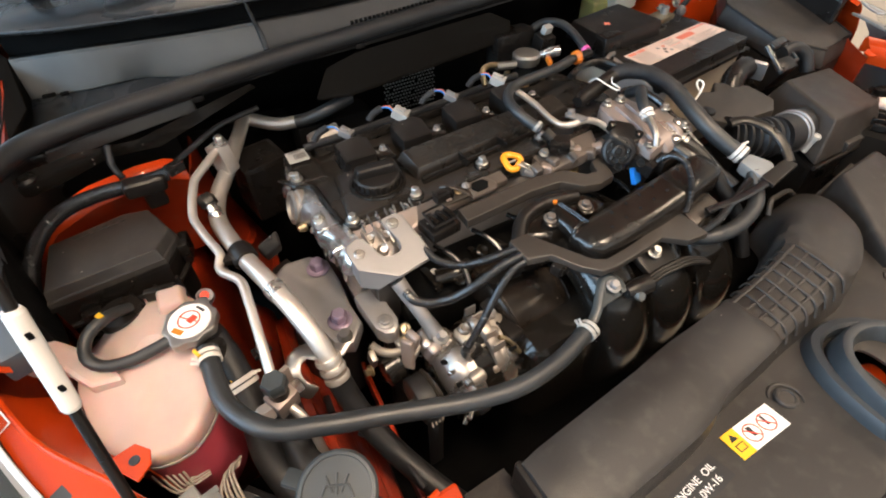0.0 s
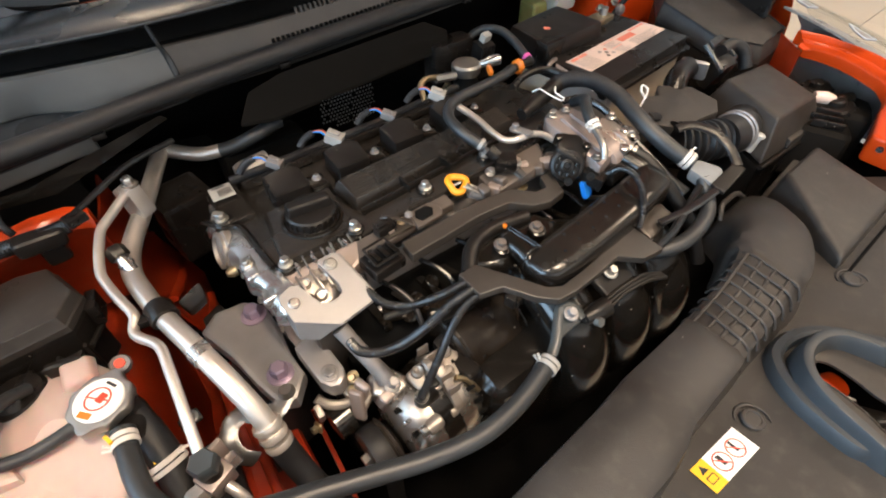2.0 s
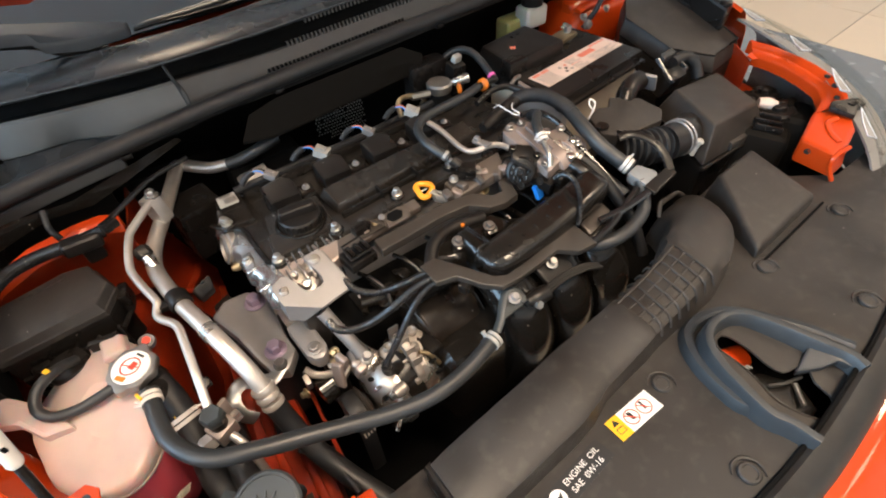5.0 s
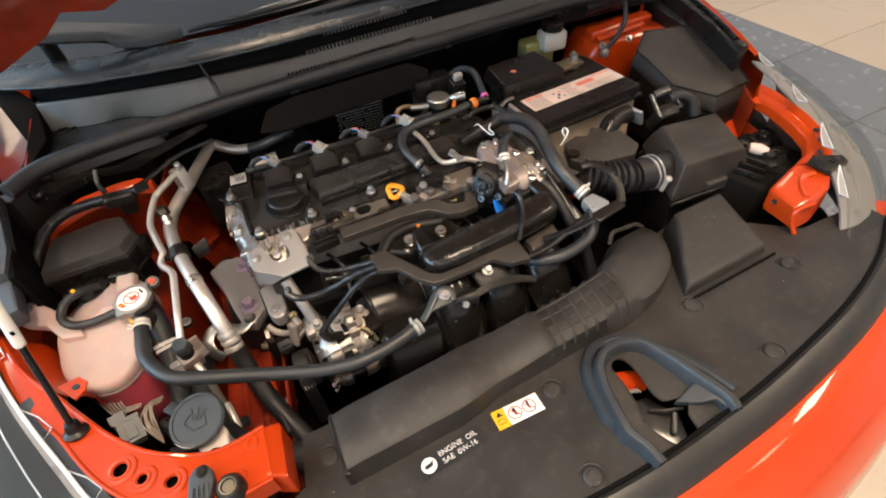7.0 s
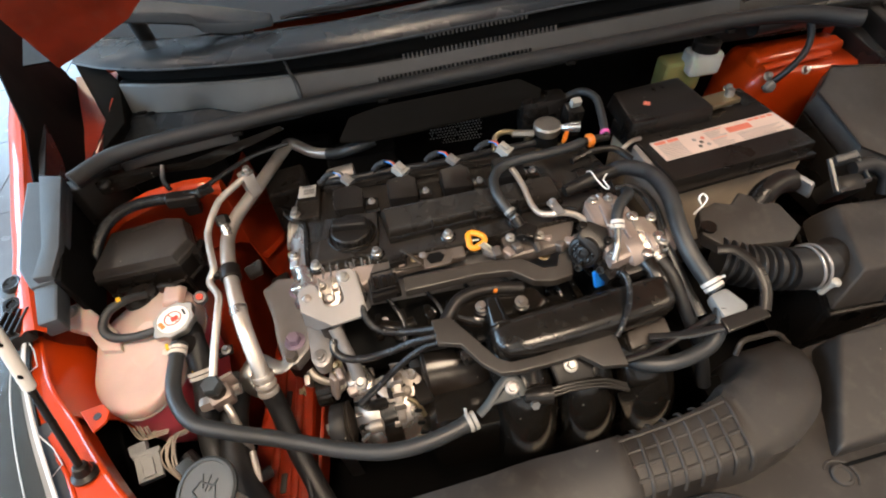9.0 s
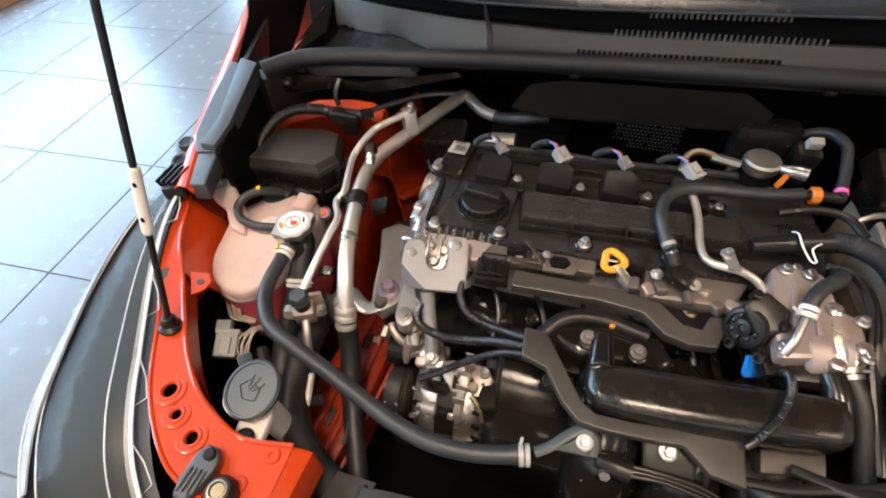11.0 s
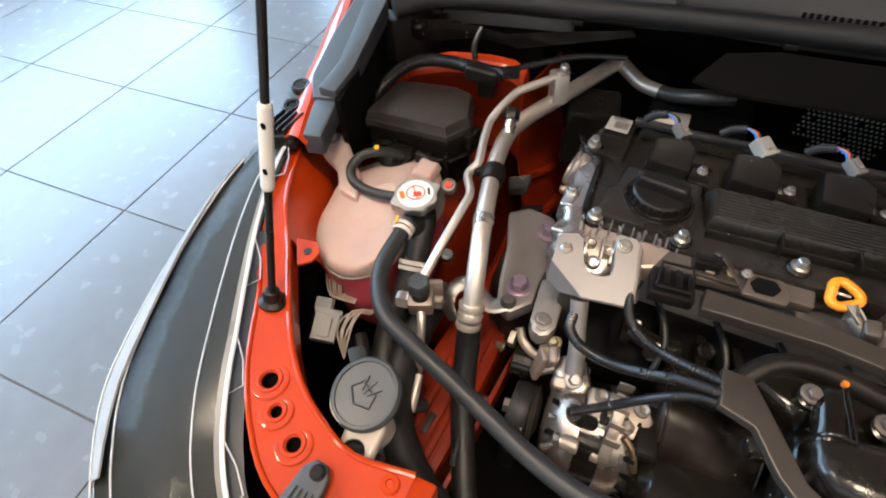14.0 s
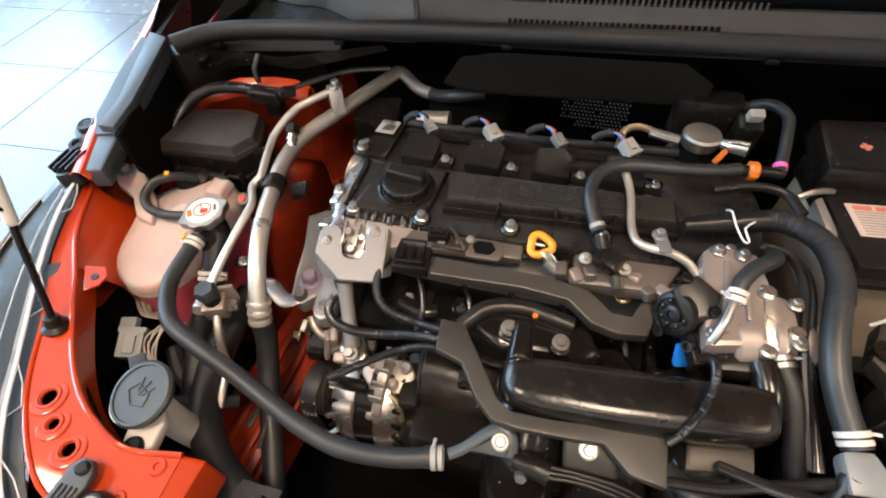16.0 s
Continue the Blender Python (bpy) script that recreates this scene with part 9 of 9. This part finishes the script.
# ---- right side of the bay ----
def build_battery():
    b = thing("battery", "black car battery with a printed white label strip", "battery", (0.92, 0.70, 0.64))
    u, v = V(0.992, 0.118, 0), V(-0.118, 0.992, 0)
    o = V(0.785, 0.612, 0)

    def p(s, t, z):
        q = o + u * s + v * t
        return (q.x, q.y, z)
    part("case", slab([p(0, 0.004, 0.812), p(0.258, 0.004, 0.812), p(0.258, 0.180, 0.812), p(0, 0.180, 0.812)], 0.17, 0.004), M_GREYWIN, b, "grey battery case")
    part("lid", slab([p(-0.004, 0, 0.8385), p(0.262, 0, 0.8385), p(0.262, 0.184, 0.8385), p(-0.004, 0.184, 0.8385)], 0.030, 0.004), M_BLACK, b, "black battery lid")
    part("grip_bar", slab([p(0.0, -0.010, 0.822), p(0.262, -0.010, 0.822), p(0.262, 0.0, 0.822), p(0.0, 0.0, 0.822)], 0.008, 0.002), M_BLACK, b)
    lab = part("label", slab([p(0.012, 0.044, 0.8400), p(0.256, 0.044, 0.8400), p(0.256, 0.094, 0.8400), p(0.012, 0.094, 0.8400)], 0.001, 0), M_BATLAB, b, "white label strip with red print")
    for i in range(2):
        part("print_bar", slab([p(0.018 + i * 0.024, 0.084, 0.8404), p(0.038 + i * 0.024, 0.084, 0.8404), p(0.038 + i * 0.024, 0.091, 0.8404), p(0.018 + i * 0.024, 0.091, 0.8404)], 0.0003, 0), M_REDFADE, lab)
    part("print_bar", slab([p(0.150, 0.070, 0.8404), p(0.196, 0.070, 0.8404), p(0.196, 0.084, 0.8404), p(0.150, 0.084, 0.8404)], 0.0003, 0), M_REDFADE, lab)
    for i in range(9):
        part("print_line", slab([p(0.018, 0.080 - i * 0.0042, 0.8403), p(0.060, 0.080 - i * 0.0042, 0.8403), p(0.060, 0.0815 - i * 0.0042, 0.8403), p(0.018, 0.0815 - i * 0.0042, 0.8403)], 0.0002, 0), M_CASTG, lab)
    for i in range(7):
        part("print_line", slab([p(0.160, 0.064 - i * 0.0035, 0.8403), p(0.245 - (i % 3) * 0.01, 0.064 - i * 0.0035, 0.8403), p(0.245 - (i % 3) * 0.01, 0.0652 - i * 0.0035, 0.8403), p(0.160, 0.0652 - i * 0.0035, 0.8403)], 0.0002, 0), M_CASTG, lab)
    for i in range(10):
        part("print_line", slab([p(0.110, 0.088 - i * 0.0046, 0.8403), p(0.145 - (i % 4) * 0.004, 0.088 - i * 0.0046, 0.8403), p(0.145 - (i % 4) * 0.004, 0.0895 - i * 0.0046, 0.8403), p(0.110, 0.0895 - i * 0.0046, 0.8403)], 0.0002, 0), M_REDFADE if i % 5 == 0 else M_CASTG, lab)
    for i in range(4):
        part("print_bar", slab([p(0.200 + i * 0.013, 0.086, 0.8404), p(0.210 + i * 0.013, 0.086, 0.8404), p(0.210 + i * 0.013, 0.091, 0.8404), p(0.200 + i * 0.013, 0.091, 0.8404)], 0.0003, 0), M_REDFADE, lab)
    for (s, t), m in (((0.084, 0.075), M_CASTG), ((0.092, 0.066), M_BROWN), ((0.100, 0.075), M_REDFADE), ((0.084, 0.057), M_BROWN), ((0.100, 0.057), M_CASTG)):
        part("print_mark", lathe(p(s, t, 0.8401), (0, 0, 1), [(0.0036, 0), (0.0036, 0.0004)], 14), m, lab)
    cover = part("terminal_cover", loft([[p(-0.012, 0.118, 0.835), p(0.150, 0.112, 0.835), p(0.150, 0.225, 0.835), p(0.005, 0.225, 0.835)], [p(-0.008, 0.122, 0.866), p(0.145, 0.116, 0.866), p(0.142, 0.218, 0.870), p(0.010, 0.218, 0.868)]], 0.006), M_BLACK, b, "black terminal cover with a faint red mark")
    part("red_mark", box(p(0.045, 0.165, 0.8672), (0.013, 0.005, 0.0012), turn(0, 0, 10), 0), M_REDFADE, cover)
    part("red_mark", box(p(0.045, 0.165, 0.8673), (0.005, 0.013, 0.0012), turn(0, 0, 10), 0), M_REDFADE, cover)
    post = part("terminal", lathe(p(0.205, 0.150, 0.838), (0, 0, 1), [(0.013, 0), (0.013, 0.010), (0.008, 0.013), (0.007, 0.028)], 16), M_ZINC, b)
    part("terminal_clamp", box(p(0.190, 0.150, 0.848), (0.060, 0.034, 0.010), turn(0, 0, 10), 0.003), M_BRASS, b, "bright battery clamp")
    bolt(p(0.215, 0.165, 0.855), b, M_ZINC, r=0.006)
    part("hold_down", tube([p(-0.035, 0.10, 0.838), p(-0.015, 0.105, 0.845), p(0.004, 0.110, 0.842)], 0.004, 8), M_ZINC, b)
    part("side_bracket", slab([(0.752, 0.700, 0.845), (0.760, 0.705, 0.846), (0.800, 0.610, 0.81), (0.785, 0.610, 0.81)], 0.08, 0.002), M_CASTG, b, "grey tray bracket")
    part("tray", slab([p(-0.02, -0.02, 0.66), p(0.28, -0.02, 0.66), p(0.28, 0.2, 0.66), p(-0.02, 0.2, 0.66)], 0.03, 0.004), M_BLACK, b)


build_battery()


def build_air_cleaner():
    a = thing("air_cleaner", "grained black plastic air cleaner box", "air cleaner", (1.08, 0.47, 0.60))
    part("lid", loft([[(0.944, 0.400, 0.728), (1.168, 0.404, 0.716), (1.196, 0.552, 0.745), (0.985, 0.545, 0.760)], [(0.950, 0.404, 0.748), (1.158, 0.410, 0.735), (1.188, 0.549, 0.760), (0.992, 0.543, 0.776)], [(0.968, 0.416, 0.800), (1.133, 0.425, 0.781), (1.167, 0.537, 0.790), (1.012, 0.532, 0.808)]], 0.006, seg=3), M_COVER, a)
    part("lid_step", slab([(1.030, 0.398, 0.742), (1.150, 0.402, 0.732), (1.148, 0.412, 0.734), (1.032, 0.408, 0.744)], 0.018, 0.003), M_COVER, a)
    part("body", loft([[(0.97, 0.41, 0.55), (1.15, 0.42, 0.55), (1.17, 0.54, 0.55), (0.99, 0.54, 0.55)], [(0.946, 0.402, 0.722), (1.166, 0.406, 0.710), (1.194, 0.554, 0.738), (0.984, 0.547, 0.752)]], 0.008), M_BLACK, a)
    part("rim", tube([(0.942, 0.398, 0.726), (1.06, 0.400, 0.720), (1.170, 0.402, 0.714)], 0.004, 8), M_BLACK, a)
    part("latch", box((1.160, 0.404, 0.728), (0.02, 0.012, 0.03), turn(20), 0.002), M_ZINC, a)
    # mouth towards the bellows
    part("outlet", tube([(1.000, 0.478, 0.758), (0.972, 0.464, 0.766), (0.950, 0.457, 0.770)], [0.030, 0.030, 0.030], 24, step=0.01), M_BLACK, a)
    h = thing("intake_bellows", "ribbed black rubber intake bellows", "bellows", (0.87, 0.47, 0.74))
    pts = [(0.952, 0.457, 0.771), (0.925, 0.454, 0.772), (0.892, 0.457, 0.774), (0.862, 0.464, 0.777), (0.835, 0.472, 0.780), (0.80, 0.49, 0.785)]
    part("smooth_end", tube(pts[:3], 0.0315, 24, step=0.006), M_RUBBER, h)
    part("ribbed_part", tube(pts[2:], 0.0290, 24, ribs=0.007, pitch=0.0125, step=0.003), M_RUBBER, h)
    c = thing("hose_clamp", "bright wire clamp with a white screw", "hose clamp", (0.92, 0.47, 0.75), "spring hose clamps")
    for dx in (-0.006, 0.004):
        part("wire", tube([(0.930 + dx, 0.455 + 0.0325 * math.cos(t), 0.772 + 0.0325 * math.sin(t)) for t in np.linspace(0, 2 * math.pi, 30)], 0.0022, 8, False), M_CASTG, c)
    part("screw", tube([(0.936, 0.424, 0.748), (0.938, 0.422, 0.764), (0.940, 0.420, 0.776)], 0.005, 10), M_PALE, c)
    part("head", lathe((0.940, 0.420, 0.774), (0.2, -0.1, 1), [(0.0075, 0), (0.0075, 0.004), (0.004, 0.007)], 8), M_PALE, c)
    k = thing("sensor_cover", "flat matt black cover over the intake sensor", "cover", (0.84, 0.53, 0.80))
    part("plate", slab([(0.786, 0.520, 0.810), (0.800, 0.562, 0.816), (0.832, 0.572, 0.818), (0.852, 0.562, 0.818), (0.876, 0.582, 0.820), (0.924, 0.548, 0.815), (0.932, 0.502, 0.808), (0.908, 0.484, 0.804), (0.850, 0.490, 0.804), (0.815, 0.486, 0.804)], 0.022, 0.004), M_COVER, k)
    part("boss", lathe((0.80, 0.53, 0.802), (0, 0, 1), [(0.012, 0), (0.012, 0.012)], 14), M_BLACK, k)
    part("cable_tie", tube([(0.782, 0.548, 0.826), (0.790, 0.548, 0.840), (0.797, 0.552, 0.850), (0.793, 0.560, 0.854), (0.787, 0.556, 0.848), (0.792, 0.548, 0.838)], 0.0016, 8), M_WHITE, k, "white wire tie")
    d = thing("breather_duct", "black elbow duct with a grey square flange", "duct", (0.95, 0.58, 0.80))
    part("elbow", tube([(0.895, 0.560, 0.798), (0.918, 0.574, 0.816), (0.942, 0.582, 0.822), (0.966, 0.586, 0.820)], [0.017, 0.019, 0.017, 0.019], 16), M_BLACK, d)
    part("flange", box((0.976, 0.580, 0.818), (0.008, 0.046, 0.040), turn(0, -25, 20), 0.004), M_CASTG, d, "grey square flange")
    w = thing("wing_duct", "black duct collar behind the air cleaner", "duct", (1.06, 0.58, 0.80))
    part("frame", tube([(1.030, 0.556, 0.808), (1.034, 0.598, 0.836), (1.078, 0.602, 0.838), (1.090, 0.566, 0.812), (1.030, 0.556, 0.808)], 0.0050, 8, False), M_STRUT, w)
    part("handle", slab([(1.036, 0.598, 0.846), (1.078, 0.602, 0.848), (1.080, 0.590, 0.842), (1.036, 0.587, 0.840)], 0.012, 0.003), M_STRUT, w)
    part("bag", box((1.058, 0.576, 0.790), (0.046, 0.030, 0.06), turn(25), 0.01), M_BLACK, w)
    part("tail", tube([(1.075, 0.588, 0.82), (1.105, 0.585, 0.824), (1.125, 0.570, 0.812), (1.128, 0.555, 0.785)], 0.012, 14), M_RUBBER, w)


build_air_cleaner()


def build_fuse_right():
    f = thing("fuse_box", "large dark grained fuse box with a sloping lid", "fuse box", (1.2, 0.70, 0.70), "fuse boxes")
    top = [(1.192, 0.567, 0.807), (1.296, 0.579, 0.810), (1.312, 0.640, 0.823), (1.310, 0.789, 0.856), (1.188, 0.812, 0.861), (1.126, 0.757, 0.849), (1.126, 0.632, 0.821)]
    big = [(1.2 + (x - 1.2) * 1.07, 0.69 + (y - 0.69) * 1.06, z - 0.026) for x, y, z in top]
    part("lid", loft([[(x, y, z - 0.012) for x, y, z in big], big, top], 0.003), M_COVER, f)
    part("lid_edge", tube([V(p) + V(0, 0, -0.0005) for p in top + top[:1]], 0.0024, 8, False), M_BLACK, f)
    part("body", loft([[(x, y, 0.66) for x, y, z in big], [(x, y, z - 0.014) for x, y, z in big]], 0.004), M_BLACK, f)
    r = thing("brake_fluid_reservoir", "yellowed brake fluid bottle with a black cap", "fluid reservoir", (0.95, 0.93, 0.78))
    part("bottle", box((0.984, 0.965, 0.800), (0.085, 0.05, 0.07), None, 0.012, seg=3), M_BRAKE, r, "yellowish fluid bottle")
    part("upper", box((1.012, 0.940, 0.836), (0.066, 0.050, 0.048), None, 0.012, seg=3), M_MILK, r, "white upper bottle")
    part("cap", lathe((1.012, 0.940, 0.860), (0, 0, 1), [(0.026, 0), (0.026, 0.016), (0.022, 0.018)], 22), M_BLACK, r)
    c = thing("corner_cable", "black cable hanging over the red strut tower", "cable", (1.15, 0.86, 0.80))
    part("cable", tube([(1.150, 0.900, 0.93), (1.166, 0.880, 0.915), (1.165, 0.860, 0.880), (1.140, 0.850, 0.845), (1.110, 0.86, 0.80)], 0.006, 10), M_RUBBER, c)
    part("stud", lathe((1.105, 0.845, 0.815), (0, -1, 0.3), [(0.012, 0), (0.010, 0.008), (0.006, 0.010)], 14), M_PLATE, c)
    part("boot", tube([(1.19, 0.93, 0.90), (1.16, 0.92, 0.91), (1.08, 0.92, 0.905)], 0.02, 12), M_RUBBER, c)
    b = thing("horn_bracket", "black plastic lamp rear with grey clips", "lamp back", (1.13, 0.40, 0.66))
    part("shell", box((1.135, 0.390, 0.69), (0.10, 0.09, 0.10), turn(0, 10, 20), 0.02, seg=3), M_FOAM, b)
    part("clip", tube([(1.166, 0.436, 0.762), (1.176, 0.424, 0.762), (1.188, 0.410, 0.760)], [0.010, 0.012, 0.008], 12), M_BATLAB, b, "pale beige plug")
    part("clip_tail", tube([(1.186, 0.412, 0.760), (1.204, 0.402, 0.758), (1.225, 0.398, 0.754)], [0.008, 0.012, 0.013], 12), M_GLOSS, b)
    part("back_shell", box((1.205, 0.420, 0.69), (0.12, 0.15, 0.12), turn(0, 8, 18), 0.025, seg=3), M_FOAM, b)
    for cx, cy, cr in ((1.188, 0.40, 0.030), (1.232, 0.455, 0.026), (1.170, 0.452, 0.018)):
        cap = part("bulb_cap", lathe((cx, cy, 0.742), (-0.15, 0.1, 1), [(cr, 0), (cr, 0.010), (cr * 0.85, 0.014), (cr * 0.5, 0.014), (cr * 0.45, 0.022), (cr * 0.3, 0.024)], 24), M_BLACK, b)
        for q in range(6):
            part("grip", box((cx + cr * math.cos(q * 1.05), cy + cr * math.sin(q * 1.05), 0.748), (0.006, 0.004, 0.012), turn(0, 0, q * 60), 0.001), M_BLACK, cap)
    for i in range(3):
        part("fin", box((1.11 + i * 0.02, 0.38 + i * 0.012, 0.752), (0.006, 0.05, 0.012), turn(0, 0, 25), 0.002), M_BLACK, b)
    k = thing("carrier_clip", "black plastic clip on the lamp carrier", "clip", (1.17, 0.29, 0.80))
    part("lever", slab([(1.150, 0.316, 0.812), (1.166, 0.322, 0.815), (1.186, 0.306, 0.818), (1.206, 0.296, 0.818), (1.204, 0.280, 0.814), (1.180, 0.282, 0.812), (1.160, 0.276, 0.808), (1.156, 0.290, 0.810)], 0.010, 0.003), M_BLACK, k)
    part("eye", lathe((1.180, 0.296, 0.814), (0, 0, 1), [(0.007, 0), (0.007, 0.003), (0.0045, 0.003), (0.004, 0.0)], 14), M_BLACK, k)


build_fuse_right()


def build_rear_shield():
    h = thing("heat_shield", "perforated dull metal heat shield behind the engine", "heat shield", (0.5, 0.98, 0.66))
    part("panel", slab([(0.36, 1.002, 0.79), (0.68, 1.002, 0.80), (0.68, 1.012, 0.80), (0.36, 1.012, 0.79)], 0.16, 0.003), M_DARK, h)
    me = mesh_from(lathe((0, 0, 0), (0, -0.95, 0.4), [(0.0024, 0), (0.0018, 0.0012)], 8), "perforation", M_MESH)
    for i in range(17):
        for j in range(10):
            if (i * 7 + j * 13) % 23 == 0 or (i < 4 and j < 2):
                continue
            ob = new("perforation", me)
            ob.parent = h
            ob.location = V(0.450 + i * 0.0070 + (j % 2) * 0.0035, 1.0025, 0.692 + j * 0.0075) - h.location
    part("hose_box", box((0.30, 0.90, 0.74), (0.14, 0.06, 0.10), None, 0.02), M_DARK, h)


build_rear_shield()


# ---- far things on the floor, then the tiles ----
def build_platform():
    p = thing("wooden_platform", "low light brown wooden display platform on the floor", "platform", (-4.2, 3.0, 0))
    part("deck", slab(at_z([(-5.6, 2.25), (-3.62, 2.25), (-3.55, 3.9), (-5.6, 3.9)], 0.10), 0.098, 0.006), M_WOOD, p)


build_platform()


def build_tiles():
    e1 = V(math.cos(radians(3.8)), math.sin(radians(3.8)), 0)
    e2 = V(-e1.y, e1.x, 0)
    L = 0.604
    o = V(-1.371, 1.346, 0)
    meshes = []
    for mat in (M_TILE, M_TILEB):
        meshes.append(mesh_from(box((0, 0, -0.004), (L - 0.0045, L - 0.0045, 0.008), None, 0.0012, seg=1), "tile", mat))
    for i in range(-9, 14):
        for j in range(-9, 12):
            c = o + e1 * L * (i + 0.5) + e2 * L * (j + 0.5)
            if not (-6.7 < c.x < 8.7 and -4.2 < c.y < 8.2) or (i < -4 and j < -3):
                continue
            ob = new("tile", meshes[1 if i >= 8 or (i >= 3 and j <= -3) else 0])
            ob.parent = FLOOR
            ob.matrix_world = Matrix.Translation(c) @ Matrix.Rotation(radians(3.8), 4, "Z")
            ob.matrix_parent_inverse = Matrix()
            ob.matrix_basis = Matrix.Translation(c - FLOOR.location) @ Matrix.Rotation(radians(3.8), 4, "Z")


build_tiles()
